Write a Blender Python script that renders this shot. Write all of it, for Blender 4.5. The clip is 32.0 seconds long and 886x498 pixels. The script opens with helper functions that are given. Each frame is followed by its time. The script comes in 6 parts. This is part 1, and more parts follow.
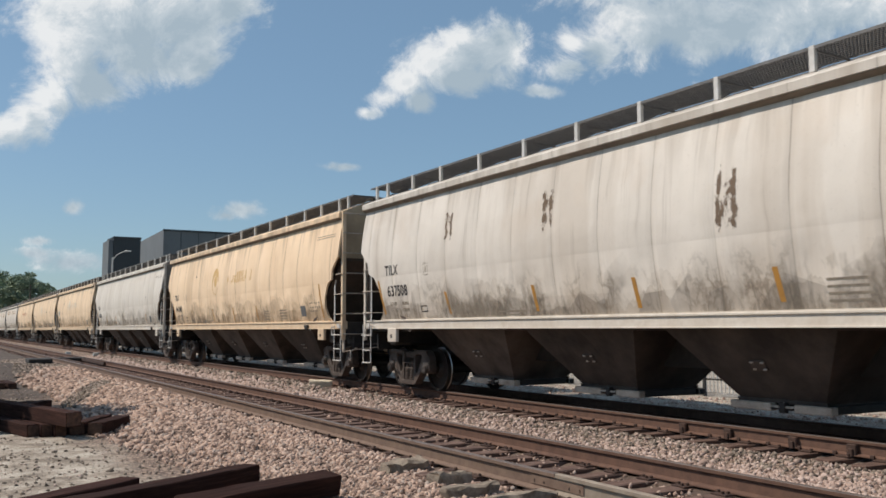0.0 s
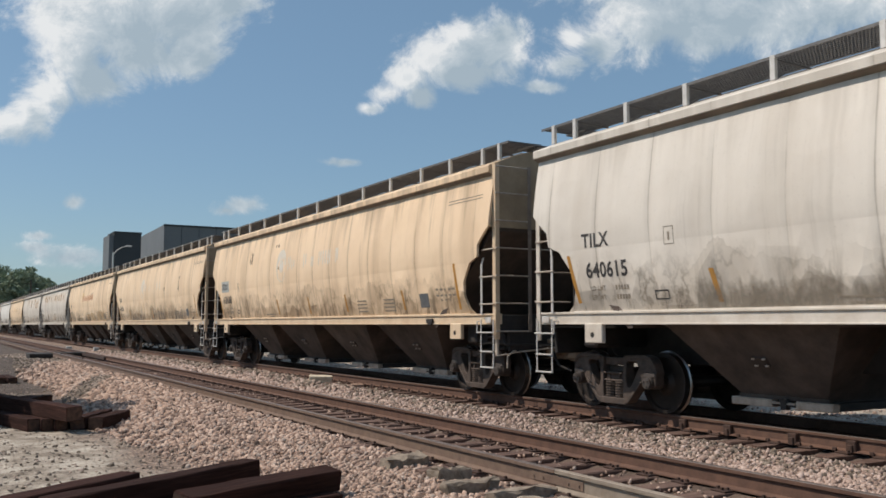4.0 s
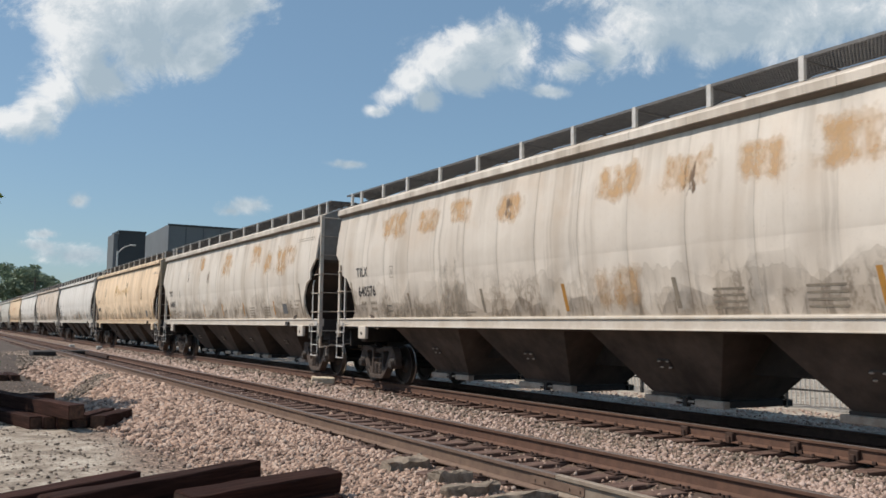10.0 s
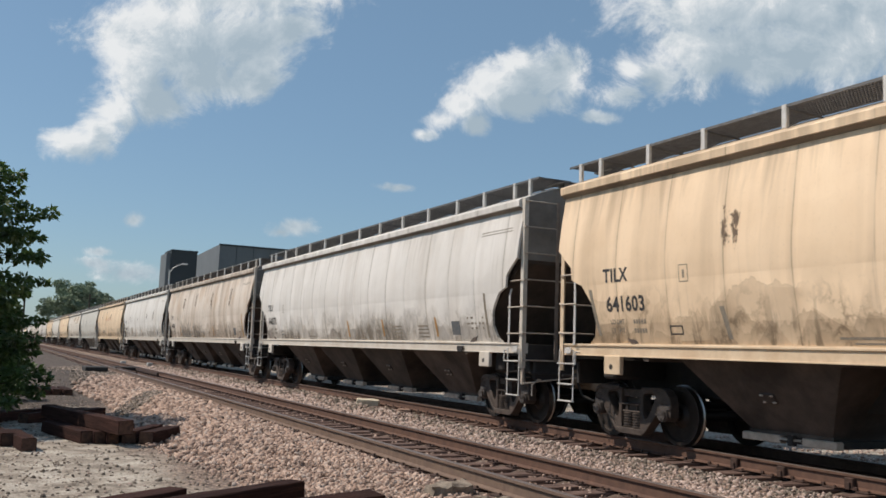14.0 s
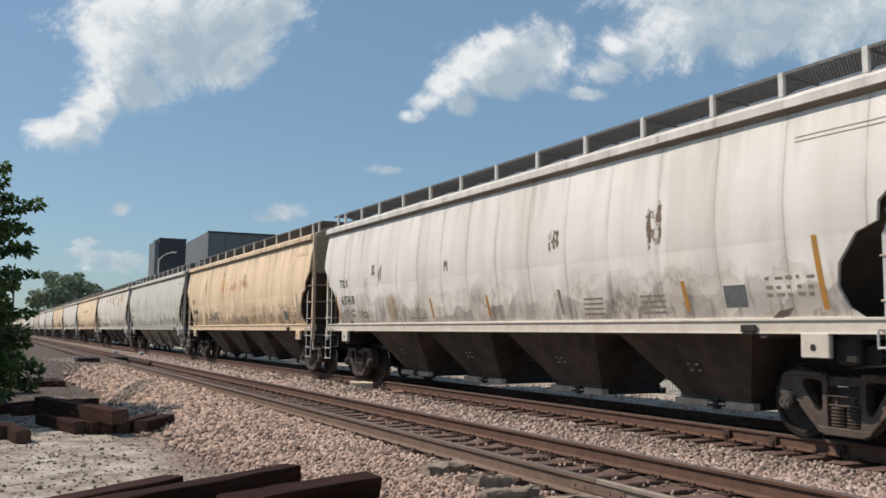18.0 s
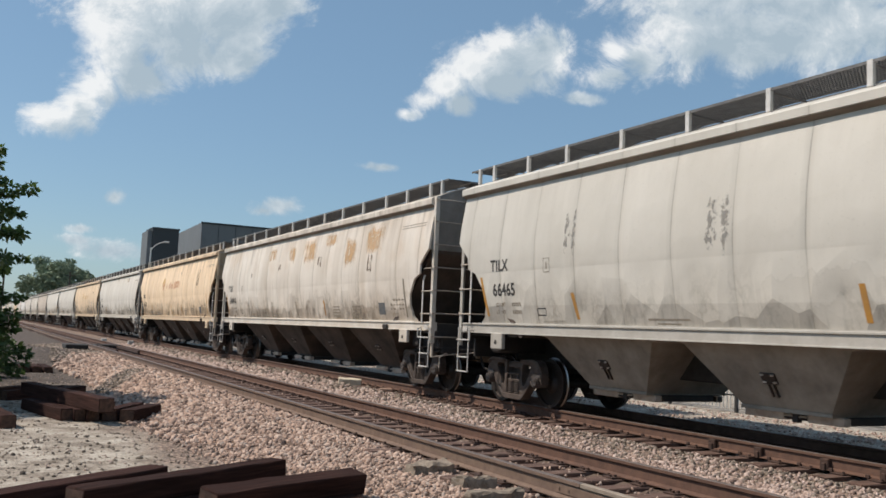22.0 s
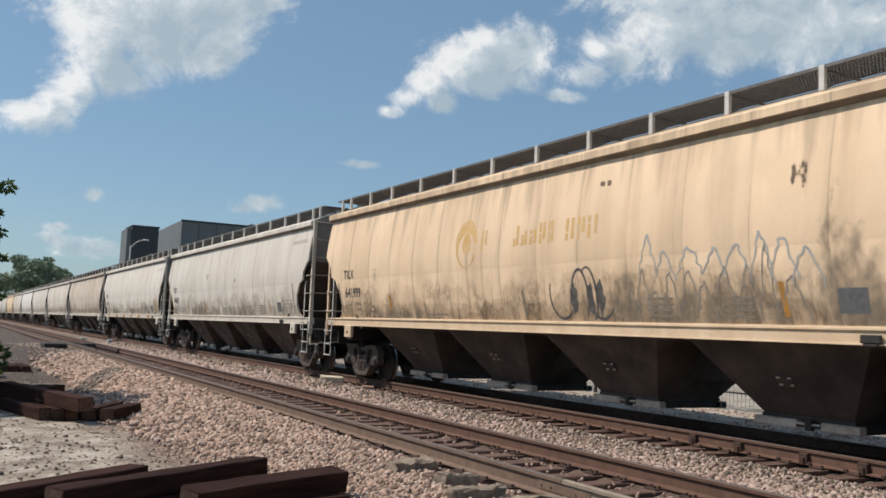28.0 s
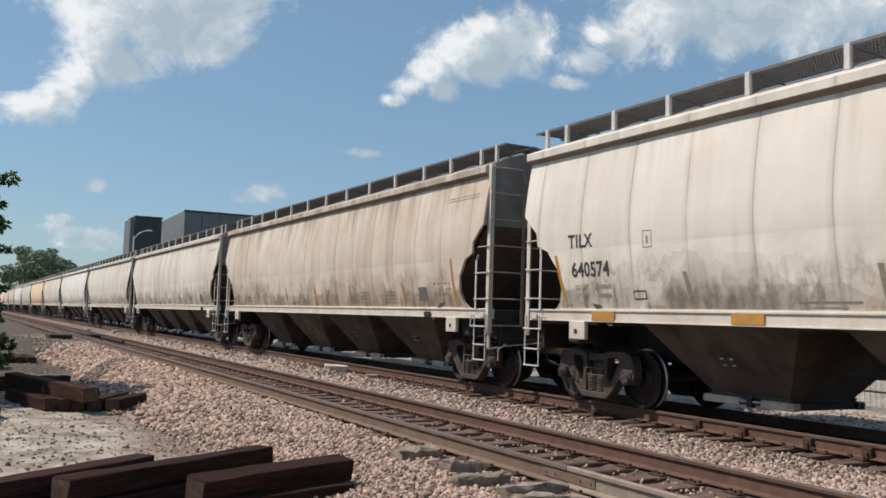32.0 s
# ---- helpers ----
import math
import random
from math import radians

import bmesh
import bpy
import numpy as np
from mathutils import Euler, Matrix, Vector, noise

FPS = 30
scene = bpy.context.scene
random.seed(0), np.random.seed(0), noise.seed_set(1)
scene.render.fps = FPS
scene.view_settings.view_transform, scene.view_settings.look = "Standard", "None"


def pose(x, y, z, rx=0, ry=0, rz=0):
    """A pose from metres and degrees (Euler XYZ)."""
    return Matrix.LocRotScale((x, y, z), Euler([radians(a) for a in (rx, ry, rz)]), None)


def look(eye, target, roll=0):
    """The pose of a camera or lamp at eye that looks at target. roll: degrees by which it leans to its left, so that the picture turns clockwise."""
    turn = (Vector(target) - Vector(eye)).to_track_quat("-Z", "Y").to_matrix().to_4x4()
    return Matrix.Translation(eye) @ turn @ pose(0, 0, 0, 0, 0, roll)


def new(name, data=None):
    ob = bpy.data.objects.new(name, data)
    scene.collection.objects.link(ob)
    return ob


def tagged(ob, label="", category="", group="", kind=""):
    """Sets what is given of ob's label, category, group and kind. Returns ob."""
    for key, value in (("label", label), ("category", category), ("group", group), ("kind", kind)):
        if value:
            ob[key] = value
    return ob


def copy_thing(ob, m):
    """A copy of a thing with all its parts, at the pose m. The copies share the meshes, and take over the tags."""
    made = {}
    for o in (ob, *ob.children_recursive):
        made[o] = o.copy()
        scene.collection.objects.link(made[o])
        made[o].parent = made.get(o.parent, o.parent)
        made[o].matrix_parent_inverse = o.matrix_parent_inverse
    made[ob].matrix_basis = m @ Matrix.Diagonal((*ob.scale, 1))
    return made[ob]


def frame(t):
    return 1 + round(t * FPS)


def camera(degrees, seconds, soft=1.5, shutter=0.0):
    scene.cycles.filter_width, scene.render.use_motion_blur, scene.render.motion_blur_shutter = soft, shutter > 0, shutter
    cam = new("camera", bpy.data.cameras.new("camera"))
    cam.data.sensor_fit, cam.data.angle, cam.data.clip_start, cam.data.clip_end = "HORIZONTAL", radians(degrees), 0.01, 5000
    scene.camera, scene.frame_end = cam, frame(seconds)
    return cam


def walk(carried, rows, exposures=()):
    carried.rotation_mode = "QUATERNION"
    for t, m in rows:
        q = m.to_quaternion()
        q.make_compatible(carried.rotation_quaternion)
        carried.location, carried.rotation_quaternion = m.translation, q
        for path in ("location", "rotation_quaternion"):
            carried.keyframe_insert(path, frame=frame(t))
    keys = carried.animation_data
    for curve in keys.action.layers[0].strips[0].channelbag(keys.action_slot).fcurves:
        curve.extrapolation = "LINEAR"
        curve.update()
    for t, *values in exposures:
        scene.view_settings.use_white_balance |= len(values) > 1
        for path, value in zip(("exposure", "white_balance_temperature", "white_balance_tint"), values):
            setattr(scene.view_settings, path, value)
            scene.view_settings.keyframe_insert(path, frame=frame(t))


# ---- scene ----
# ---- camera: hand-held, standing beside the tracks ----
EYE = (0.0, 0.0, 1.395)
PATH = [
    (0.0, pose(*EYE, 95.14, 0.14, -29.73)),
    (0.5, pose(*EYE, 95.03, 0.05, -29.69)),
    (1.0, pose(*EYE, 94.73, -0.17, -29.59)),
    (1.5, pose(*EYE, 94.48, -0.10, -29.75)),
    (2.0, pose(*EYE, 94.48, -0.07, -29.93)),
    (2.5, pose(*EYE, 94.64, -0.03, -29.80)),
    (3.0, pose(*EYE, 94.68, -0.07, -29.75)),
    (3.5, pose(*EYE, 94.79, 0.01, -29.70)),
    (5.5, pose(*EYE, 95.01, -0.26, -29.88)),
    (6.0, pose(*EYE, 95.07, -0.31, -29.96)),
    (6.5, pose(*EYE, 94.95, -0.30, -29.82)),
    (7.0, pose(*EYE, 94.81, -0.19, -29.71)),
    (7.5, pose(*EYE, 94.85, -0.21, -29.65)),
    (8.0, pose(*EYE, 94.74, -0.19, -29.61)),
    (8.5, pose(*EYE, 95.00, -0.36, -29.68)),
    (9.0, pose(*EYE, 95.22, 0.04, -29.70)),
    (9.5, pose(*EYE, 95.11, -0.49, -29.61)),
    (10.0, pose(*EYE, 95.07, -0.78, -29.53)),
    (10.5, pose(*EYE, 95.32, -0.97, -29.42)),
    (11.0, pose(*EYE, 95.75, -0.75, -28.23)),
    (11.5, pose(*EYE, 95.33, -0.40, -26.59)),
    (12.0, pose(*EYE, 95.12, -0.43, -25.92)),
    (12.5, pose(*EYE, 95.30, -0.90, -26.18)),
    (13.0, pose(*EYE, 96.06, -2.15, -26.01)),
    (13.5, pose(*EYE, 96.68, -2.09, -26.18)),
    (15.5, pose(*EYE, 95.37, -1.88, -28.28)),
    (16.0, pose(*EYE, 95.14, -1.82, -27.93)),
    (16.5, pose(*EYE, 95.34, -1.65, -27.52)),
    (17.0, pose(*EYE, 95.62, -1.62, -27.31)),
    (17.5, pose(*EYE, 95.79, -1.53, -27.21)),
    (18.0, pose(*EYE, 95.32, -0.41, -27.11)),
    (18.5, pose(*EYE, 94.63, -0.50, -27.39)),
    (19.0, pose(*EYE, 94.24, -0.74, -27.55)),
    (19.5, pose(*EYE, 94.38, -1.21, -27.76)),
    (20.0, pose(*EYE, 94.70, -1.41, -27.78)),
    (20.5, pose(*EYE, 95.08, -1.41, -27.70)),
    (21.0, pose(*EYE, 95.08, -1.70, -27.59)),
    (21.5, pose(*EYE, 94.99, -1.85, -27.73)),
    (22.0, pose(*EYE, 95.31, -2.44, -27.74)),
    (22.5, pose(*EYE, 95.67, -2.51, -27.68)),
    (23.0, pose(*EYE, 95.82, -2.34, -27.63)),
    (23.5, pose(*EYE, 95.91, -2.75, -27.95)),
    (24.0, pose(*EYE, 95.76, -2.63, -28.39)),
    (24.5, pose(*EYE, 95.73, -2.88, -28.46)),
    (26.5, pose(*EYE, 94.86, -1.90, -28.57)),
    (27.0, pose(*EYE, 94.97, -1.93, -28.69)),
    (27.5, pose(*EYE, 95.05, -2.15, -28.74)),
    (28.0, pose(*EYE, 95.18, -2.19, -28.91)),
    (28.5, pose(*EYE, 95.09, -2.08, -29.04)),
    (29.0, pose(*EYE, 94.79, -1.61, -28.86)),
    (29.5, pose(*EYE, 94.26, -1.22, -28.71)),
    (30.0, pose(*EYE, 93.95, -1.40, -28.81)),
    (30.5, pose(*EYE, 93.97, -1.58, -28.83)),
    (31.0, pose(*EYE, 94.03, -1.48, -28.74)),
    (31.5, pose(*EYE, 94.03, -1.52, -28.68)),
    (32.0, pose(*EYE, 94.41, -1.75, -28.67)),
]
cam = camera(53.02, 32.0, soft=1.6, shutter=0.05)
walk(cam, PATH, exposures=[(0, -0.03), (2, -0.15), (3.5, -0.08), (6, -0.07), (8, -0.04), (10, 0.0), (11, 0.05), (13, -0.06), (17, 0.0), (20, -0.03), (21, 0.05), (22.5, 0.06), (24, 0.0), (27, 0.0), (32, 0.05)])

# ---- daylight: blue sky with fair-weather clouds, high sun ----
SUN_AZ = radians(301)     # clockwise from +y
SUN_EL = radians(53)
SKY = 0.080
CLOUD = 1.0


def nodes_of(tree):
    tree.nodes.clear()

    def add(kind, ins=None, **props):
        n = tree.nodes.new(kind)
        for k, v in props.items():
            setattr(n, k, v)
        for k, v in (ins or {}).items():
            sock = n.inputs[k]
            if isinstance(v, bpy.types.NodeSocket):
                tree.links.new(v, sock)
            else:
                sock.default_value = v
        return n
    return add


def make_world():
    w = bpy.data.worlds.new("sky")
    scene.world = w
    w.use_nodes = True
    add = nodes_of(w.node_tree)
    sky = add("ShaderNodeTexSky", sky_type="NISHITA", sun_disc=False, sun_elevation=SUN_EL, sun_rotation=SUN_AZ,
              altitude=100.0, air_density=1.0, dust_density=0.8, ozone_density=0.35)
    blue = add("ShaderNodeVectorMath", {0: sky.outputs[0], 1: (0.62 * SKY, 0.72 * SKY, 0.78 * SKY)}, operation="MULTIPLY")
    blue = add("ShaderNodeVectorMath", {0: blue.outputs[0], 1: (0.098, 0.158, 0.216)}, operation="ADD")    # thin summer haze
    co = add("ShaderNodeTexCoord")
    # the cloud field lies on a plane across one fixed heading
    head, tilt = radians(29.7), radians(5.1)
    fw = Vector((math.sin(head) * math.cos(tilt), math.cos(head) * math.cos(tilt), math.sin(tilt)))
    rt = Vector((math.cos(head), -math.sin(head), 0))
    up = rt.cross(fw)
    dots = [add("ShaderNodeVectorMath", {0: co.outputs["Generated"], 1: v}, operation="DOT_PRODUCT").outputs["Value"] for v in (rt, up, fw)]
    deep = add("ShaderNodeMath", {0: dots[2], 1: 0.12}, operation="MAXIMUM").outputs[0]
    u = add("ShaderNodeMath", {0: dots[0], 1: deep}, operation="DIVIDE").outputs[0]
    v = add("ShaderNodeMath", {0: dots[1], 1: deep}, operation="DIVIDE").outputs[0]
    uv = add("ShaderNodeCombineXYZ", {0: u, 1: v}).outputs[0]
    k = 1572.0
    puffs = [(130, 95, 70, 66), (95, 165, 46, 48), (60, 205, 46, 42), (15, 228, 52, 34), (110, 30, 85, 55), (220, 45, 115, 75), (330, 40, 90, 66), (250, 105, 80, 48),
             (165, 150, 62, 45), (410, 15, 66, 44), (300, -60, 200, 60), (335, 105, 50, 30),
             (770, 112, 62, 38), (835, 95, 66, 52), (885, 75, 48, 40), (725, 145, 40, 28), (745, 176, 24, 24), (830, 136, 62, 26),
             (1012, 78, 42, 34), (1010, 116, 44, 24), (1060, 85, 70, 48), (1120, 45, 95, 62), (1210, 40, 120, 66), (1330, 48, 130, 54), (1450, 20, 140, 56), (1560, 5, 120, 58),
             (1250, -40, 260, 70), (1500, -60, 250, 60), (745, -200, 200, 80)]
    wisps = [(690, 172, 40, 22), (655, 200, 30, 14), (962, 162, 40, 13), (617, 294, 38, 9), (430, 370, 46, 20), (400, 380, 30, 12), (130, 366, 26, 20), (70, 424, 34, 10), (120, 462, 90, 22), (60, 446, 50, 14)]

    def field(at, list_of):
        near = None
        for px, py, rx, ry in list_of:
            cu, cv, ru, rv = (px - 784) / k, (441 - py) / k, rx * 1.42 / k, ry * 1.42 / k
            m = add("ShaderNodeMapping", {0: at, "Location": (-cu / ru, -cv / rv, 0), "Scale": (1 / ru, 1 / rv, 1)})
            d = add("ShaderNodeVectorMath", {0: m.outputs[0]}, operation="LENGTH").outputs["Value"]
            if (px, py, rx, ry) in wisps:
                d = add("ShaderNodeMath", {0: d, 1: 0.9, 2: 0.36}, operation="MULTIPLY_ADD").outputs[0]
            near = d if near is None else add("ShaderNodeMath", {0: near, 1: d, 2: 0.30}, operation="SMOOTH_MIN").outputs[0]
        billow = add("ShaderNodeTexNoise", {"Vector": at, "Scale": 16.0, "Detail": 12.0, "Roughness": 0.66, "Distortion": 0.4})
        big = add("ShaderNodeTexNoise", {"Vector": at, "Scale": 6.0, "Detail": 2.0, "Roughness": 0.5})
        f = add("ShaderNodeMath", {0: billow.outputs[0], 1: -2.0, 2: near}, operation="MULTIPLY_ADD").outputs[0]
        return add("ShaderNodeMath", {0: big.outputs[0], 1: -0.7, 2: f}, operation="MULTIPLY_ADD").outputs[0]

    f2 = field(uv, puffs + wisps)
    lee = add("ShaderNodeVectorMath", {0: uv, 1: (-0.022, 0.016, 0.0)}, operation="ADD").outputs[0]
    large = puffs[:2] + puffs[3:7:2] + puffs[12:24:3] + puffs[24:28]
    f3 = field(lee, large)
    f4 = field(uv, large)
    alpha = add("ShaderNodeMapRange", {0: f2, 1: -0.36, 2: -0.98, 3: 0.0, 4: 0.93}, interpolation_type="SMOOTHSTEP").outputs[0]
    rim = add("ShaderNodeMath", {0: f3, 1: f4}, operation="SUBTRACT").outputs[0]
    deepness = add("ShaderNodeMapRange", {0: f2, 1: -0.68, 2: -1.30, 3: 0.16, 4: -0.22}).outputs[0]
    lit = add("ShaderNodeMapRange", {0: rim, 1: -0.50, 2: 0.50, 3: 0.0, 4: 1.0}).outputs[0]
    lit = add("ShaderNodeMath", {0: lit, 1: deepness}, operation="ADD").outputs[0]
    ramp = add("ShaderNodeValToRGB", {0: lit})
    ramp.color_ramp.elements.new(0.55)
    for el, at_, col in zip(ramp.color_ramp.elements, (0.12, 0.52, 0.88), ((0.40, 0.49, 0.56), (0.56, 0.63, 0.68), (0.88, 0.89, 0.89))):
        el.position, el.color = at_, (*[c * CLOUD for c in col], 1)
    mix = add("ShaderNodeMixRGB", {0: alpha, 1: blue.outputs[0], 2: ramp.outputs[0]})
    bg = add("ShaderNodeBackground", {0: mix.outputs[0], 1: 1.0})
    out = add("ShaderNodeOutputWorld", {0: bg.outputs[0]})


make_world()
sun_data = bpy.data.lights.new("sun", "SUN")
sun_data.energy, sun_data.angle, sun_data.color = 4.3, radians(0.53), (1.0, 0.882, 0.772)
sun = new("sun", sun_data)
_to = Vector((math.sin(SUN_AZ) * math.cos(SUN_EL), math.cos(SUN_AZ) * math.cos(SUN_EL), math.sin(SUN_EL)))
sun.matrix_world = look(_to * 100, (0, 0, 0))

# ---- materials ----


def material(name, build, rough=0.7, metal=0.0, bump=0.0):
    """build(add, co, rand) gives the colour socket and the height socket."""
    m = bpy.data.materials.new(name)
    m.use_nodes = True
    add = nodes_of(m.node_tree)
    co = add("ShaderNodeTexCoord").outputs["Object"]
    rand = add("ShaderNodeObjectInfo").outputs["Random"]
    colour, height = build(add, co, rand)
    b = add("ShaderNodeBsdfPrincipled", {"Base Color": colour, "Roughness": rough, "Metallic": metal})
    if height is not None and bump:
        bp = add("ShaderNodeBump", {"Height": height, "Distance": bump, "Strength": 1.0})
        m.node_tree.links.new(bp.outputs[0], b.inputs["Normal"])
    add("ShaderNodeOutputMaterial", {0: b.outputs[0]})
    return m


def noise_of(add, co, scale, detail=5.0, rough=0.6, stretch=None, shift=None):
    if stretch or shift is not None:
        mp = add("ShaderNodeMapping", {0: co, "Scale": stretch or (1, 1, 1)})
        if shift is not None:
            sh = add("ShaderNodeCombineXYZ", {0: shift, 1: shift, 2: shift}).outputs[0]
            big = add("ShaderNodeVectorMath", {0: sh, 3: 57.0}, operation="SCALE").outputs[0]
            mp = add("ShaderNodeVectorMath", {0: mp.outputs[0], 1: big}, operation="ADD")
        co = mp.outputs[0]
    return add("ShaderNodeTexNoise", {"Vector": co, "Scale": scale, "Detail": detail, "Roughness": rough}).outputs[0]


def ramp_of(add, fac, *stops):
    r = add("ShaderNodeValToRGB", {0: fac})
    e = r.color_ramp.elements
    while len(e) < len(stops):
        e.new(0.5)
    for el, (p, c) in zip(e, stops):
        el.position, el.color = p, (*c, 1) if not isinstance(c, float) else (c, c, c, 1)
    return r.outputs[0]


def mix_of(add, fac, a, b, mode="MIX"):
    a = (*a, 1) if isinstance(a, tuple) else a
    b = (*b, 1) if isinstance(b, tuple) else b
    return add("ShaderNodeMixRGB", {0: fac, 1: a, 2: b}, blend_type=mode).outputs[0]


def math_of(add, op, a, b=0.0, c=0.0):
    return add("ShaderNodeMath", {0: a, 1: b, 2: c}, operation=op).outputs[0]


def plain(name, colour, second=None, scale=9.0, rough=0.7, metal=0.0, bump=0.003, vary=0.0):
    second = second or tuple(c * 0.62 for c in colour)

    def build(add, co, rand):
        a = noise_of(add, co, scale, 6.0, 0.62, shift=rand)
        b = noise_of(add, co, scale * 6.3, 3.0, 0.6, shift=rand)
        col = mix_of(add, ramp_of(add, a, (0.34, 0.0), (0.66, 1.0)), second, colour)
        col = mix_of(add, math_of(add, "MULTIPLY", b, 0.35), col, tuple(c * 0.5 for c in second))
        if vary:
            hsv = add("ShaderNodeHueSaturation", {"Value": math_of(add, "MULTIPLY_ADD", rand, vary, 1 - vary / 2), "Color": col})
            col = hsv.outputs[0]
        return col, math_of(add, "ADD", a, b)
    return material(name, build, rough, metal, bump)


def car_paint(name, base, deep, rust, dust, rough=0.55, tide=1.0, streaks=0.5, drips=0.4):
    """Sun-bleached paint with seams, soft streaks and drips from the roof, tide marks of dried dirt, rust blooms and crumpled lower panels."""
    def build(add, co, rand):
        def times(*v):
            out = v[0]
            for q in v[1:]:
                out = math_of(add, "MULTIPLY", out, q)
            return out

        def shade(c, f):
            return tuple(q * f for q in c)
        warp = noise_of(add, co, 0.9, 3.0, 0.5, None, rand)
        bend = add("ShaderNodeCombineXYZ", {0: 0.0, 1: math_of(add, "MULTIPLY_ADD", warp, 0.24, -0.12), 2: 0.0}).outputs[0]
        co_w = add("ShaderNodeVectorMath", {0: co, 1: bend}, operation="ADD").outputs[0]
        sep = add("ShaderNodeSeparateXYZ", {0: co})
        z = sep.outputs[2]
        wide = noise_of(add, co_w, 1.0, 4.0, 0.55, (0.2, 1.3, 0.07), rand)
        fine = noise_of(add, co_w, 1.0, 5.0, 0.65, (0.5, 7.5, 0.16), rand)
        cloud = noise_of(add, co, 0.5, 5.0, 0.6, None, rand)
        grit = noise_of(add, co, 26.0, 3.0, 0.7, None, rand)
        col = mix_of(add, ramp_of(add, cloud, (0.36, 0.0), (0.64, 1.0)), base, deep)
        col = mix_of(add, times(ramp_of(add, wide, (0.30, 1.0), (0.45, 0.0)), 0.5), col, tuple(min(c * 1.05, 0.9) for c in base))
        col = mix_of(add, times(ramp_of(add, wide, (0.50, 0.0), (0.66, 1.0)), 0.55 * streaks), col, dust)
        run = ramp_of(add, noise_of(add, co, 1.0, 3.0, 0.6, (0.3, 0.7, 0.6), math_of(add, "MULTIPLY", rand, 2.3)), (0.45, 0.0), (0.60, 1.0))
        col = mix_of(add, times(ramp_of(add, fine, (0.55, 0.0), (0.70, 1.0)), run, 0.60 * streaks), col, shade(dust, 0.6))
        # drips that hang from the roof edge, each as long as its own strength
        hang = noise_of(add, co_w, 1.0, 4.0, 0.6, (0.1, 2.6, 0.03), math_of(add, "MULTIPLY", rand, 4.7))
        reach = math_of(add, "MULTIPLY_ADD", hang, 4.2, -1.75)
        drip = ramp_of(add, math_of(add, "ADD", math_of(add, "SUBTRACT", z, 4.32), reach), (0.0, 0.0), (0.75, 1.0))
        col = mix_of(add, times(drip, 0.75 * drips), col, shade(dust, 0.62))
        # welded seams between the side panels, darkened unevenly
        wave = math_of(add, "MULTIPLY_ADD", warp, 0.03, math_of(add, "MULTIPLY", sep.outputs[1], 1 / 1.215))
        gap = math_of(add, "ABSOLUTE", math_of(add, "SUBTRACT", math_of(add, "FRACT", math_of(add, "ADD", wave, 40.485 - 0.65 / 1.215)), 0.5))
        seam = ramp_of(add, math_of(add, "MULTIPLY", gap, 10.0), (0.02, 1.0), (0.13, 0.0))
        haze = ramp_of(add, math_of(add, "MULTIPLY", gap, 6.0), (0.0, 1.0), (0.5, 0.0))
        broken = ramp_of(add, noise_of(add, co, 1.0, 4.0, 0.6, (1.0, 0.7, 0.5), rand), (0.38, 0.15), (0.58, 1.0))
        col = mix_of(add, times(seam, broken, 0.60), col, shade(dust, 0.38))
        col = mix_of(add, times(haze, broken, 0.22), col, shade(dust, 0.62))
        # tide marks: overlapping pointed edges of dried dirt on the lower third
        for k, (fy, low, high, amt) in enumerate(((0.8, 1.35, 1.75, 0.30), (1.7, 1.30, 1.25, 0.44), (3.2, 1.35, 0.85, 0.40))):
            hn = noise_of(add, co_w, 1.0, 5.0, 0.62, (0.1, fy, 0.30 + 0.15 * k), math_of(add, "MULTIPLY", rand, 1.7 + k))
            under = math_of(add, "SUBTRACT", math_of(add, "MULTIPLY_ADD", hn, high, low), z)
            line = ramp_of(add, math_of(add, "MULTIPLY_ADD", under, 5.0, 0.5), (0.46, 0.0), (0.50, 1.0), (0.62, 0.0))
            fill = ramp_of(add, math_of(add, "MULTIPLY_ADD", under, 1.2, 0.5), (0.49, 0.0), (0.53, 1.0), (0.98, 0.35))
            patchy = ramp_of(add, noise_of(add, co, 1.0, 3.0, 0.6, (0.3, 0.7 + 0.3 * k, 0.9), math_of(add, "MULTIPLY", rand, 2.9 + k)), (0.40, 0.0), (0.55, 1.0))
            col = mix_of(add, times(line, patchy, 0.95 * amt * tide), col, shade(dust, 0.42))
            col = mix_of(add, times(fill, patchy, 0.85 * amt * tide), col, shade(dust, 0.76))
        # crumpled smudges where the sheet has been rubbed
        wr = noise_of(add, co_w, 1.0, 6.0, 0.62, (0.4, 2.0, 1.5), math_of(add, "MULTIPLY", rand, 3.3))
        crease = ramp_of(add, math_of(add, "MULTIPLY", math_of(add, "ABSOLUTE", math_of(add, "SUBTRACT", wr, 0.5)), 12.0), (0.0, 1.0), (0.55, 0.0))
        where = ramp_of(add, noise_of(add, co, 1.0, 3.0, 0.6, (0.3, 0.9, 0.8), math_of(add, "MULTIPLY", rand, 5.1)), (0.46, 0.0), (0.58, 1.0))
        lowz = ramp_of(add, math_of(add, "MULTIPLY_ADD", z, 1.0, -1.6), (0.30, 1.0), (0.95, 0.0))
        col = mix_of(add, times(where, lowz, 0.34 * tide), col, shade(dust, 0.8))
        col = mix_of(add, times(crease, where, lowz, 0.8 * tide), col, shade(dust, 0.36))
        # scuffs drawn up from the sill
        foot = ramp_of(add, math_of(add, "MULTIPLY_ADD", z, 1.0, -1.6), (0.0, 1.0), (0.80, 0.0))
        scuff = noise_of(add, co_w, 1.0, 5.0, 0.68, (0.4, 5.5, 0.9), rand)
        col = mix_of(add, times(foot, 0.30), col, dust)
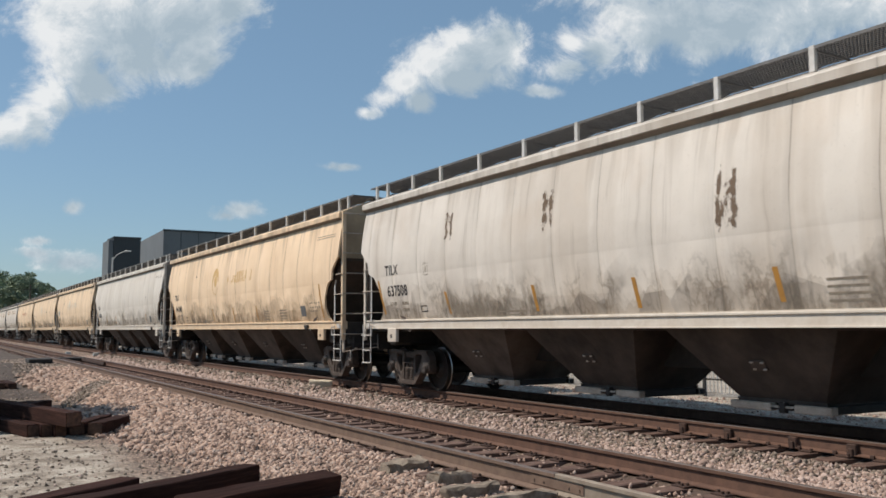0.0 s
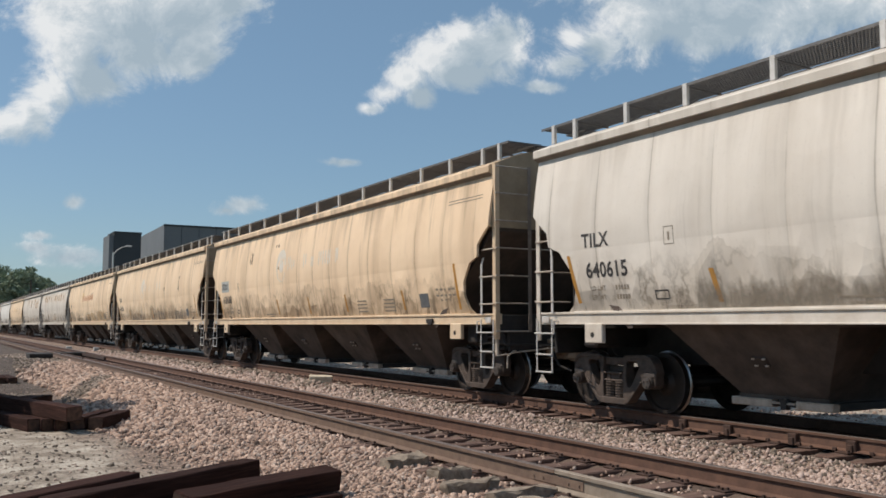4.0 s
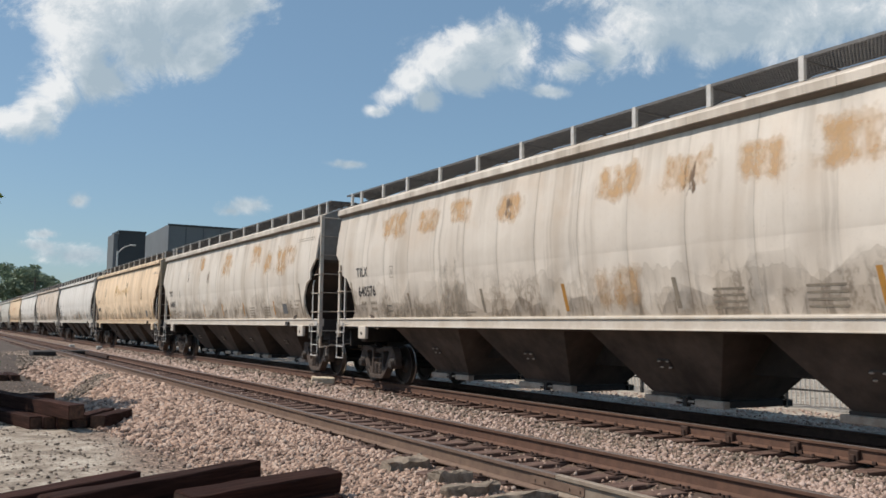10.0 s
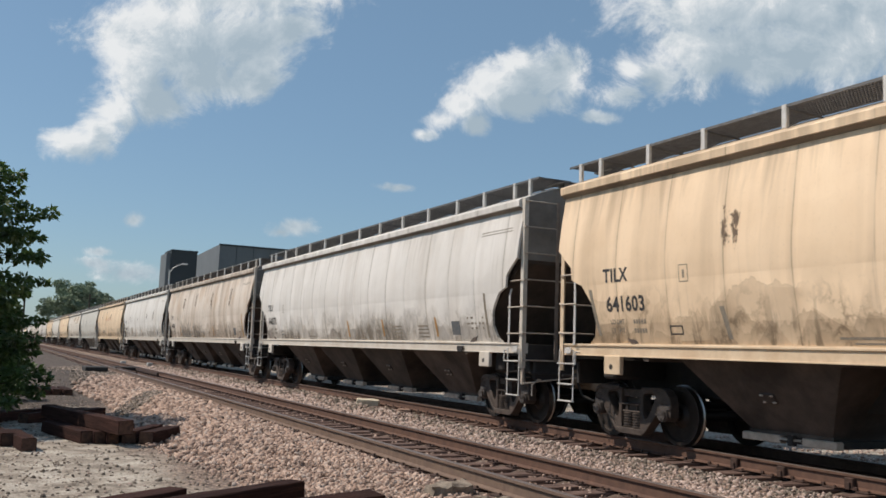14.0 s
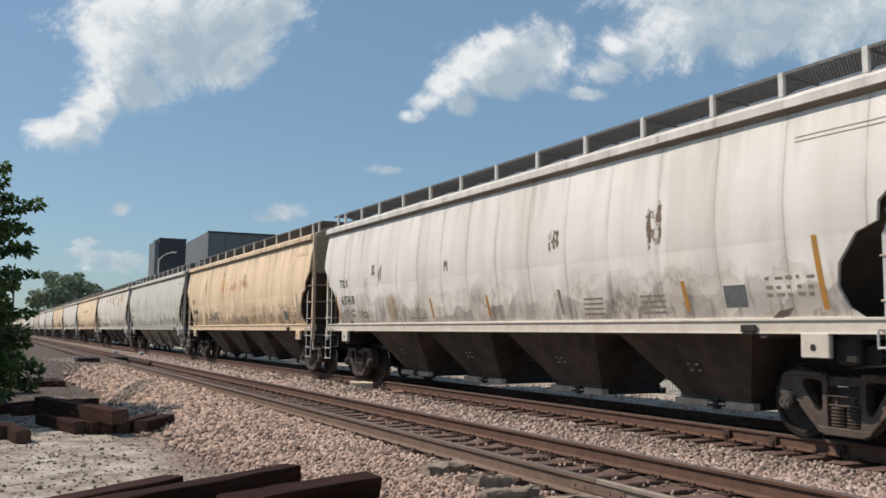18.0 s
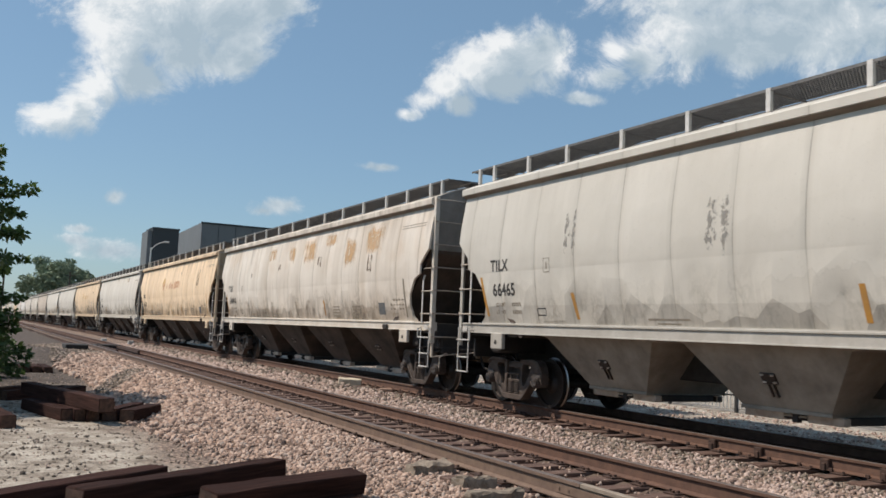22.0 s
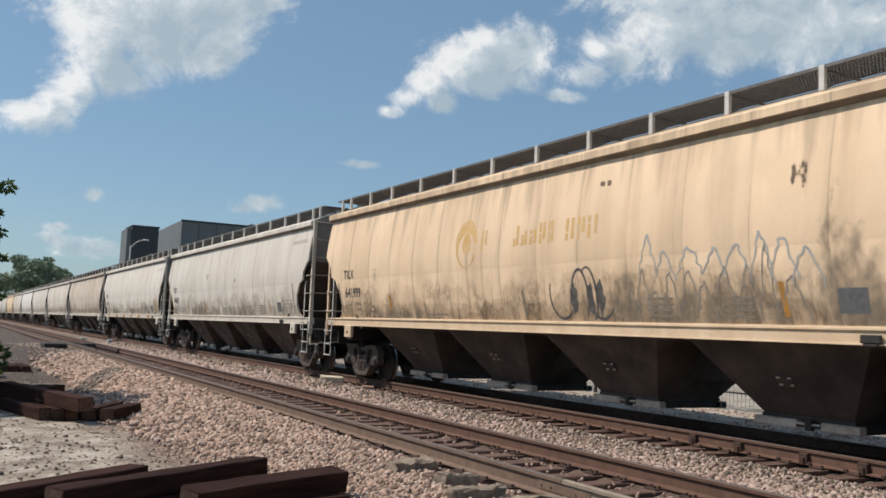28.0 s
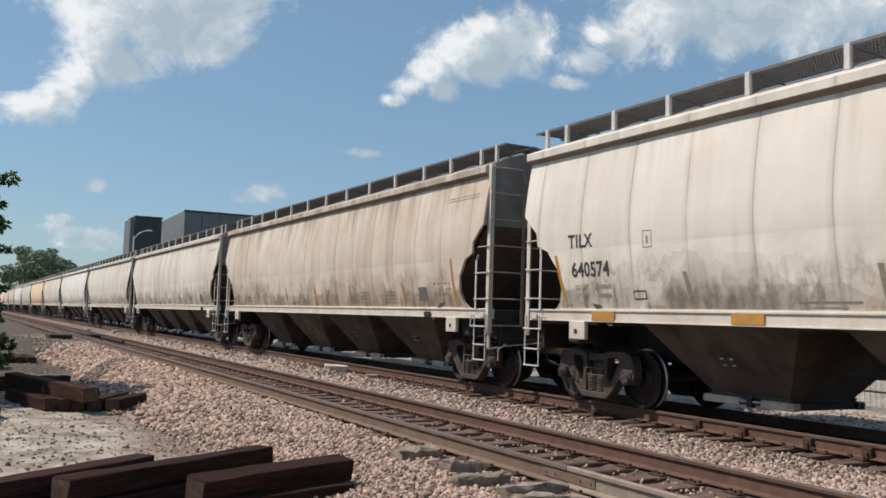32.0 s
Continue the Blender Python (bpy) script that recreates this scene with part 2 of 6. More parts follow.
        col = mix_of(add, times(ramp_of(add, scuff, (0.53, 0.0), (0.62, 1.0)), foot, 0.72 * tide), col, shade(dust, 0.36))
        # rust blooms on the upper half
        bloom = noise_of(add, co_w, 0.8, 5.0, 0.6, (0.3, 1.0, 0.9), rand)
        band = ramp_of(add, math_of(add, "ABSOLUTE", math_of(add, "SUBTRACT", z, 3.65)), (0.28, 1.0), (0.75, 0.12))
        col = mix_of(add, times(ramp_of(add, bloom, (0.50, 0.0), (0.62, 1.0)), band, rust), col, (0.50, 0.29, 0.12))
        col = mix_of(add, times(ramp_of(add, grit, (0.60, 0.0), (0.76, 1.0)), 0.22), col, shade(dust, 0.5))
        hsv = add("ShaderNodeHueSaturation", {"Value": math_of(add, "MULTIPLY_ADD", rand, 0.10, 0.95), "Color": col})
        # relief: soft dents, and tent-shaped creases low on the panels
        dent = noise_of(add, co, 1.1, 3.0, 0.5, (1.0, 1.0, 0.6), rand)
        mp = add("ShaderNodeMapping", {0: co_w, "Scale": (0.3, 1.5, 1.1)}).outputs[0]
        tent = add("ShaderNodeTexVoronoi", {"Vector": mp, "Scale": 1.0}).outputs["Distance"]
        low = ramp_of(add, math_of(add, "MULTIPLY_ADD", z, 1.0, -1.6), (0.35, 1.0), (1.0, 0.12))
        high = math_of(add, "MULTIPLY_ADD", fine, 0.06, math_of(add, "MULTIPLY", dent, 0.8))
        high = math_of(add, "MULTIPLY_ADD", times(tent, low), 3.0, high)
        return hsv.outputs[0], math_of(add, "MULTIPLY_ADD", haze, -0.22, high)
    return material(name, build, rough, 0.0, 0.04)


WHITE = car_paint("paint_white", (0.70, 0.655, 0.585), (0.62, 0.575, 0.51), 0.08, (0.41, 0.335, 0.255), 0.6, 1.0, 0.6, 0.4)
STAINED = car_paint("paint_stained_beige", (0.69, 0.61, 0.525), (0.60, 0.51, 0.42), 0.30, (0.36, 0.265, 0.185), 0.6, 1.1, 0.8, 0.8)
RUSTY = car_paint("paint_rusty_white", (0.735, 0.68, 0.60), (0.65, 0.588, 0.508), 0.16, (0.40, 0.32, 0.235), 0.6, 1.0, 0.7, 0.5)
BRIGHT = car_paint("paint_bright_white", (0.725, 0.68, 0.605), (0.66, 0.612, 0.54), 0.03, (0.42, 0.355, 0.275), 0.6, 1.0, 0.35, 0.3)
CREAM = car_paint("paint_cream", (0.87, 0.67, 0.46), (0.80, 0.605, 0.405), 0.08, (0.42, 0.30, 0.185), 0.6, 1.15, 0.6, 0.6)
CHALK = car_paint("paint_chalk_white", (0.79, 0.762, 0.715), (0.72, 0.69, 0.64), 0.03, (0.43, 0.365, 0.29), 0.6, 0.9, 0.45, 0.35)
PALE = car_paint("paint_pale_cream", (0.71, 0.63, 0.495), (0.63, 0.55, 0.42), 0.2, (0.42, 0.35, 0.255))
GREY = car_paint("paint_grey", (0.60, 0.575, 0.515), (0.55, 0.525, 0.465), 0.0, (0.38, 0.34, 0.28), 0.6, 0.45, 0.15, 0.1)
# end walls face away from the sun; their shade is mixed into these paints
END_WHITE = plain("end_shaded_white", (0.35, 0.33, 0.30), (0.21, 0.19, 0.17), 1.1, 0.8, 0.0, 0.006)
END_CREAM = plain("end_shaded_cream", (0.54, 0.43, 0.29), (0.36, 0.28, 0.19), 1.1, 0.8, 0.0, 0.006)
# brown that stands in for the shade below the roof edge
EAVE_SHADE = plain("eave_shade", (0.30, 0.245, 0.19), (0.17, 0.135, 0.105), 1.5, 0.85, 0.0, 0.004)
SILL_WHITE = plain("sill_white", (0.74, 0.69, 0.61), (0.60, 0.53, 0.44), 2.2, 0.6, 0.0, 0.003)
SILL_CREAM = plain("sill_cream", (0.80, 0.64, 0.45), (0.66, 0.49, 0.32), 2.2, 0.6, 0.0, 0.003)
SILL_GREY = plain("sill_grey", (0.52, 0.50, 0.45), (0.42, 0.39, 0.34), 2.2, 0.6, 0.0, 0.003)
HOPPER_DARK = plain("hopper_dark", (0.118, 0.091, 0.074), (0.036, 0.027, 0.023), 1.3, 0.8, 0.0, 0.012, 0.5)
HOPPER_GREY = plain("hopper_grey", (0.36, 0.325, 0.27), (0.20, 0.175, 0.145), 1.6, 0.8, 0.0, 0.012)
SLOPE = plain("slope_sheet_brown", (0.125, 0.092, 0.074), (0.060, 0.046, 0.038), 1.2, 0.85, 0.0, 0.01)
BRACKET = plain("bracket_greasy", (0.060, 0.045, 0.038), (0.022, 0.018, 0.016), 22.0, 0.5, 0.3, 0.006)
UNDER = plain("underframe_black", (0.040, 0.035, 0.032), (0.020, 0.018, 0.017), 5.0, 0.75, 0.0, 0.006)
TRUCK = plain("cast_truck", (0.122, 0.092, 0.075), (0.060, 0.046, 0.038), 6.0, 0.72, 0.15, 0.006, 0.4)
BEARING = plain("bearing_greasy", (0.135, 0.118, 0.108), (0.07, 0.058, 0.052), 8.0, 0.5, 0.3, 0.003, 0.4)
COUPLER = plain("coupler_dusty", (0.34, 0.25, 0.17), (0.20, 0.14, 0.095), 5.0, 0.85)
WHEEL = plain("wheel_steel", (0.055, 0.043, 0.036), (0.028, 0.023, 0.020), 5.0, 0.6, 0.5, 0.004)
TREAD = plain("tread_steel", (0.42, 0.40, 0.38), (0.30, 0.27, 0.25), 12.0, 0.28, 1.0, 0.001)
GATE = plain("gate_cream", (0.62, 0.54, 0.45), (0.36, 0.29, 0.23), 4.0, 0.7)
PLUMAGE = plain("plumage_grey", (0.14, 0.15, 0.165), (0.07, 0.075, 0.085), 18.0, 0.8)
PLUMAGE_DARK = plain("plumage_dark", (0.045, 0.05, 0.058), (0.03, 0.033, 0.038), 18.0, 0.7)
GRAIN = plain("grain_spilled", (0.34, 0.17, 0.075), (0.20, 0.095, 0.045), 14.0, 0.9)
GRATE = plain("grate_galvanised", (0.20, 0.195, 0.19), (0.13, 0.128, 0.125), 8.0, 0.6, 0.4)
GALV = plain("galvanised", (0.72, 0.70, 0.67), (0.58, 0.56, 0.52), 9.0, 0.5, 0.2)
GALV_WORN = plain("rail_pale_grey", (0.36, 0.305, 0.245), (0.27, 0.22, 0.17), 7.0, 0.6, 0.2)
STILE = plain("stile_brown", (0.34, 0.28, 0.235), (0.22, 0.175, 0.145), 6.0, 0.7)
PLATE_PALE = plain("sill_plate_pale", (0.70, 0.68, 0.64), (0.50, 0.46, 0.41), 9.0, 0.6)
RUNG = plain("rung_steel", (0.62, 0.55, 0.47), (0.45, 0.38, 0.31), 9.0, 0.55, 0.2)
INK = plain("lettering_black", (0.035, 0.035, 0.038), (0.07, 0.065, 0.06), 20.0, 0.7)
STENCIL = plain("stencil_slate", (0.10, 0.115, 0.13), (0.17, 0.17, 0.165), 14.0, 0.7)
FADED = plain("lettering_faded", (0.21, 0.18, 0.145), (0.34, 0.29, 0.22), 12.0, 0.75)
ORANGE = plain("reflector_orange", (0.60, 0.29, 0.045), (0.42, 0.22, 0.06), 6.0, 0.55)
LOGO = plain("logo_orange", (0.70, 0.42, 0.12), (0.70, 0.50, 0.28), 5.0, 0.65)
LOGO_RED = plain("logo_red", (0.60, 0.23, 0.10), (0.66, 0.36, 0.20), 7.0, 0.65)
LOGO_PALE = plain("logo_white", (0.80, 0.76, 0.68), (0.74, 0.64, 0.50), 6.0, 0.65)
SMEAR = plain("spray_worn_grey", (0.17, 0.165, 0.15), (0.36, 0.34, 0.30), 5.0, 0.85)
SPRAY = plain("spray_black", (0.045, 0.045, 0.05), (0.16, 0.15, 0.14), 6.0, 0.6)
SPRAY_BLUE = plain("spray_grey_blue", (0.40, 0.43, 0.44), (0.50, 0.49, 0.45), 5.0, 0.65)
PATCHW = plain("patch_white", (0.50, 0.53, 0.52), (0.46, 0.46, 0.43), 8.0, 0.6)
RUST_RAIL = plain("rail_rust", (0.165, 0.090, 0.060), (0.105, 0.057, 0.040), 7.0, 0.8, 0.1, 0.003)
WORN_RAIL = plain("rail_worn_tan", (0.225, 0.155, 0.112), (0.15, 0.10, 0.075), 6.0, 0.75, 0.1, 0.003)
RAIL_TOP = plain("rail_head_worn", (0.20, 0.165, 0.145), (0.13, 0.10, 0.088), 9.0, 0.5, 0.4, 0.001)
PLATE = plain("tie_plate_rust", (0.085, 0.046, 0.032), (0.045, 0.027, 0.021), 12.0, 0.85, 0.1)


def build_wood(add, co, rand):
    grain = noise_of(add, co, 1.0, 7.0, 0.7, (22.0, 1.2, 22.0), rand)
    blot = noise_of(add, co, 3.0, 4.0, 0.6, None, rand)
    col = ramp_of(add, grain, (0.30, (0.013, 0.0065, 0.0055)), (0.55, (0.042, 0.020, 0.016)), (0.82, (0.100, 0.050, 0.038)))
    col = mix_of(add, ramp_of(add, blot, (0.45, 0.0), (0.75, 0.6)), col, (0.034, 0.019, 0.016))
    hsv = add("ShaderNodeHueSaturation", {"Value": math_of(add, "MULTIPLY_ADD", rand, 0.5, 0.8), "Color": col})
    return hsv.outputs[0], grain


WOOD = material("creosote_wood", build_wood, 0.92, 0.0, 0.012)
next(n for n in WOOD.node_tree.nodes if n.type == "BSDF_PRINCIPLED").inputs["Specular IOR Level"].default_value = 0.12
SAWN = plain("sawn_tie_end", (0.125, 0.066, 0.042), (0.045, 0.024, 0.017), 14.0, 0.9, 0.0, 0.006, 0.5)
OLD_WOOD = plain("grey_rotten_wood", (0.36, 0.30, 0.235), (0.17, 0.135, 0.10), 11.0, 0.95, 0.0, 0.01, 0.4)


def build_tie_bed(add, co, rand):
    grain = noise_of(add, co, 1.0, 7.0, 0.7, (1.5, 26.0, 26.0), rand)
    dust = noise_of(add, co, 5.0, 5.0, 0.65, None, rand)
    col = ramp_of(add, grain, (0.30, (0.045, 0.025, 0.019)), (0.60, (0.140, 0.084, 0.064)), (0.82, (0.26, 0.172, 0.132)))
    return mix_of(add, ramp_of(add, dust, (0.46, 0.0), (0.72, 0.75)), col, (0.185, 0.122, 0.096)), grain


TIE_BED = material("weathered_tie", build_tie_bed, 0.9, 0.0, 0.012)


def build_stone(add, co, rand):
    isl = add("ShaderNodeNewGeometry").outputs["Random Per Island"]
    col = ramp_of(add, isl, (0.0, (0.12, 0.082, 0.062)), (0.25, (0.31, 0.208, 0.155)), (0.55, (0.48, 0.332, 0.25)), (0.85, (0.64, 0.475, 0.375)), (1.0, (0.40, 0.335, 0.285)))
    n = noise_of(add, co, 40.0, 4.0, 0.7)
    return mix_of(add, math_of(add, "MULTIPLY", n, 0.4), col, (0.17, 0.13, 0.11)), n


def build_stone_pale(add, co, rand):
    isl = add("ShaderNodeNewGeometry").outputs["Random Per Island"]
    col = ramp_of(add, isl, (0.0, (0.22, 0.155, 0.125)), (0.4, (0.42, 0.31, 0.255)), (1.0, (0.58, 0.46, 0.40)))
    n = noise_of(add, co, 40.0, 4.0, 0.7)
    return mix_of(add, math_of(add, "MULTIPLY", n, 0.3), col, (0.2, 0.14, 0.11)), n


STONE_PALE = material("ballast_stone_pale", build_stone_pale, 0.9, 0.0, 0.006)
STONE = material("ballast_stone", build_stone, 0.9, 0.0, 0.006)


def build_stone_grey(add, co, rand):
    isl = add("ShaderNodeNewGeometry").outputs["Random Per Island"]
    col = ramp_of(add, isl, (0.0, (0.08, 0.062, 0.047)), (0.4, (0.19, 0.15, 0.115)), (0.7, (0.29, 0.24, 0.19)), (1.0, (0.50, 0.385, 0.32)))
    n = noise_of(add, co, 40.0, 4.0, 0.7)
    return mix_of(add, math_of(add, "MULTIPLY", n, 0.4), col, (0.10, 0.085, 0.07)), n


STONE_GREY = material("ballast_stone_oily", build_stone_grey, 0.9, 0.0, 0.006)


def build_ground(add, co, rand):
    """Pale dust beside the line, crushed stone under the tracks, dry grass and earth farther off."""
    sep = add("ShaderNodeSeparateXYZ", {0: co})
    wob = noise_of(add, co, 0.9, 5.0, 0.6)
    x = math_of(add, "MULTIPLY_ADD", wob, 1.6, sep.outputs[0])
    dust_n, dust_f = noise_of(add, co, 2.2, 7.0, 0.68), noise_of(add, co, 24.0, 5.0, 0.7)
    dust = ramp_of(add, dust_n, (0.33, (0.11, 0.088, 0.066)), (0.46, (0.31, 0.265, 0.212)), (0.64, (0.52, 0.470, 0.395)))
    dust = mix_of(add, ramp_of(add, dust_f, (0.50, 0.0), (0.66, 0.75)), dust, (0.17, 0.135, 0.10))
    vor = add("ShaderNodeTexVoronoi", {"Vector": co, "Scale": 19.0})
    stone = ramp_of(add, vor.outputs["Color"], (0.1, (0.15, 0.105, 0.078)), (0.5, (0.33, 0.235, 0.175)), (0.9, (0.46, 0.35, 0.27)))
    stone = mix_of(add, ramp_of(add, vor.outputs["Distance"], (0.3, 0.0), (0.62, 0.8)), stone, (0.10, 0.075, 0.062))
    far_n = noise_of(add, co, 0.05, 6.0, 0.6)
    far = ramp_of(add, far_n, (0.35, (0.10, 0.12, 0.045)), (0.6, (0.22, 0.20, 0.11)))
    bed_l = ramp_of(add, math_of(add, "MULTIPLY_ADD", x, 0.9, -2.45), (0.0, 0.0), (0.5, 1.0))
    col = mix_of(add, bed_l, dust, stone)
    inside = math_of(add, "ABSOLUTE", math_of(add, "SUBTRACT", sep.outputs[0], 6.05))
    dirt = ramp_of(add, dust_n, (0.35, (0.085, 0.058, 0.044)), (0.65, (0.19, 0.135, 0.10)))
    col = mix_of(add, ramp_of(add, inside, (0.80, 1.0), (0.98, 0.0)), col, dirt)
    # the bed between the train's rails is coloured near black to deepen its shade
    under_train = math_of(add, "ABSOLUTE", math_of(add, "SUBTRACT", sep.outputs[0], 10.8))
    bed_shade = ramp_of(add, dust_n, (0.35, (0.030, 0.025, 0.022)), (0.65, (0.070, 0.056, 0.047)))
    col = mix_of(add, ramp_of(add, under_train, (0.62, 1.0), (0.98, 0.0)), col, bed_shade)
    lot = ramp_of(add, math_of(add, "MULTIPLY_ADD", x, 0.4, -5.4), (0.0, 0.0), (1.0, 1.0))
    col = mix_of(add, lot, col, dust)
    # dark gravel past the dust, its colour lowered further for the tree's shade
    gravel = ramp_of(add, dust_n, (0.35, (0.050, 0.038, 0.031)), (0.58, (0.092, 0.071, 0.057)), (0.74, (0.17, 0.138, 0.11)))
    deep = math_of(add, "MULTIPLY_ADD", wob, 9.0, math_of(add, "MULTIPLY_ADD", sep.outputs[0], -1.6, sep.outputs[1]))
    deep = ramp_of(add, math_of(add, "MULTIPLY_ADD", deep, 0.12, -2.75), (0.0, 0.0), (0.5, 1.0))
    west = ramp_of(add, math_of(add, "MULTIPLY_ADD", sep.outputs[0], -0.5, 4.4), (0.0, 0.0), (0.6, 1.0))
    col = mix_of(add, math_of(add, "MULTIPLY", deep, west), col, gravel)
    out = ramp_of(add, math_of(add, "MULTIPLY_ADD", sep.outputs[0], -0.1, -0.35), (0.0, 0.0), (0.6, 1.0))
    col = mix_of(add, out, col, far)
    out2 = ramp_of(add, math_of(add, "MULTIPLY_ADD", sep.outputs[0], 0.05, -1.6), (0.0, 0.0), (0.6, 1.0))
    col = mix_of(add, out2, col, far)
    return col, math_of(add, "ADD", dust_f, math_of(add, "MULTIPLY", vor.outputs["Distance"], -1.0))


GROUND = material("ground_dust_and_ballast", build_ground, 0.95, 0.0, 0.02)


def build_leaf(add, co, rand):
    isl = add("ShaderNodeNewGeometry").outputs["Random Per Island"]
    col = ramp_of(add, isl, (0.0, (0.036, 0.070, 0.022)), (0.6, (0.075, 0.130, 0.040)), (0.9, (0.12, 0.185, 0.065)), (1.0, (0.20, 0.26, 0.11)))
    return col, None


def leaf_material():
    m = material("leaves", build_leaf, 0.5)
    t = m.node_tree
    b = next(n for n in t.nodes if n.type == "BSDF_PRINCIPLED")
    tr = t.nodes.new("ShaderNodeBsdfTranslucent")
    tr.inputs[0].default_value = (0.09, 0.16, 0.03, 1)
    mx = t.nodes.new("ShaderNodeMixShader")
    mx.inputs[0].default_value = 0.3
    out = next(n for n in t.nodes if n.type == "OUTPUT_MATERIAL")
    t.links.new(b.outputs[0], mx.inputs[1])
    t.links.new(tr.outputs[0], mx.inputs[2])
    t.links.new(mx.outputs[0], out.inputs[0])
    return m


LEAF = leaf_material()
BARK = plain("bark", (0.11, 0.085, 0.065), (0.055, 0.042, 0.033), 9.0, 0.9, 0.0, 0.02)
FAR_LEAF = plain("far_foliage", (0.31, 0.37, 0.25), (0.21, 0.265, 0.165), 0.5, 0.8, 0.0, 0.1)
CLAD = plain("cladding_grey", (0.165, 0.178, 0.190), (0.140, 0.150, 0.162), 0.3, 0.6)
CLAD_DARK = plain("cladding_charcoal", (0.045, 0.052, 0.060), (0.036, 0.042, 0.048), 0.3, 0.6)
CLAD_LIT = plain("cladding_lit", (0.17, 0.185, 0.195), (0.14, 0.15, 0.16), 0.5, 0.6)
FENCE = plain("fence_white", (0.62, 0.62, 0.60), (0.50, 0.50, 0.48), 5.0, 0.6)
FENCE_DARK = plain("fence_post_dark", (0.045, 0.045, 0.047), (0.03, 0.03, 0.03), 5.0, 0.6)
CONCRETE = plain("concrete_pale", (0.86, 0.78, 0.62), (0.60, 0.50, 0.35), 6.0, 0.85)
CONCRETE_PINK = plain("stone_pink", (0.45, 0.31, 0.23), (0.32, 0.21, 0.15), 6.0, 0.85)


def veil(name, colour, second, cover, most, scale, stretch, soft=0.06, columns=0.0, foot=False):
    """A thin worn layer that lets the paint under it show: cover is how much of it is left, most its densest coat."""
    m = bpy.data.materials.new(name)
    m.use_nodes = True
    add = nodes_of(m.node_tree)
    tc = add("ShaderNodeTexCoord")
    rand = add("ShaderNodeObjectInfo").outputs["Random"]
    co = tc.outputs["Object"]
    g = add("ShaderNodeSeparateXYZ", {0: tc.outputs["Generated"]})

    def inset(v, a, b):
        d = math_of(add, "ABSOLUTE", math_of(add, "SUBTRACT", v, 0.5))
        return d, ramp_of(add, d, (a, 1.0), (b, 0.0))
    dy, wy = inset(g.outputs[1], 0.22, 0.5)
    dz, wz = inset(g.outputs[2], 0.22, 0.5)
    if foot:
        wz = ramp_of(add, g.outputs[2], (0.25, 1.0), (1.0, 0.0))
    n = noise_of(add, co, scale, 6.0, 0.68, stretch, rand)
    body = math_of(add, "MULTIPLY", wy, wz)
    score = math_of(add, "MULTIPLY_ADD", body, 0.32, n)
    if columns:
        ring = math_of(add, "ABSOLUTE", math_of(add, "SUBTRACT", dy, 0.24))
        score = math_of(add, "MULTIPLY_ADD", ramp_of(add, ring, (0.03, 1.0), (0.16, 0.0)), columns, score)
    at = 1.02 - 0.5 * cover
    mask = math_of(add, "MULTIPLY", ramp_of(add, score, (at - soft, 0.0), (at + soft, 1.0)), ramp_of(add, math_of(add, "MINIMUM", wy, wz), (0.0, 0.0), (0.25, 1.0)))
    b = noise_of(add, co, scale * 5, 4.0, 0.6, None, rand)
    col = mix_of(add, b, colour, second)
    bsdf = add("ShaderNodeBsdfPrincipled", {"Base Color": col, "Roughness": 0.8})
    clear = add("ShaderNodeBsdfTransparent")
    mx = add("ShaderNodeMixShader", {0: math_of(add, "MULTIPLY", mask, most), 1: clear.outputs[0], 2: bsdf.outputs[0]})
    add("ShaderNodeOutputMaterial", {0: mx.outputs[0]})
    return m


PEELED = veil("peeled_primer_ragged", (0.10, 0.068, 0.047), (0.23, 0.16, 0.105), 0.30, 0.88, 8.0, (1.0, 1.3, 0.75), 0.05, 0.13)
PEEL_GREY = veil("peeled_grey", (0.20, 0.195, 0.18), (0.36, 0.34, 0.31), 0.22, 0.75, 9.0, (1.0, 1.4, 0.8), 0.06, 0.12)
RUST_STAIN = veil("rust_bloom", (0.56, 0.33, 0.135), (0.60, 0.40, 0.21), 0.47, 0.70, 2.6, (1.0, 1.2, 0.8), 0.15)
TAN_COAT = veil("tan_overpaint", (0.47, 0.335, 0.175), (0.56, 0.42, 0.24), 0.74, 0.42, 1.8, (1.0, 2.2, 0.3), 0.13)
SOOT = veil("soot_smudge", (0.20, 0.17, 0.135), (0.34, 0.29, 0.22), 0.50, 0.58, 2.2, (1.0, 1.4, 0.8), 0.12, 0.0, True)

# ---- mesh helpers ----


def mesh_of(name, bm, mat, smooth=False):
    me = bpy.data.meshes.new(name)
    bm.to_mesh(me)
    bm.free()
    for m in (mat if isinstance(mat, (list, tuple)) else [mat]):
        me.materials.append(m)
    if smooth:
        for p in me.polygons:
            p.use_smooth = True
    return me


def part(name, bm, mat, parent=None, label="", at=None, smooth=False):
    me = bm if isinstance(bm, bpy.types.Mesh) else mesh_of(name, bm, mat, smooth)
    ob = new(name, me)
    if parent is not None:
        ob.parent = parent
    if at is not None:
        ob.matrix_basis = at if isinstance(at, Matrix) else Matrix.Translation(at)
    if label:
        ob["label"] = label
    return ob


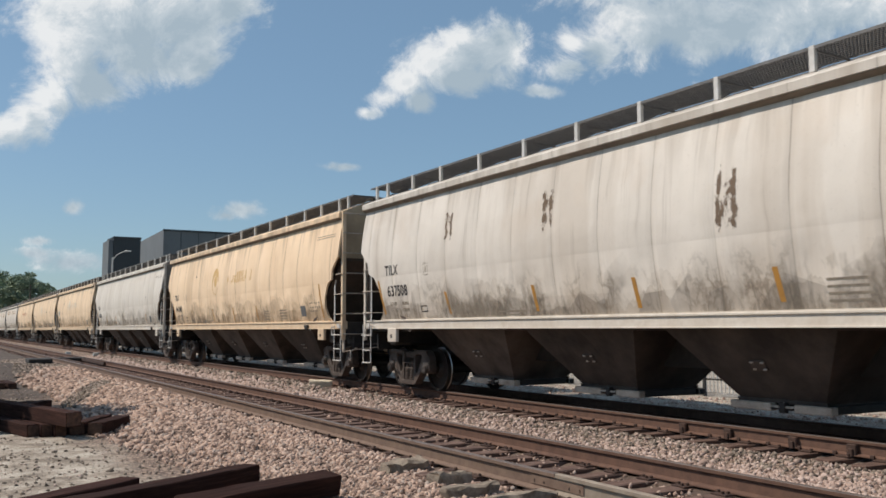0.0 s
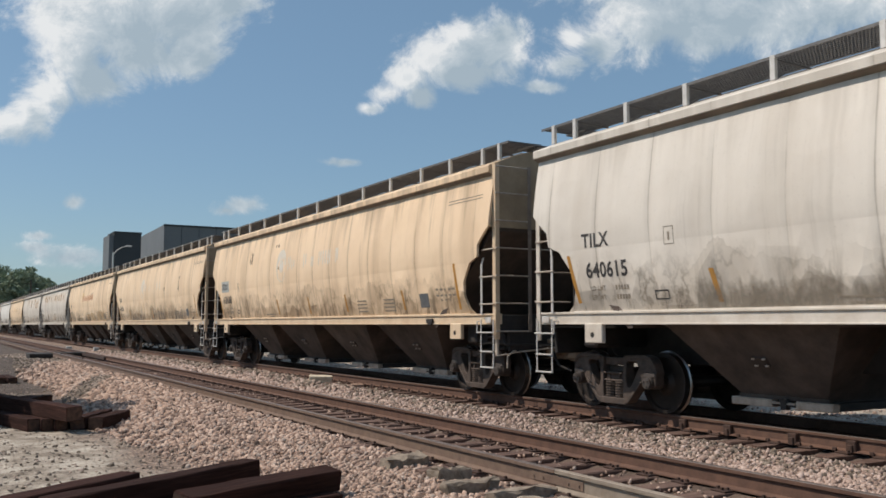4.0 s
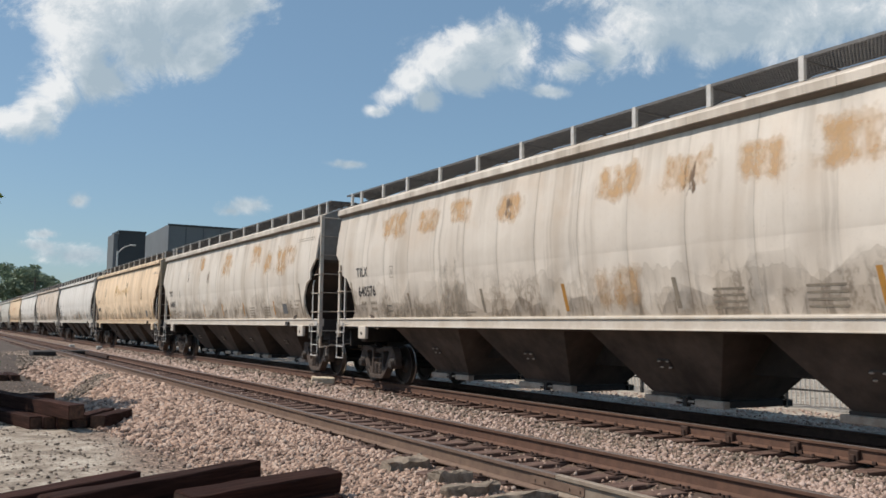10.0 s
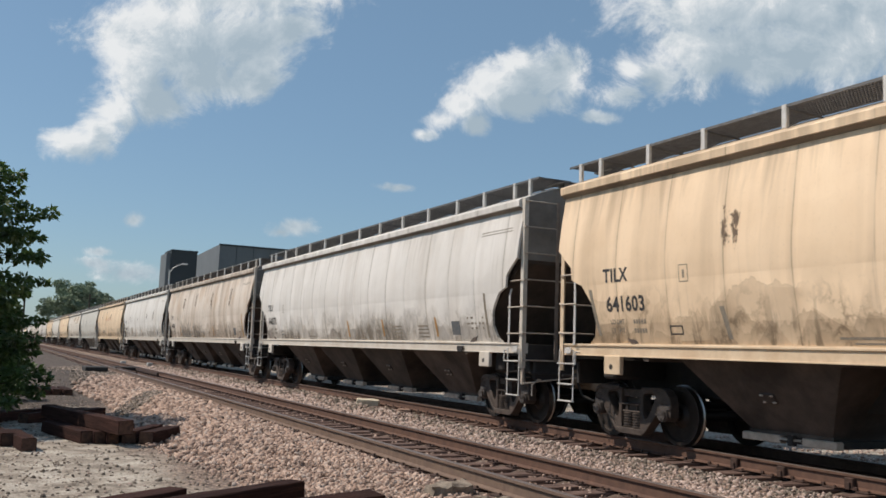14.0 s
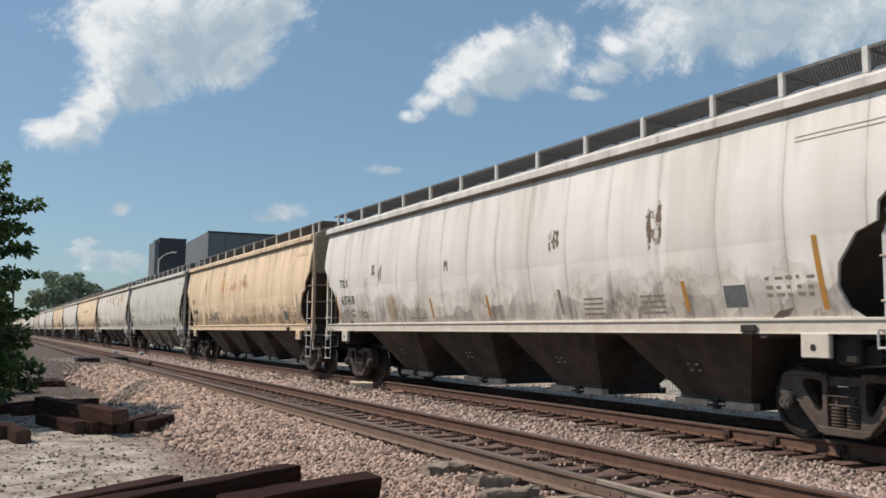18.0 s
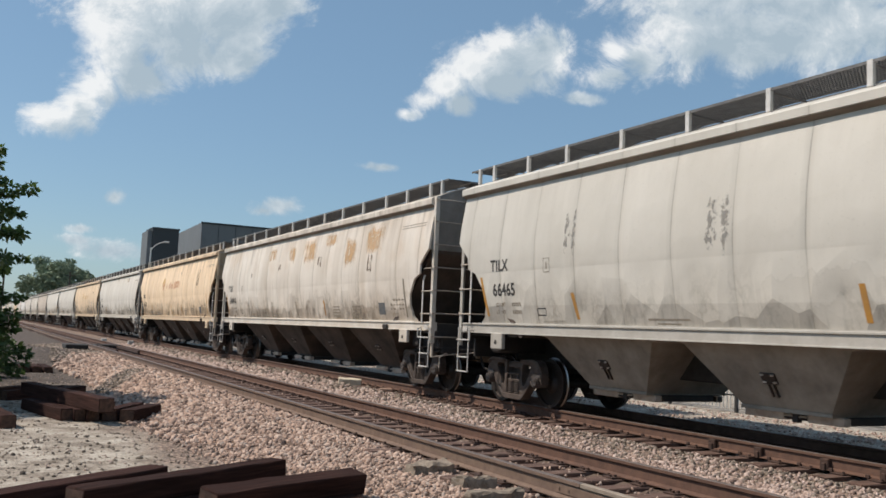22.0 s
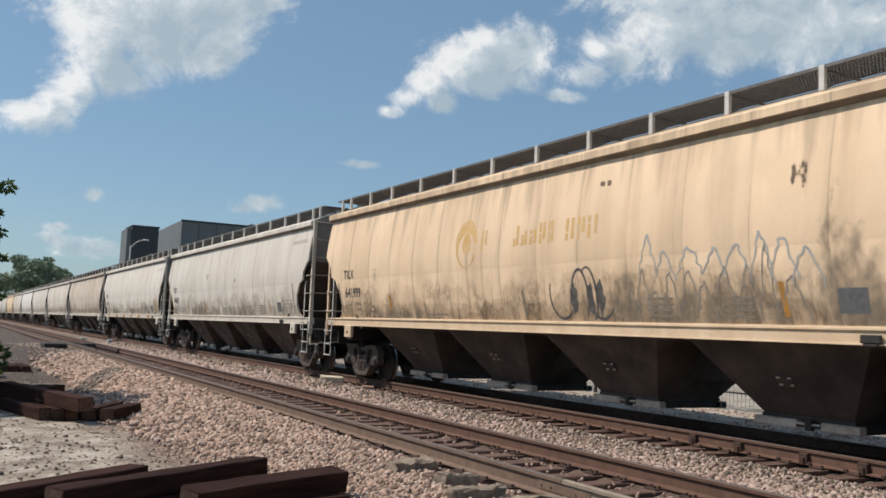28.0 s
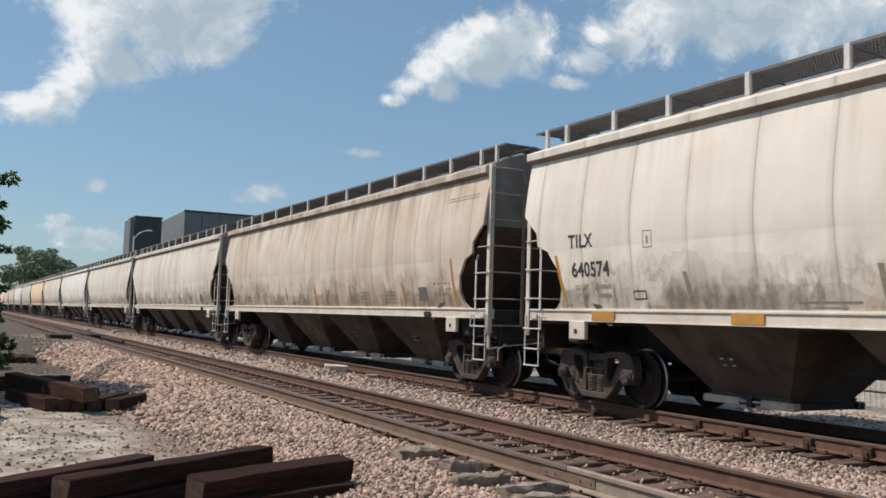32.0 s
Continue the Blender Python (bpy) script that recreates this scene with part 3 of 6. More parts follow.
def box(bm, lo, hi, bevel=0.0, m=None):
    lo, hi = Vector(lo), Vector(hi)
    r = bmesh.ops.create_cube(bm, size=1.0, matrix=Matrix.Translation((lo + hi) / 2) @ Matrix.Diagonal((*(hi - lo), 1)))
    vs = r["verts"]
    if bevel:
        es = list({e for v in vs for e in v.link_edges})
        g = bmesh.ops.bevel(bm, geom=es, offset=bevel, segments=1, affect="EDGES")
        vs = list({v for f in g["faces"] for v in f.verts} | {v for v in vs if v.is_valid})
    if m is not None:
        bmesh.ops.transform(bm, matrix=m, verts=[v for v in vs if v.is_valid])
    return vs


def boxed(lo, hi, bevel=0.0):
    bm = bmesh.new()
    box(bm, lo, hi, bevel)
    return bm


def rod(bm, a, b, r, seg=8):
    a, b = Vector(a), Vector(b)
    d = b - a
    m = Matrix.Translation((a + b) / 2) @ d.to_track_quat("Z", "Y").to_matrix().to_4x4()
    return bmesh.ops.create_cone(bm, cap_ends=True, segments=seg, radius1=r, radius2=r, depth=d.length, matrix=m)["verts"]


def prism(bm, outline, x0, x1):
    """A plate: outline of (y, z), from x0 to x1."""
    a = [bm.verts.new((x0, y, z)) for y, z in outline]
    b = [bm.verts.new((x1, y, z)) for y, z in outline]
    n = len(outline)
    bm.faces.new(a)
    bm.faces.new(b[::-1])
    for i in range(n):
        bm.faces.new((a[i], b[i], b[(i + 1) % n], a[(i + 1) % n]))


def lathe(bm, profile, seg=28):
    """Revolve (x, r) about the x axis; the profile closes on itself."""
    rings = [[bm.verts.new((x, r * math.cos(2 * math.pi * k / seg), r * math.sin(2 * math.pi * k / seg))) for x, r in profile] for k in range(seg)]
    n = len(profile)
    for k in range(seg):
        p, q = rings[k], rings[(k + 1) % seg]
        for i in range(n):
            j = (i + 1) % n
            bm.faces.new((p[i], p[j], q[j], q[i]))


def thing(name, label, category, group="", at=None, kind=""):
    e = new(name)
    e.empty_display_size = 0.3
    if at is not None:
        e.matrix_basis = at
    return tagged(e, label, category, group, kind)


# ---- lettering, traced once from the built-in font ----
LETTERS = {}


def trace(texts):
    obs = []
    for t in texts:
        cu = bpy.data.curves.new("letters", "FONT")
        cu.body, cu.size, cu.resolution_u = t, 1.0, 3
        cu.space_character, cu.offset = 1.06, 0.026
        obs.append((t, new("letters", cu)))
    bpy.context.view_layer.update()
    dg = bpy.context.evaluated_depsgraph_get()
    for t, ob in obs:
        me = bpy.data.meshes.new_from_object(ob.evaluated_get(dg))
        LETTERS[t] = ([(v.co.x, v.co.y) for v in me.vertices], [tuple(p.vertices) for p in me.polygons])
        bpy.data.meshes.remove(me)
        cu = ob.data
        bpy.data.objects.remove(ob)
        bpy.data.curves.remove(cu)


NUMBERS = {1: "637508", 2: "641648", 3: "640615", 4: "639168", 5: "641720", 6: "641651", 7: "640576", 8: "640697", 9: "641603", 10: "640573",
           11: "645846", 12: "637418", 13: "641940", 14: "66465", 15: "640416", 16: "641722", 17: "640667", 18: "641999", 19: "640637", 20: "640574"}
trace(["TILX", "SOXX", "LD LMT", "LT  WT", *NUMBERS.values()])

# ---- ground ----
TX = 10.80            # centre of the train's track
NX = 6.05             # centre of the near track
GAUGE = 0.75          # half the distance between rail heads


def hill(x, y, cx, cy, rx, ry, h):
    return h * math.exp(-((x - cx) / rx) ** 2 - ((y - cy) / ry) ** 2)


def ground_z(x, y):
    def ease(a, b, v):
        v = min(max((v - a) / (b - a), 0), 1)
        return v * v * (3 - 2 * v)
    z = -0.33 + 0.105 * ease(2.5, 4.75, x + 0.25 * math.sin(y * 0.45))
    z -= 0.07 * (ease(7.1, 7.7, x) - ease(8.6, 9.2, x))
    z -= 0.08 * ease(12.4, 13.6, x)
    z -= 0.045 * (ease(9.3, 9.5, x) - ease(10.0, 10.2, x)) * (1 - ease(16, 30, y))
    if y < 14:
        z -= 0.015 * (ease(4.35, 4.7, x) - ease(5.15, 5.3, x)) * (1 - ease(9.0, 12.0, y))
    if y < 120:
        z -= 0.045 * (ease(5.36, 5.5, x) - ease(6.6, 6.74, x))
        z += hill(x, y, 3.9, 24.5, 0.8, 6.0, 0.16) + hill(x, y, 2.4, 38, 1.6, 6.0, 0.45) + hill(x, y, 4.1, 15.5, 0.5, 2.2, 0.03)
        z += 0.025 * noise.noise((x * 1.3, y * 1.3, 0)) + 0.012 * noise.noise((x * 4, y * 4, 3))
    return z


def spread(*legs):
    out = []
    for a, b, n in legs:
        out += list(np.linspace(a, b, n, endpoint=False))
    return out + [legs[-1][1]]


xs = spread((-1500, -100, 8), (-100, -10, 12), (-10, 0, 12), (0, 13.5, 60), (13.5, 40, 16), (40, 1500, 12))
ys = spread((-300, -20, 8), (-20, 2, 12), (2, 50, 130), (50, 130, 60), (130, 3500, 20))
gv = [(x, y, ground_z(x, y)) for y in ys for x in xs]
W = len(xs)
gf = [(j * W + i, j * W + i + 1, (j + 1) * W + i + 1, (j + 1) * W + i) for j in range(len(ys) - 1) for i in range(W - 1)]
gm = bpy.data.meshes.new("ground")
gm.from_pydata(gv, [], gf)
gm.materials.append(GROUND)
for p_ in gm.polygons:
    p_.use_smooth = True
tagged(new("ground", gm), "pale dusty ground with pinkish crushed stone under the tracks", "ground", kind="structure")

# ---- the covered hopper car ----
HALF = 9.695          # half the length over the end posts
EAVE, SILL_T, SILL_B = 4.27, 1.60, 1.40


SECTION = ((1.40, 1.555), (1.60, 1.585), (1.75, 1.620), (1.95, 1.662), (2.15, 1.700), (2.40, 1.737), (2.65, 1.764), (2.90, 1.776), (3.15, 1.768), (3.40, 1.747),
           (3.65, 1.715), (3.85, 1.684), (4.05, 1.648), (4.27, 1.605), (4.40, 1.58))
BAY_W = 1.215         # width of one side panel between welded seams
SEAM_AT = 0.65


def hw(z):
    """Half the width of the car's barrel-shaped side at a height."""
    for (z0, w0), (z1, w1) in zip(SECTION, SECTION[1:]):
        if z <= z1:
            return w0 + (w1 - w0) * max(0, z - z0) / (z1 - z0)
    return SECTION[-1][1]


_rnd = random.Random(5)
DENTS = [(_rnd.uniform(-9, 9), _rnd.uniform(1.8, 3.6), _rnd.uniform(0.25, 0.6), _rnd.uniform(0.004, 0.014)) for _ in range(26)]


def skin(y, z):
    """Where the side sheet lies: barrel-shaped, pillowed between its seams, with dents."""
    x = -hw(z)
    ph = ((y - SEAM_AT) / BAY_W + 40) % 1.0
    x += 0.017 * (1 - abs(math.sin(math.pi * ph)) ** 0.7) * min(1, (EAVE - z) * 1.5 + 0.15)
    for dy, dz, r, h in DENTS:
        x += h * math.exp(-((y - dy) ** 2 + 0.5 * (z - dz) ** 2) / r ** 2)
    return x


END_CUT = [(3.27, 0.08), (2.94, 0.47), (2.71, 0.50), (2.60, 0.80), (2.25, 1.08), (1.98, 1.13), (1.72, 1.02), (1.60, 0.84)]


def cut_at(z):
    pts = [(4.6, 0.06), *END_CUT]
    for (z0, s0), (z1, s1) in zip(pts, pts[1:]):
        if z1 <= z <= z0:
            f = (z0 - z) / (z0 - z1)
            return s0 + f * (s1 - s0)
    return pts[-1][1]


def side_sheet():
    """The pressed side sheet, facing -x, cut away round both end platforms."""
    bm = bmesh.new()
    zs = [EAVE, 4.1, 3.95, 3.80, 3.65, 3.52, 3.40, 3.27, 3.11, 2.94, 2.82, 2.71, 2.65, 2.60, 2.43, 2.25, 2.11, 1.98, 1.85, 1.72, 1.66, 1.60]
    ny = 190
    grid = []
    for z in zs:
        a, b = -HALF + cut_at(z), HALF - cut_at(z)
        row = []
        for i in range(ny + 1):
            y = a + (b - a) * i / ny
            row.append(bm.verts.new((skin(y, z), y, z)))
        grid.append(row)
    for r0, r1 in zip(grid, grid[1:]):
        for i in range(ny):
            bm.faces.new((r0[i], r0[i + 1], r1[i + 1], r1[i]))
    # turned-in edge all round, so that the sheet has thickness
    ring = [e for e in bm.edges if len(e.link_faces) == 1]
    ex = bmesh.ops.extrude_edge_only(bm, edges=ring)["geom"]
    bmesh.ops.translate(bm, vec=(0.05, 0, 0), verts=[g for g in ex if isinstance(g, bmesh.types.BMVert)])
    return bm


def roof_shape():
    """Low arched roof with a rolled edge band on both sides and closed ends."""
    bm = bmesh.new()
    prof = [(-1.54, 4.27), (-1.60, 4.262), (-1.692, 4.310), (-1.705, 4.318), (-1.708, 4.432), (-1.690, 4.452), (-1.42, 4.56), (-1.15, 4.665), (-0.8, 4.775), (-0.4, 4.85), (-0.15, 4.868)]
    prof = prof + [(-x, z) for x, z in prof[::-1]]
    ysn = [-HALF + 0.13, -HALF * 0.5, 0, HALF * 0.5, HALF - 0.02]
    rows = [[bm.verts.new((x, y, z)) for x, z in prof] for y in ysn]
    for a, b in zip(rows, rows[1:]):
        for i in range(len(prof) - 1):
            bm.faces.new((a[i], a[i + 1], b[i + 1], b[i]))
        bm.faces.new((a[-1], a[0], b[0], b[-1]))
    bm.faces.new(rows[0][::-1])
    bm.faces.new(rows[-1])
    return bm


def end_wall():
    """Upright upper part of the car's end, at y = 0, facing -y."""
    bm = bmesh.new()
    half = [(-1.72, 3.25), (-1.71, 3.5), (-1.665, 3.8), (-1.605, 4.1), (-1.565, 4.27), (-1.55, 4.48), (-1.42, 4.545), (-1.15, 4.65), (-0.8, 4.76), (-0.4, 4.835), (-0.15, 4.853)]
    prof = half + [(-x, z) for x, z in half[::-1]]
    a = [bm.verts.new((x, 0, z)) for x, z in prof]
    b = [bm.verts.new((x, 0.05, z)) for x, z in prof]
    bm.faces.new(a)
    bm.faces.new(b[::-1])
    n = len(prof)
    for i in range(n):
        bm.faces.new((a[i], b[i], b[(i + 1) % n], a[(i + 1) % n]))
    return bm


def slope_sheet():
    """Inclined sheet under the end wall, falling towards the middle of the car."""
    bm = bmesh.new()
    prof = [(0.0, 3.27), (0.05, 3.27), (2.3, 1.42), (2.3, 1.34), (2.2, 1.34), (0.0, 3.18)]
    a = [bm.verts.new((-1.60, y, z)) for y, z in prof]
    b = [bm.verts.new((1.60, y, z)) for y, z in prof]
    bm.faces.new(a)
    bm.faces.new(b[::-1])
    for i in range(len(prof)):
        bm.faces.new((a[i], b[i], b[(i + 1) % 6], a[(i + 1) % 6]))
    return bm


def hopper_bay(zb):
    """One tapering bay under the car, its sides falling to a square mouth with a flange."""
    bm = bmesh.new()
    lx, ly = (0.86, 0.74) if zb > 0.45 else (0.66, 0.70)
    levels = [(1.42, 1.70, 1.42), (1.36, 1.44, 1.38), (zb, ly, lx), (zb - 0.03, ly, lx)]
    rings = []
    for z, hy, hx in levels:
        rings.append([bm.verts.new(p) for p in ((-hx, -hy, z), (hx, -hy, z), (hx, hy, z), (-hx, hy, z))])
    for a, b in zip(rings, rings[1:]):
        for i in range(4):
            bm.faces.new((a[i], a[(i + 1) % 4], b[(i + 1) % 4], b[i]))
    bm.faces.new(rings[-1][::-1])
    bm.faces.new(rings[0])
    for x in (-lx - 0.03, lx - 0.01):
        box(bm, (x, -ly - 0.04, zb - 0.03), (x + 0.04, ly + 0.04, zb + 0.02))
    bmesh.ops.recalc_face_normals(bm, faces=bm.faces)
    return bm


def bay_bracket(zb):
    """Bolted bracket for a shaker on the bay's sloping face."""
    f = 0.52
    lx = 0.86 if zb > 0.45 else 0.66
    x, z = -(lx + (1.38 - lx) * f), zb + (1.36 - zb) * f
    tilt = math.degrees(math.atan2(1.38 - lx, 1.36 - zb))
    m = pose(x, 0.05, z, 0, tilt * -1, 0)
    bm = bmesh.new()
    box(bm, (-0.025, -0.13, -0.10), (0.01, 0.13, 0.08), 0.012, m)
    for y in (-0.10, 0.08):
        for zz in (-0.055, 0.06):
            box(bm, (-0.045, y - 0.028, zz - 0.011), (-0.02, y + 0.028, zz + 0.011), 0.004, m)
    bm.faces.ensure_lookup_table()
    for f in bm.faces[26:]:
        f.material_index = 1
    if zb > 0.45:
        for y in (-0.05, 0.04):
            box(bm, (-0.03, y - 0.014, -0.30), (0.005, y + 0.014, -0.10), 0.004, m)
    return bm


def outlet_gate():
    """Pale sliding gate in two halves on a dark operating shaft, under the bay's mouth."""
    bm = bmesh.new()
    for s in (-1, 1):
        x = s * 0.68
        box(bm, (x - 0.07, 0.12, -0.055), (x + 0.07, 0.84, 0.055), 0.012)
        box(bm, (x - 0.07, -0.84, -0.055), (x + 0.07, -0.26, 0.055), 0.012)
    n = len(bm.faces)
    box(bm, (-0.58, -0.80, -0.05), (0.58, 0.80, 0.06), 0.01)
    for x in (-0.73, 0.73):
        rod(bm, (x, -0.26, 0.0), (x, 0.12, 0.0), 0.03)
        box(bm, (x - 0.05, -0.13, -0.07), (x + 0.05, -0.03, 0.08), 0.01)
    bm.faces.ensure_lookup_table()
    for f in bm.faces[n:]:
        f.material_index = 1
    return bm


def wheelset_mesh():
    bm = bmesh.new()
    r = 0.48
    for s in (-1, 1):
        prof = [(s * 0.70, 0.10), (s * 0.715, 0.20), (s * 0.735, r - 0.09), (s * 0.70, r - 0.06), (s * 0.69, r + 0.022), (s * 0.715, r + 0.024),
                (s * 0.73, r), (s * 0.825, r - 0.006), (s * 0.825, r - 0.065), (s * 0.785, r - 0.085), (s * 0.77, 0.20), (s * 0.83, 0.13), (s * 0.83, 0.085)]
        lathe(bm, prof[::-1] if s > 0 else prof, 36)
    rod(bm, (-1.08, 0, 0), (1.08, 0, 0), 0.085, 14)
    bmesh.ops.recalc_face_normals(bm, faces=bm.faces)
    for f in bm.faces:
        c = f.calc_center_median()
        rad = math.hypot(c.y, c.z)
        f.material_index = 1 if (r - 0.02 < rad and 0.72 < abs(c.x) < 0.83) else 0
    return mesh_of("wheelset", bm, [WHEEL, TREAD])


def plate_with_hole(bm, outer, holes, x0, x1):
    """A cast plate of (y, z) outline with holes through it, from x0 to x1."""
    edges = []
    for loop in (outer, *holes):
        vs = [bm.verts.new((x0, y, z)) for y, z in loop]
        edges += [bm.edges.new((vs[i], vs[(i + 1) % len(vs)])) for i in range(len(vs))]
    faces = [f for f in bmesh.ops.triangle_fill(bm, use_beauty=True, edges=edges)["geom"] if isinstance(f, bmesh.types.BMFace)]
    ext = bmesh.ops.extrude_face_region(bm, geom=faces)["geom"]
    bmesh.ops.translate(bm, vec=(x1 - x0, 0, 0), verts=[g for g in ext if isinstance(g, bmesh.types.BMVert)])


def side_frame():
    """Cast side frame: two arms with three-cornered windows over pedestal jaws, a sunken middle and a spring seat."""
    bm = bmesh.new()
    outer = [(0.995, 0.44), (1.01, 0.66), (0.97, 0.79), (0.89, 0.875), (0.77, 0.915), (0.40, 0.905), (0.27, 0.885), (0.235, 0.82), (0.245, 0.40), (0.235, 0.15),
             (0.30, 0.125), (0.38, 0.16), (0.70, 0.50), (0.735, 0.50), (0.745, 0.61), (0.80, 0.655), (0.90, 0.655), (0.935, 0.60), (0.94, 0.44)]
    hole = [(0.625, 0.73), (0.62, 0.78), (0.57, 0.81), (0.37, 0.805), (0.325, 0.77), (0.32, 0.48), (0.345, 0.40), (0.39, 0.385), (0.435, 0.42)]
    for s in (-1, 1):
        plate_with_hole(bm, [(s * y, z) for y, z in outer], [[(s * y, z) for y, z in hole]], -0.11, 0.07)
        # raised lip along the top and the arm
        prism(bm, [(s * y, z) for y, z in ((0.30, 0.84), (0.77, 0.855), (0.90, 0.82), (0.95, 0.76), (0.99, 0.78), (0.90, 0.882), (0.77, 0.922), (0.30, 0.905))], -0.135, -0.10)
        prism(bm, [(s * y, z) for y, z in ((0.27, 0.12), (0.37, 0.14), (0.69, 0.48), (0.65, 0.52), (0.36, 0.22), (0.27, 0.20))], -0.132, -0.10)
        box(bm, (-0.118, s * 0.86 - 0.05, 0.70), (-0.10, s * 0.86 + 0.05, 0.76), 0.006)
    prism(bm, [(-0.32, 0.11), (0.32, 0.11), (0.28, 0.215), (-0.28, 0.215)], -0.13, 0.10)
    prism(bm, [(-0.27, 0.735), (0.27, 0.735), (0.27, 0.86), (-0.27, 0.86)], -0.06, 0.06)
    bmesh.ops.recalc_face_normals(bm, faces=bm.faces)
    es = [e for e in bm.edges if len(e.link_faces) == 2 and e.calc_face_angle(0) > 1.2]
    bmesh.ops.bevel(bm, geom=es, offset=0.010, segments=1, affect="EDGES")
    return bm


def spring_group():
    """Two coil springs side by side in their seat, seen as stacked ridges."""
    bm = bmesh.new()
    prof = []
    for k in range(6):
        z = 0.222 + 0.043 * k
        prof += [(z, 0.088), (z + 0.008, 0.112), (z + 0.026, 0.112), (z + 0.034, 0.088)]
    for y in (-0.118, 0.118):
        rings = [[bm.verts.new((-0.02 + r * math.cos(q * math.pi / 6), y + r * math.sin(q * math.pi / 6), z)) for q in range(12)] for z, r in prof]
        for lo, hi in zip(rings, rings[1:]):
            for q in range(12):
                bm.faces.new((lo[q], lo[(q + 1) % 12], hi[(q + 1) % 12], hi[q]))
        bm.faces.new(rings[0][::-1])
        bm.faces.new(rings[-1])
    box(bm, (0.03, -0.25, 0.22), (0.08, 0.25, 0.72))
    return bm


def bolster_end():
    """Ribbed end of the bolster that shows over the springs."""
    bm = bmesh.new()
    box(bm, (-0.10, -0.235, 0.475), (0.04, 0.235, 0.505), 0.008)
    box(bm, (-0.06, -0.22, 0.505), (0.04, 0.22, 0.60), 0.01)
    box(bm, (-0.12, -0.235, 0.595), (0.04, 0.235, 0.625), 0.008)
    for y in (-0.13, 0.12):
        box(bm, (-0.09, y - 0.02, 0.50), (-0.05, y + 0.02, 0.60))
    return bm


def brake_rod():
    """Bent brake pipe and lever over the truck."""
    bm = bmesh.new()
    rod(bm, (-0.95, 0.30, 1.10), (-0.95, 0.06, 0.86), 0.016, 6)
    rod(bm, (-0.95, 0.06, 0.86), (-0.80, -0.25, 0.80), 0.016, 6)
    rod(bm, (-0.6, 0.55, 0.62), (0.6, 0.55, 0.62), 0.04, 8)
    rod(bm, (-0.6, -0.55, 0.62), (0.6, -0.55, 0.62), 0.04, 8)
    return bm


def bolster():
    bm = bmesh.new()
    box(bm, (-0.95, -0.20, 0.50), (0.95, 0.20, 0.66), 0.03)
    box(bm, (-0.35, -0.24, 0.62), (0.35, 0.24, 0.80), 0.03)
    return bm


def bearing():
    """Roller bearing with its end cap and three bolts under the adapter."""
    bm = bmesh.new()
    rod(bm, (-0.13, 0, 0), (0.12, 0, 0), 0.105, 16)
    rod(bm, (-0.165, 0, 0), (-0.13, 0, 0), 0.088, 14)
    for k in range(3):
        a = 2 * math.pi * k / 3 + 0.4
        rod(bm, (-0.185, 0.05 * math.cos(a), 0.05 * math.sin(a)), (-0.165, 0.05 * math.cos(a), 0.05 * math.sin(a)), 0.016, 6)
    box(bm, (-0.10, -0.13, 0.08), (0.09, 0.13, 0.16), 0.015)
    return bm


WHEELSET = wheelset_mesh()
SF = mesh_of("side_frame", side_frame(), TRUCK)
SPR = mesh_of("spring", spring_group(), TRUCK)
BOL = mesh_of("bolster", bolster(), TRUCK)
BRG = mesh_of("bearing", bearing(), BEARING)
BOL_END = mesh_of("bolster_end", bolster_end(), TRUCK)
BRAKE_ROD = mesh_of("brake_rod", brake_rod(), UNDER)
AXLE = 0.864          # half the distance between the axles of a truck
wheels = []           # (wheelset, which axle of its truck)


def add_truck(car, y):
    t = part("truck", BOL, TRUCK, car, "grimy cast-steel truck", at=(0, y, 0))
    for s in (-1, 1):
        m = pose(s * 1.0, 0, 0, 0, 0, 0 if s < 0 else 180)
        part("side_frame", SF, TRUCK, t, at=m)
        part("spring", SPR, TRUCK, t, at=m)
        part("bolster_end", BOL_END, TRUCK, t, at=m)
        part("brake_rod", BRAKE_ROD, UNDER, t, at=Matrix.Identity(4) if s < 0 else Matrix.Rotation(math.pi, 4, "Z"))
        for e in (-1, 1):
            part("bearing", BRG, TRUCK, t, at=pose(s * 1.03, e * AXLE, 0.49, 0, 0, 0 if s < 0 else 180))
    for k, e in enumerate((-1, 1)):
        w = part("wheelset", WHEELSET, WHEEL, t, "dark wheels with bright worn treads", at=(0, e * AXLE, 0.48))
    return t


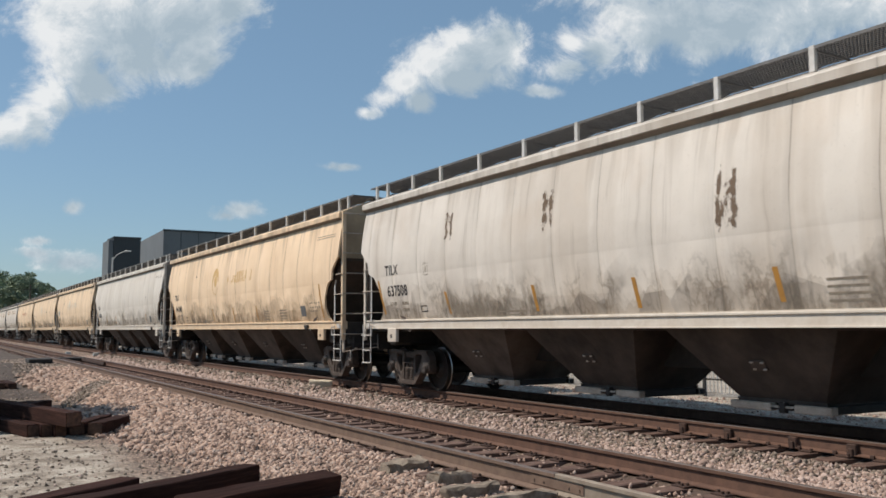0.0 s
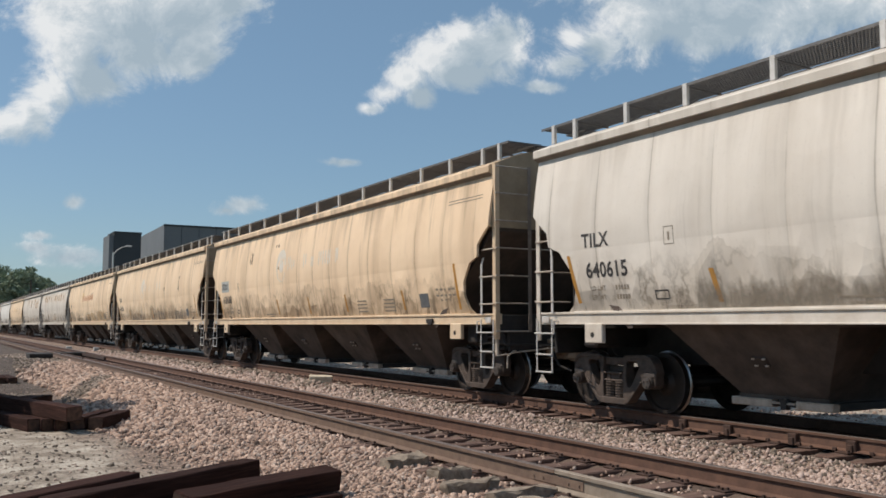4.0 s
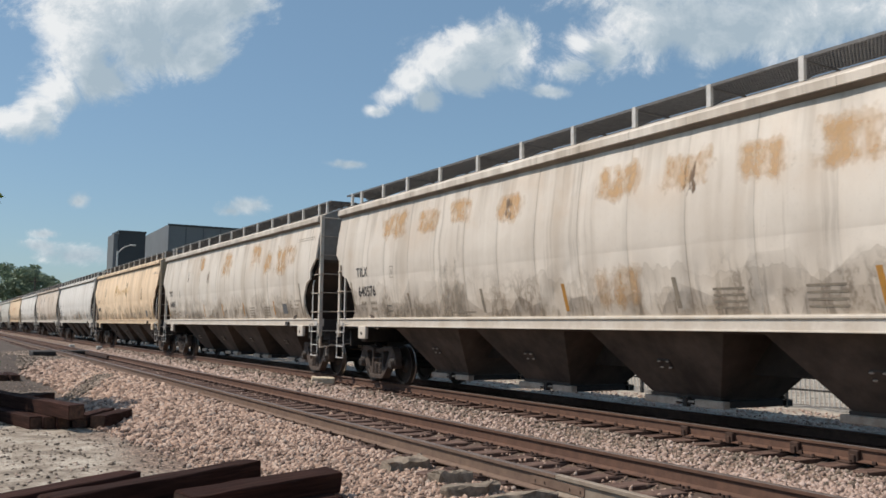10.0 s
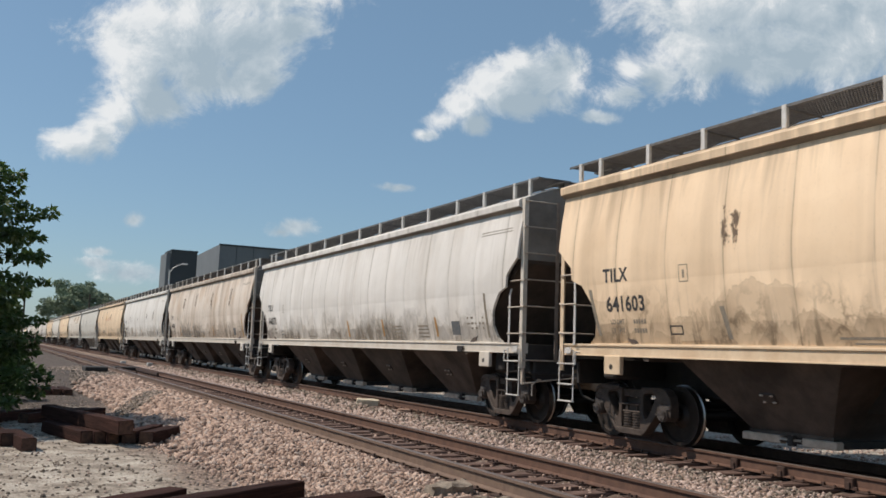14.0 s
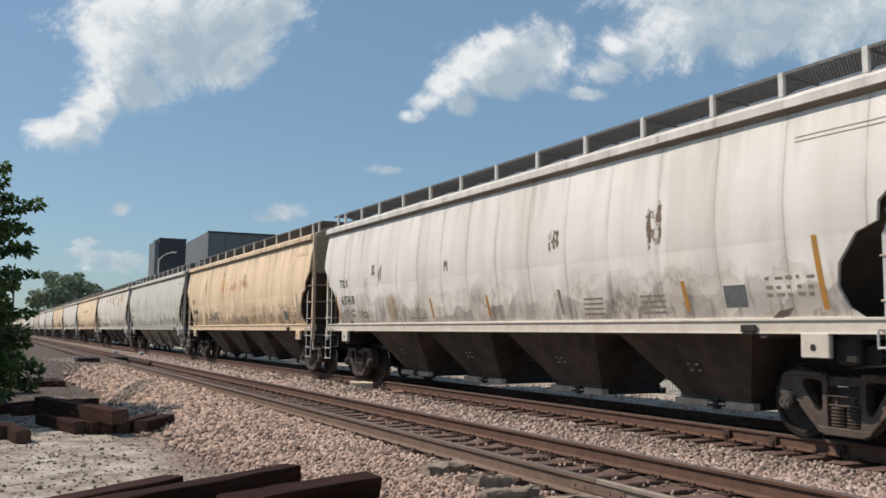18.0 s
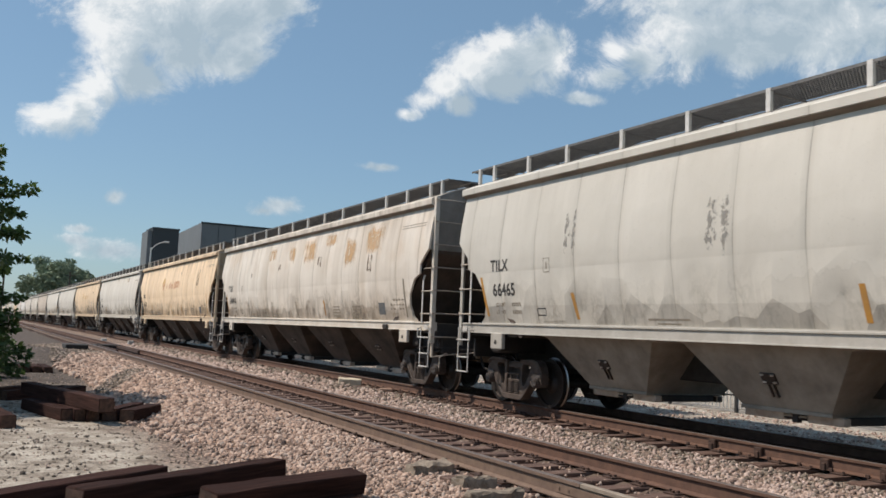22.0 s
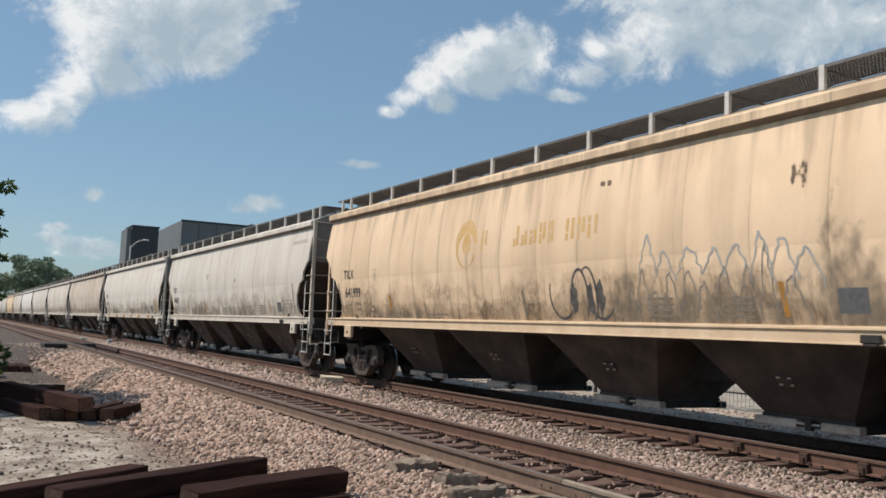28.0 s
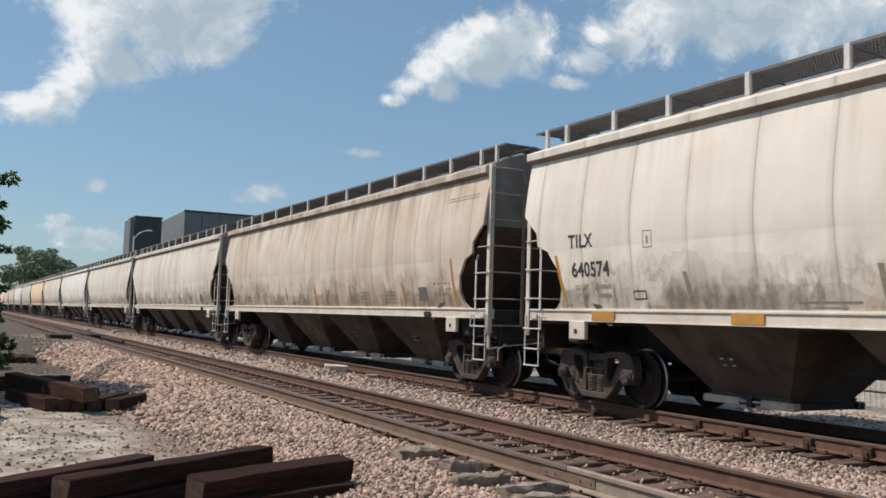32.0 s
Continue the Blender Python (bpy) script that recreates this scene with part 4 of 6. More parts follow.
def ladder_parts(car, rot, full):
    """Ladders of one end, built for the -x side at the -y end; full: up to the roof, with rungs round the corner."""
    flip = Matrix.Diagonal((1, -1 if rot in (1, 3) else 1, 1, 1))
    side = Matrix.Rotation(math.pi, 4, "Z") if rot in (2, 3) else Matrix.Identity(4)
    m = side @ flip
    top = 4.47 if full else 3.26
    y0 = -HALF

    def put(name, bm, mat, parent, label=""):
        bmesh.ops.transform(bm, matrix=m, verts=bm.verts)
        if m.determinant() < 0:
            bmesh.ops.reverse_faces(bm, faces=bm.faces)
        return part(name, bm, mat, parent, label)
    bm = bmesh.new()
    box(bm, (-1.645, y0, 1.12), (-1.630, y0 + 0.105, top), 0.003)
    box(bm, (-1.630, y0, 1.12), (-1.55, y0 + 0.015, top))
    lad = put("ladder", bm, WHITE, car, "steel corner ladder with round rungs")
    lad["paint"] = 3
    levels = (1.27, 1.795, 2.32, 2.845, 3.37, 3.895, 4.41)
    for z in (levels if full else levels[1:3]):
        bm = bmesh.new()
        rod(bm, (-1.635, y0 - 0.035, z), (-0.87, y0 - 0.035, z), 0.0145, 6)
        rod(bm, (-1.635, y0 - 0.04, z), (-1.625, y0 + 0.03, z), 0.02, 6)
        put("rung", bm, RUNG, lad)
    if full:
        bm = bmesh.new()
        box(bm, (-0.92, y0 - 0.05, 1.25), (-0.845, y0 - 0.035, 4.44))
        box(bm, (-0.86, y0 - 0.05, 1.25), (-0.845, y0, 4.44))
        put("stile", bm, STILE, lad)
    bm = bmesh.new()
    box(bm, (-1.665, y0 + 0.445, 1.58), (-1.650, y0 + 0.505, 2.56), 0.003)
    rod(bm, (-1.657, y0 + 0.475, 2.55), (-1.64, y0 + 0.44, 2.68), 0.022, 5)
    put("stile", bm, GALV, lad)
    for z, far in ((2.83, 0.44), (2.305, 0.53), (1.785, 0.53)):
        bm = bmesh.new()
        rod(bm, (-1.668, y0 + 0.02, z), (-1.668, y0 + far, z), 0.0145, 6)
        put("rung", bm, RUNG, lad)
    # grab iron looped out round the sill, and the sill step that hangs below
    bm = bmesh.new()
    rod(bm, (-1.70, y0 + 0.02, 1.245), (-1.70, y0 + 0.57, 1.245), 0.0145, 6)
    rod(bm, (-1.70, y0 + 0.57, 1.23), (-1.70, y0 + 0.57, 1.45), 0.0145, 6)
    rod(bm, (-1.70, y0 + 0.57, 1.45), (-1.61, y0 + 0.57, 1.45), 0.0145, 6)
    put("grab_iron", bm, GALV, lad)
    bm = bmesh.new()
    for y in (y0 + 0.045, y0 + 0.475):
        box(bm, (-1.680, y - 0.014, 0.575), (-1.662, y + 0.014, 1.50), 0.004)
    for z in (0.588, 0.885):
        box(bm, (-1.70, y0 + 0.035, z - 0.013), (-1.645, y0 + 0.485, z + 0.013), 0.004)
    put("sill_step", bm, GALV, lad)
    bm = bmesh.new()
    box(bm, (-1.652, y0 + 0.16, 1.425), (-1.634, y0 + 0.36, 1.535), 0.003)
    put("sill_plate", bm, PLATE_PALE, lad)
    if full:
        bm = bmesh.new()
        p = [(-1.66, -0.09, 0.815), (-1.30, -0.11, 0.865), (-1.27, -0.12, 0.90), (-1.33, -0.13, 0.905), (-1.47, -0.13, 0.80), (-1.47, -0.13, 0.585)]
        for a, b in zip(p, p[1:]):
            rod(bm, (a[0], y0 + a[1], a[2]), (b[0], y0 + b[1], b[2]), 0.014, 6)
        rod(bm, (-1.29, y0 - 0.11, 0.87), (-0.25, y0 - 0.30, 0.98), 0.014, 6)
        box(bm, (-1.60, y0 + 0.02, 0.80), (-1.56, y0 + 0.10, 1.30))
        put("uncoupling_lever", bm, RUNG, lad, "bent pale uncoupling lever")
    return lad


POST_AT = (-9.47, -8.87, -7.57, -6.28, -4.71, -3.14, -1.57, 0.0, 1.57, 3.14, 4.71, 6.28, 7.57, 8.87, 9.47)


def grate_mesh():
    bm = bmesh.new()
    a, b = -HALF - 0.12, HALF + 0.12
    for x in np.linspace(0, 0.74, 11):
        box(bm, (x - 0.003, a, -0.022), (x + 0.003, b, 0.0))
    y = a
    while y < b:
        box(bm, (0, y - 0.006, -0.024), (0.74, y + 0.006, -0.002))
        y += 0.05
    for x in (-0.006, 0.746):
        box(bm, (x - 0.006, a, -0.034), (x + 0.006, b, 0.006))
    return mesh_of("running_board", bm, GRATE)


def roof_post():
    bm = bmesh.new()
    box(bm, (-0.008, -0.042, -0.32), (0.008, 0.042, 0.012), 0.003)
    box(bm, (0.008, -0.042, -0.32), (0.045, -0.03, 0.0))
    return mesh_of("post", bm, GALV)


def brace_bar():
    bm = bmesh.new()
    rod(bm, (0, 0, -0.04), (0.74, 0.0, -0.06), 0.016, 6)
    rod(bm, (0.03, 0.0, -0.30), (0.66, 0.35, -0.05), 0.014, 6)
    return mesh_of("brace", bm, GRATE)


def cross_mesh():
    bm = bmesh.new()
    for y in np.linspace(-0.12, 0.40, 6):
        box(bm, (-0.83, y - 0.005, -0.03), (0.83, y + 0.005, 0.0))
    for x in np.linspace(-0.83, 0.83, 22):
        box(bm, (x - 0.008, -0.12, -0.03), (x + 0.008, 0.40, -0.002))
    for x in (-0.7, 0.7):
        box(bm, (x - 0.03, 0.1, -0.24), (x + 0.03, 0.2, -0.03))
    rod(bm, (-0.84, -0.13, -0.012), (0.84, -0.13, -0.012), 0.018, 6)
    return mesh_of("end_walkway", bm, GRATE)


def leg_mesh():
    bm = bmesh.new()
    bm.from_mesh(GRID)
    for y in POST_AT[1:-1]:
        box(bm, (-0.02, y - 0.05, -0.32), (0.0, y + 0.05, 0.01))
    return mesh_of("running_board", bm, GRATE)


GRID, POST, BRACE, CROSS = grate_mesh(), roof_post(), brace_bar(), cross_mesh()
GRID_LEGS = leg_mesh()
SHEET = mesh_of("side_sheet", side_sheet(), WHITE, True)
SHEET.set_sharp_from_angle(angle=radians(40))
ROOF = mesh_of("roof", roof_shape(), WHITE)
ENDW = mesh_of("end_wall", end_wall(), WHITE)
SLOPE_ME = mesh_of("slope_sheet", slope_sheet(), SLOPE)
GATE_ME = mesh_of("outlet_gate", outlet_gate(), [GATE, UNDER])


def side_sill():
    bm = bmesh.new()
    prism(bm, [(-HALF, SILL_B), (HALF, SILL_B), (HALF, SILL_T), (-HALF, SILL_T)], -1.605, -1.50)
    box(bm, (-1.63, -HALF, SILL_T - 0.035), (-1.60, HALF, SILL_T + 0.002), 0.006)
    box(bm, (-1.62, -HALF, SILL_B - 0.004), (-1.60, HALF, SILL_B + 0.02), 0.004)
    box(bm, (-1.60, -HALF + 1.0, SILL_T), (-1.52, HALF - 1.0, SILL_T + 0.02))
    return mesh_of("side_sill", bm, WHITE)


def jack_pad():
    bm = bmesh.new()
    box(bm, (-1.632, -0.215, 1.10), (-1.55, 0.215, 1.41), 0.012)
    return mesh_of("jacking_pad", bm, WHITE)


SILL_ME, PAD = side_sill(), jack_pad()


def pad_hole():
    bm = bmesh.new()
    # no opening: a black disc gives the shade inside the hole
    rod(bm, (-1.638, 0, 1.23), (-1.61, 0, 1.23), 0.045, 10)
    return mesh_of("pad_hole", bm, UNDER)


def card_holder():
    bm = bmesh.new()
    box(bm, (-1.66, -7.25, 1.42), (-1.62, -6.98, 1.52), 0.01)
    rod(bm, (-1.64, -7.2, 1.40), (-1.64, -7.02, 1.40), 0.02, 6)
    return mesh_of("card_holder", bm, UNDER)


HOLE, CARD = pad_hole(), card_holder()


def build_car(style):
    car = thing("covered_hopper", "weathered covered hopper freight car on the far track", "freight car", "hopper cars of the train")
    spin = Matrix.Rotation(math.pi, 4, "Z")
    for k in (0, 1):
        m = spin if k else Matrix.Identity(4)
        for name, me in (("side_sheet", SHEET), ("side_sill", SILL_ME)):
            o = part(name, me, None, car, at=m)
            o["paint"] = 3 if name == "side_sill" else 1
        for s in (-1, 1):
            o = part("jacking_pad", PAD, None, car, at=m @ Matrix.Translation((0, s * (HALF - 1.52), 0)))
            o["paint"] = 3
            part("pad_hole", HOLE, None, o, "black disc standing for the shade in a hole", at=(0, 0.02, 0))
        part("card_holder", CARD, None, car, "small dark card holder under the sill", at=m)
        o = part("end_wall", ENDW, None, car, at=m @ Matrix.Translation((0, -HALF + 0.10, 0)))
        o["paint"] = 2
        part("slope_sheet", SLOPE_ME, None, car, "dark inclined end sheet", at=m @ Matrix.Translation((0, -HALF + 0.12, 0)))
        board = part("running_board", GRID, None, car, "dark open-grid roof walkway", at=m @ Matrix.Translation((-1.40, 0, 4.90)))
        if k:
            board.data = GRID_LEGS
        else:
            for y in POST_AT[1:-1]:
                part("post", POST, None, board, "white upright post", at=(-0.01, float(y), 0))
                part("brace", BRACE, None, board, at=(0, float(y), 0))
            for y in (POST_AT[0], POST_AT[-1]):
                part("post", POST, None, board, "white upright post", at=(-0.01, y, 0))
        part("end_walkway", CROSS, None, car, "open-grid walkway across the roof end", at=m @ Matrix.Translation((0, -HALF, 4.875)))
        # brake rigging and coupler at each end
        bm = bmesh.new()
        box(bm, (-0.14, -HALF - 0.42, 0.72), (0.14, -HALF + 1.4, 0.98), 0.03)
        box(bm, (-0.24, -HALF - 0.64, 0.70), (0.10, -HALF - 0.30, 1.00), 0.06)
        box(bm, (-0.42, -HALF - 0.06, 0.80), (0.42, -HALF + 0.10, 1.12), 0.02)
        box(bm, (-0.30, -HALF - 0.30, 0.84), (-0.20, -HALF - 0.04, 1.08), 0.02)
        part("coupler", bm, COUPLER, car, "tan dust-covered knuckle coupler", at=m)
        bm = bmesh.new()
        box(bm, (-1.5, -HALF + 0.02, 1.28), (1.5, -HALF + 0.16, 1.58), 0.01)
        box(bm, (-1.5, -HALF + 0.16, 1.34), (1.5, -HALF + 1.2, 1.38))
        o = part("end_sill", bm, UNDER, car, at=m)
        bm = bmesh.new()
        rod(bm, (-0.35, -HALF - 0.05, 0.86), (-0.42, -HALF - 0.32, 0.62), 0.025)
        rod(bm, (-0.42, -HALF - 0.32, 0.62), (-0.30, -HALF - 0.55, 0.52), 0.025)
        rod(bm, (-1.50, -HALF - 0.10, 1.02), (1.50, -HALF - 0.10, 1.02), 0.018)
        rod(bm, (-1.50, -HALF - 0.10, 1.02), (-1.50, -HALF + 0.05, 1.30), 0.018)
        part("brake_hose", bm, UNDER, car, at=m)
        bm = bmesh.new()
        box(bm, (-1.22, -HALF + 0.32, 1.00), (-0.55, -HALF + 0.72, 1.36), 0.03)
        rod(bm, (-1.30, -HALF + 0.95, 1.14), (-0.35, -HALF + 0.95, 1.14), 0.13, 12)
        for x, y, z in ((-1.32, 0.42, 1.20), (-1.20, 0.60, 0.94), (-1.38, 0.80, 1.05)):
            rod(bm, (x, -HALF + y - 0.25, z), (x + 0.05, -HALF + y + 0.40, z - 0.05), 0.022, 6)
        box(bm, (-1.30, -HALF + 0.05, 0.90), (1.30, -HALF + 0.13, 1.30), 0.01)
        part("brake_valve", bm, UNDER, car, "grimy brake valves and pipes under the platform", at=m)
        bm = bmesh.new()
        rod(bm, (-0.87, -HALF - 0.035, 2.845), (0.87, -HALF - 0.035, 2.845), 0.0145, 6)
        part("end_handrail", bm, RUNG, car, at=m)
    # strip added below each eave to carry its painted shade
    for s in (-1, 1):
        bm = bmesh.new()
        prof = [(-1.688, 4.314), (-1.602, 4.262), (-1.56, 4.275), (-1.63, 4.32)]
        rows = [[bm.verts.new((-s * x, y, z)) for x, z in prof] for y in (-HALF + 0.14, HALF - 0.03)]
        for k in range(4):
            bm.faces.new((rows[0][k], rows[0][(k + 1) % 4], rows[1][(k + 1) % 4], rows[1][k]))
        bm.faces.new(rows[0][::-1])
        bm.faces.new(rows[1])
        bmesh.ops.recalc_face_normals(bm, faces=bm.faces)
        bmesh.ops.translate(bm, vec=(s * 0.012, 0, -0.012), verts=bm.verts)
        o = part("eave_strip", bm, END_WHITE, car, "brown strip painted as the shade under the roof edge")
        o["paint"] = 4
    bm = bmesh.new()
    prism(bm, [(-HALF + 0.9, 4.84), (HALF - 0.9, 4.84), (HALF - 0.9, 4.93), (HALF - 0.97, 4.955), (-HALF + 0.97, 4.955), (-HALF + 0.9, 4.93)], -0.36, 0.36)
    part("roof_hatch", bm, GRATE, car, "long dark trough hatch along the roof")
    o = part("roof", ROOF, None, car)
    o["paint"] = 1
    bm = bmesh.new()
    box(bm, (-0.34, -HALF + 0.3, 0.76), (0.34, HALF - 0.3, 1.38), 0.02)
    for y in (-HALF + 1.2, HALF - 1.2):
        box(bm, (-1.45, y - 0.17, 1.02), (1.45, y + 0.17, 1.38), 0.04)
    part("centre_sill", bm, UNDER, car)
    bm = bmesh.new()
    rod(bm, (-0.9, HALF - 0.9, 1.75), (0.2, HALF - 0.9, 1.75), 0.22, 14)
    rod(bm, (-1.15, HALF - 0.45, 1.60), (-1.15, HALF - 0.45, 2.5), 0.03)
    rod(bm, (-1.30, HALF - 0.75, 1.60), (-1.30, HALF - 0.75, 2.3), 0.025)
    rod(bm, (-0.7, HALF - 0.3, 1.60), (-0.7, HALF - 0.3, 2.9), 0.03)
    part("air_reservoir", bm, UNDER, car, "air tank and pipes on the end platform")
    zb = 0.52 if style == "grey" else 0.40
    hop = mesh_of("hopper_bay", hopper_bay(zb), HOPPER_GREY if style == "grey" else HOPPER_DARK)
    brk = mesh_of("bracket", bay_bracket(zb), [BRACKET if style == "grey" else HOPPER_DARK, RUNG])
    for i in range(4):
        y = (i - 1.5) * 3.60 - 0.08
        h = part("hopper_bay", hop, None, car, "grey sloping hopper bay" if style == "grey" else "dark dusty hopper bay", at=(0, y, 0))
        part("outlet_gate", GATE_ME, None, h, "tan outlet gate", at=(0, 0, zb - 0.085))
        part("bracket", brk, None, h, "dark bolted bracket")
    add_truck(car, -HALF + 1.55)
    add_truck(car, HALF - 1.37)
    ladder_parts(car, 0, True)
    ladder_parts(car, 1, False)
    ladder_parts(car, 2, True)
    ladder_parts(car, 3, False)
    return car


def lay(s, z, off=0.004):
    """A place on the camera's side of a car: s metres from its leading far end."""
    return (skin(HALF - s, z) - off, HALF - s, z)


def decal(car, name, polys, mat, label="", off=0.003):
    bm = bmesh.new()
    for poly in polys:
        if len(poly) == 4:
            a, q, c, d = [Vector(p) for p in poly]
            ns = max(1, math.ceil(max((q - a).length, (c - d).length) / 0.14))
            nz = max(1, math.ceil(max((d - a).length, (c - q).length) / 0.14))
            grid = [[bm.verts.new(lay(*(a.lerp(q, i / ns).lerp(d.lerp(c, i / ns), k / nz)), off)) for i in range(ns + 1)] for k in range(nz + 1)]
            for r0, r1 in zip(grid, grid[1:]):
                for i in range(ns):
                    bm.faces.new((r0[i], r0[i + 1], r1[i + 1], r1[i]))
        else:
            bm.faces.new([bm.verts.new(lay(s, z, off)) for s, z in poly])
    bmesh.ops.remove_doubles(bm, verts=bm.verts, dist=0.0008)
    bmesh.ops.recalc_face_normals(bm, faces=bm.faces)
    return part(name, bm, mat, car, label)


def quad(s0, z0, s1, z1, lean=0.0):
    return [(s0, z0), (s1, z0), (s1 + lean, z1), (s0 + lean, z1)]


def words(car, text, s, z, height, mat, name, label, wide=0.94):
    vs, fs = LETTERS[text]
    k = height / 0.70
    me = bpy.data.meshes.new(name)
    me.from_pydata([lay(s + x * k * wide, z + y * k, 0.004) for x, y in vs], [], fs)
    me.materials.append(mat)
    return part(name, me, mat, car, label)


def ragged(rnd, s, z, rs, rz, n=9):
    return [(s + rs * rnd.uniform(0.45, 1.0) * math.cos(2 * math.pi * k / n), z + rz * rnd.uniform(0.45, 1.0) * math.sin(2 * math.pi * k / n)) for k in range(n)]


def marks(car, n, spec):
    rnd = random.Random(100 + n)
    if spec.get("mark"):
        words(car, spec["mark"], 1.42, 2.63, 0.215, INK, "reporting_mark", "black reporting letters", 0.80 if spec["mark"] == "SOXX" else 0.96)
        words(car, NUMBERS[n], 1.46, 2.145, 0.235, INK, "car_number", "black car number")
    if spec.get("patch"):
        decal(car, "patch", [quad(1.34, 2.54, 2.24, 2.93)], PATCHW, "pale overpainted patch", 0.002)
    if spec.get("mark"):
        for z, txt in ((1.935, "LD LMT"), (1.79, "LT  WT")):
            words(car, txt, 1.52, z, 0.075, FADED, "load_stencil", "small stencilled load limit")
            small = decal(car, "load_figure", [quad(2.12 + 0.065 * i, z, 2.165 + 0.065 * i, z + 0.072) for i in range(5)], FADED)
            tagged(small, kind="stuff")
    small = decal(car, "data_block", [quad(17.15 + 0.17 * i, z, 17.15 + 0.17 * i + rnd.uniform(0.05, 0.13), z + rnd.uniform(0.035, 0.05)) for i in range(5) for z in (1.88, 1.98, 2.10) if rnd.random() < 0.9], FADED)
    tagged(small, kind="stuff")
    decal(car, "consolidated_stencil", [quad(16.38, 1.76, 16.80, 2.06)], STENCIL, "square black stencil")
    decal(car, "stencil_box", [quad(3.28, 2.54, 3.292, 2.80), quad(3.468, 2.54, 3.48, 2.80), quad(3.292, 2.54, 3.468, 2.552), quad(3.292, 2.788, 3.468, 2.80), quad(3.36, 2.60, 3.40, 2.72)], FADED)
    decal(car, "stencil_tag", [quad(2.95, 1.88, 3.25, 1.90), quad(2.95, 1.76, 3.25, 1.78), quad(2.95, 1.78, 2.97, 1.88), quad(3.23, 1.78, 3.25, 1.88)], INK)
    lines = [quad(s, 1.70 + 0.085 * i, s + 0.55, 1.73 + 0.085 * i) for s in (13.1, 14.6) for i in range(4)] + [quad(6.0, 1.70, 6.9, 1.73), quad(6.2, 1.64, 6.7, 1.66)]
    for line in ([[q] for q in lines] if n <= 20 else [lines]):
        decal(car, "stencil_line", line, FADED)
    decal(car, "ruled_line", [quad(17.7, 3.90, 19.0, 3.916), quad(17.7, 3.84, 19.0, 3.856)], FADED)
    for s, z0, z1, lean in ((1.16, 1.74, 2.52, -0.16), (4.15, 1.70, 2.16, -0.10), (7.2, 1.70, 2.16, -0.05), (9.8, 1.70, 2.16, -0.05), (12.4, 1.72, 2.16, -0.05), (15.6, 1.72, 2.16, -0.05), (18.02, 1.70, 2.62, -0.05)):
        if rnd.random() < 0.85:
            decal(car, "reflector", [quad(s, z0, s + 0.085, z1, lean)], ORANGE if rnd.random() < spec.get("bright", 0.6) else FADED, "orange reflective strip")
    # ragged columns of peeled paint, rust blooms, overpainted fields and soot
    for s, z, h, *w in spec.get("peel", ()):
        w = w[0] if w else 0.5
        decal(car, "peeled_paint", [quad(s - w / 2, z - h / 2, s + w / 2, z + h / 2)], PEEL_GREY if spec.get("pale_peel") else PEELED, "dark ragged patch of peeled paint", 0.003)
    for s, z, w, h in spec.get("rust", ()):
        decal(car, "rust_stain", [quad(s - w / 2, z - h / 2, s + w / 2, z + h / 2)], RUST_STAIN, "orange rust stain", 0.0022)
    for s0, s1, z1 in spec.get("tan", ()):
        decal(car, "overpainted_field", [quad(s0, 1.63, s1, z1)], TAN_COAT, "tan overpainted field", 0.0018)
    for s0, s1, z1 in spec.get("soot", ()):
        decal(car, "soot_smudge", [quad(s0, 1.62, s1, z1)], SOOT, "dark smudge of soot", 0.0026)
    logo = spec.get("logo")
    if logo:
        swirl, letters = {"orange": (LOGO, LOGO_RED), "pale": (LOGO_PALE, LOGO_PALE), "faint": (LOGO, LOGO)}[logo]
        cs, cz, R = spec.get("logo_at", (7.7, 3.17)) + (0.43,)
        ring = []
        for k in range(22):
            a0, a1 = 2 * math.pi * k / 24, 2 * math.pi * (k + 1) / 24
            w0, w1 = 0.13 + 0.11 * math.sin(a0), 0.13 + 0.11 * math.sin(a1)
            ring.append([(cs + R * math.cos(a0), cz + 1.15 * R * math.sin(a0)), (cs + R * math.cos(a1), cz + 1.15 * R * math.sin(a1)),
                         (cs + (R - w1) * math.cos(a1), cz + 1.15 * (R - w1) * math.sin(a1)), (cs + (R - w0) * math.cos(a0), cz + 1.15 * (R - w0) * math.sin(a0))])
        emblem = decal(car, "emblem", ring, swirl, "faded round swirl emblem", 0.003)
        decal(emblem, "disc", [[(cs + 0.17 * math.cos(t), cz + 0.21 * math.sin(t)) for t in np.linspace(0, 2 * math.pi, 14, endpoint=False)]], letters, "faded orange disc", 0.004)
        s = cs + 0.60
        for k in range(13):
            wd, hh = rnd.uniform(0.17, 0.25), 0.27 if 0 < k < 4 or 4 < k < 7 else 0.38
            if rnd.random() < spec.get("keep", 0.85):
                cut = cz - 0.16 + hh * rnd.uniform(0.25, 0.8)
                bars = [quad(s, cz - 0.16, s + 0.075, cut), quad(s + wd - 0.08, cz - 0.16 + 0.3 * hh * rnd.random(), s + wd, cz - 0.16 + hh)]
                if rnd.random() < 0.75:
                    bars.append(quad(s, cut + 0.03, s + 0.075, cz - 0.16 + hh))
                decal(car, "faded_bar", bars, letters, "faded bar of company lettering", 0.003)
            s += wd + 0.085
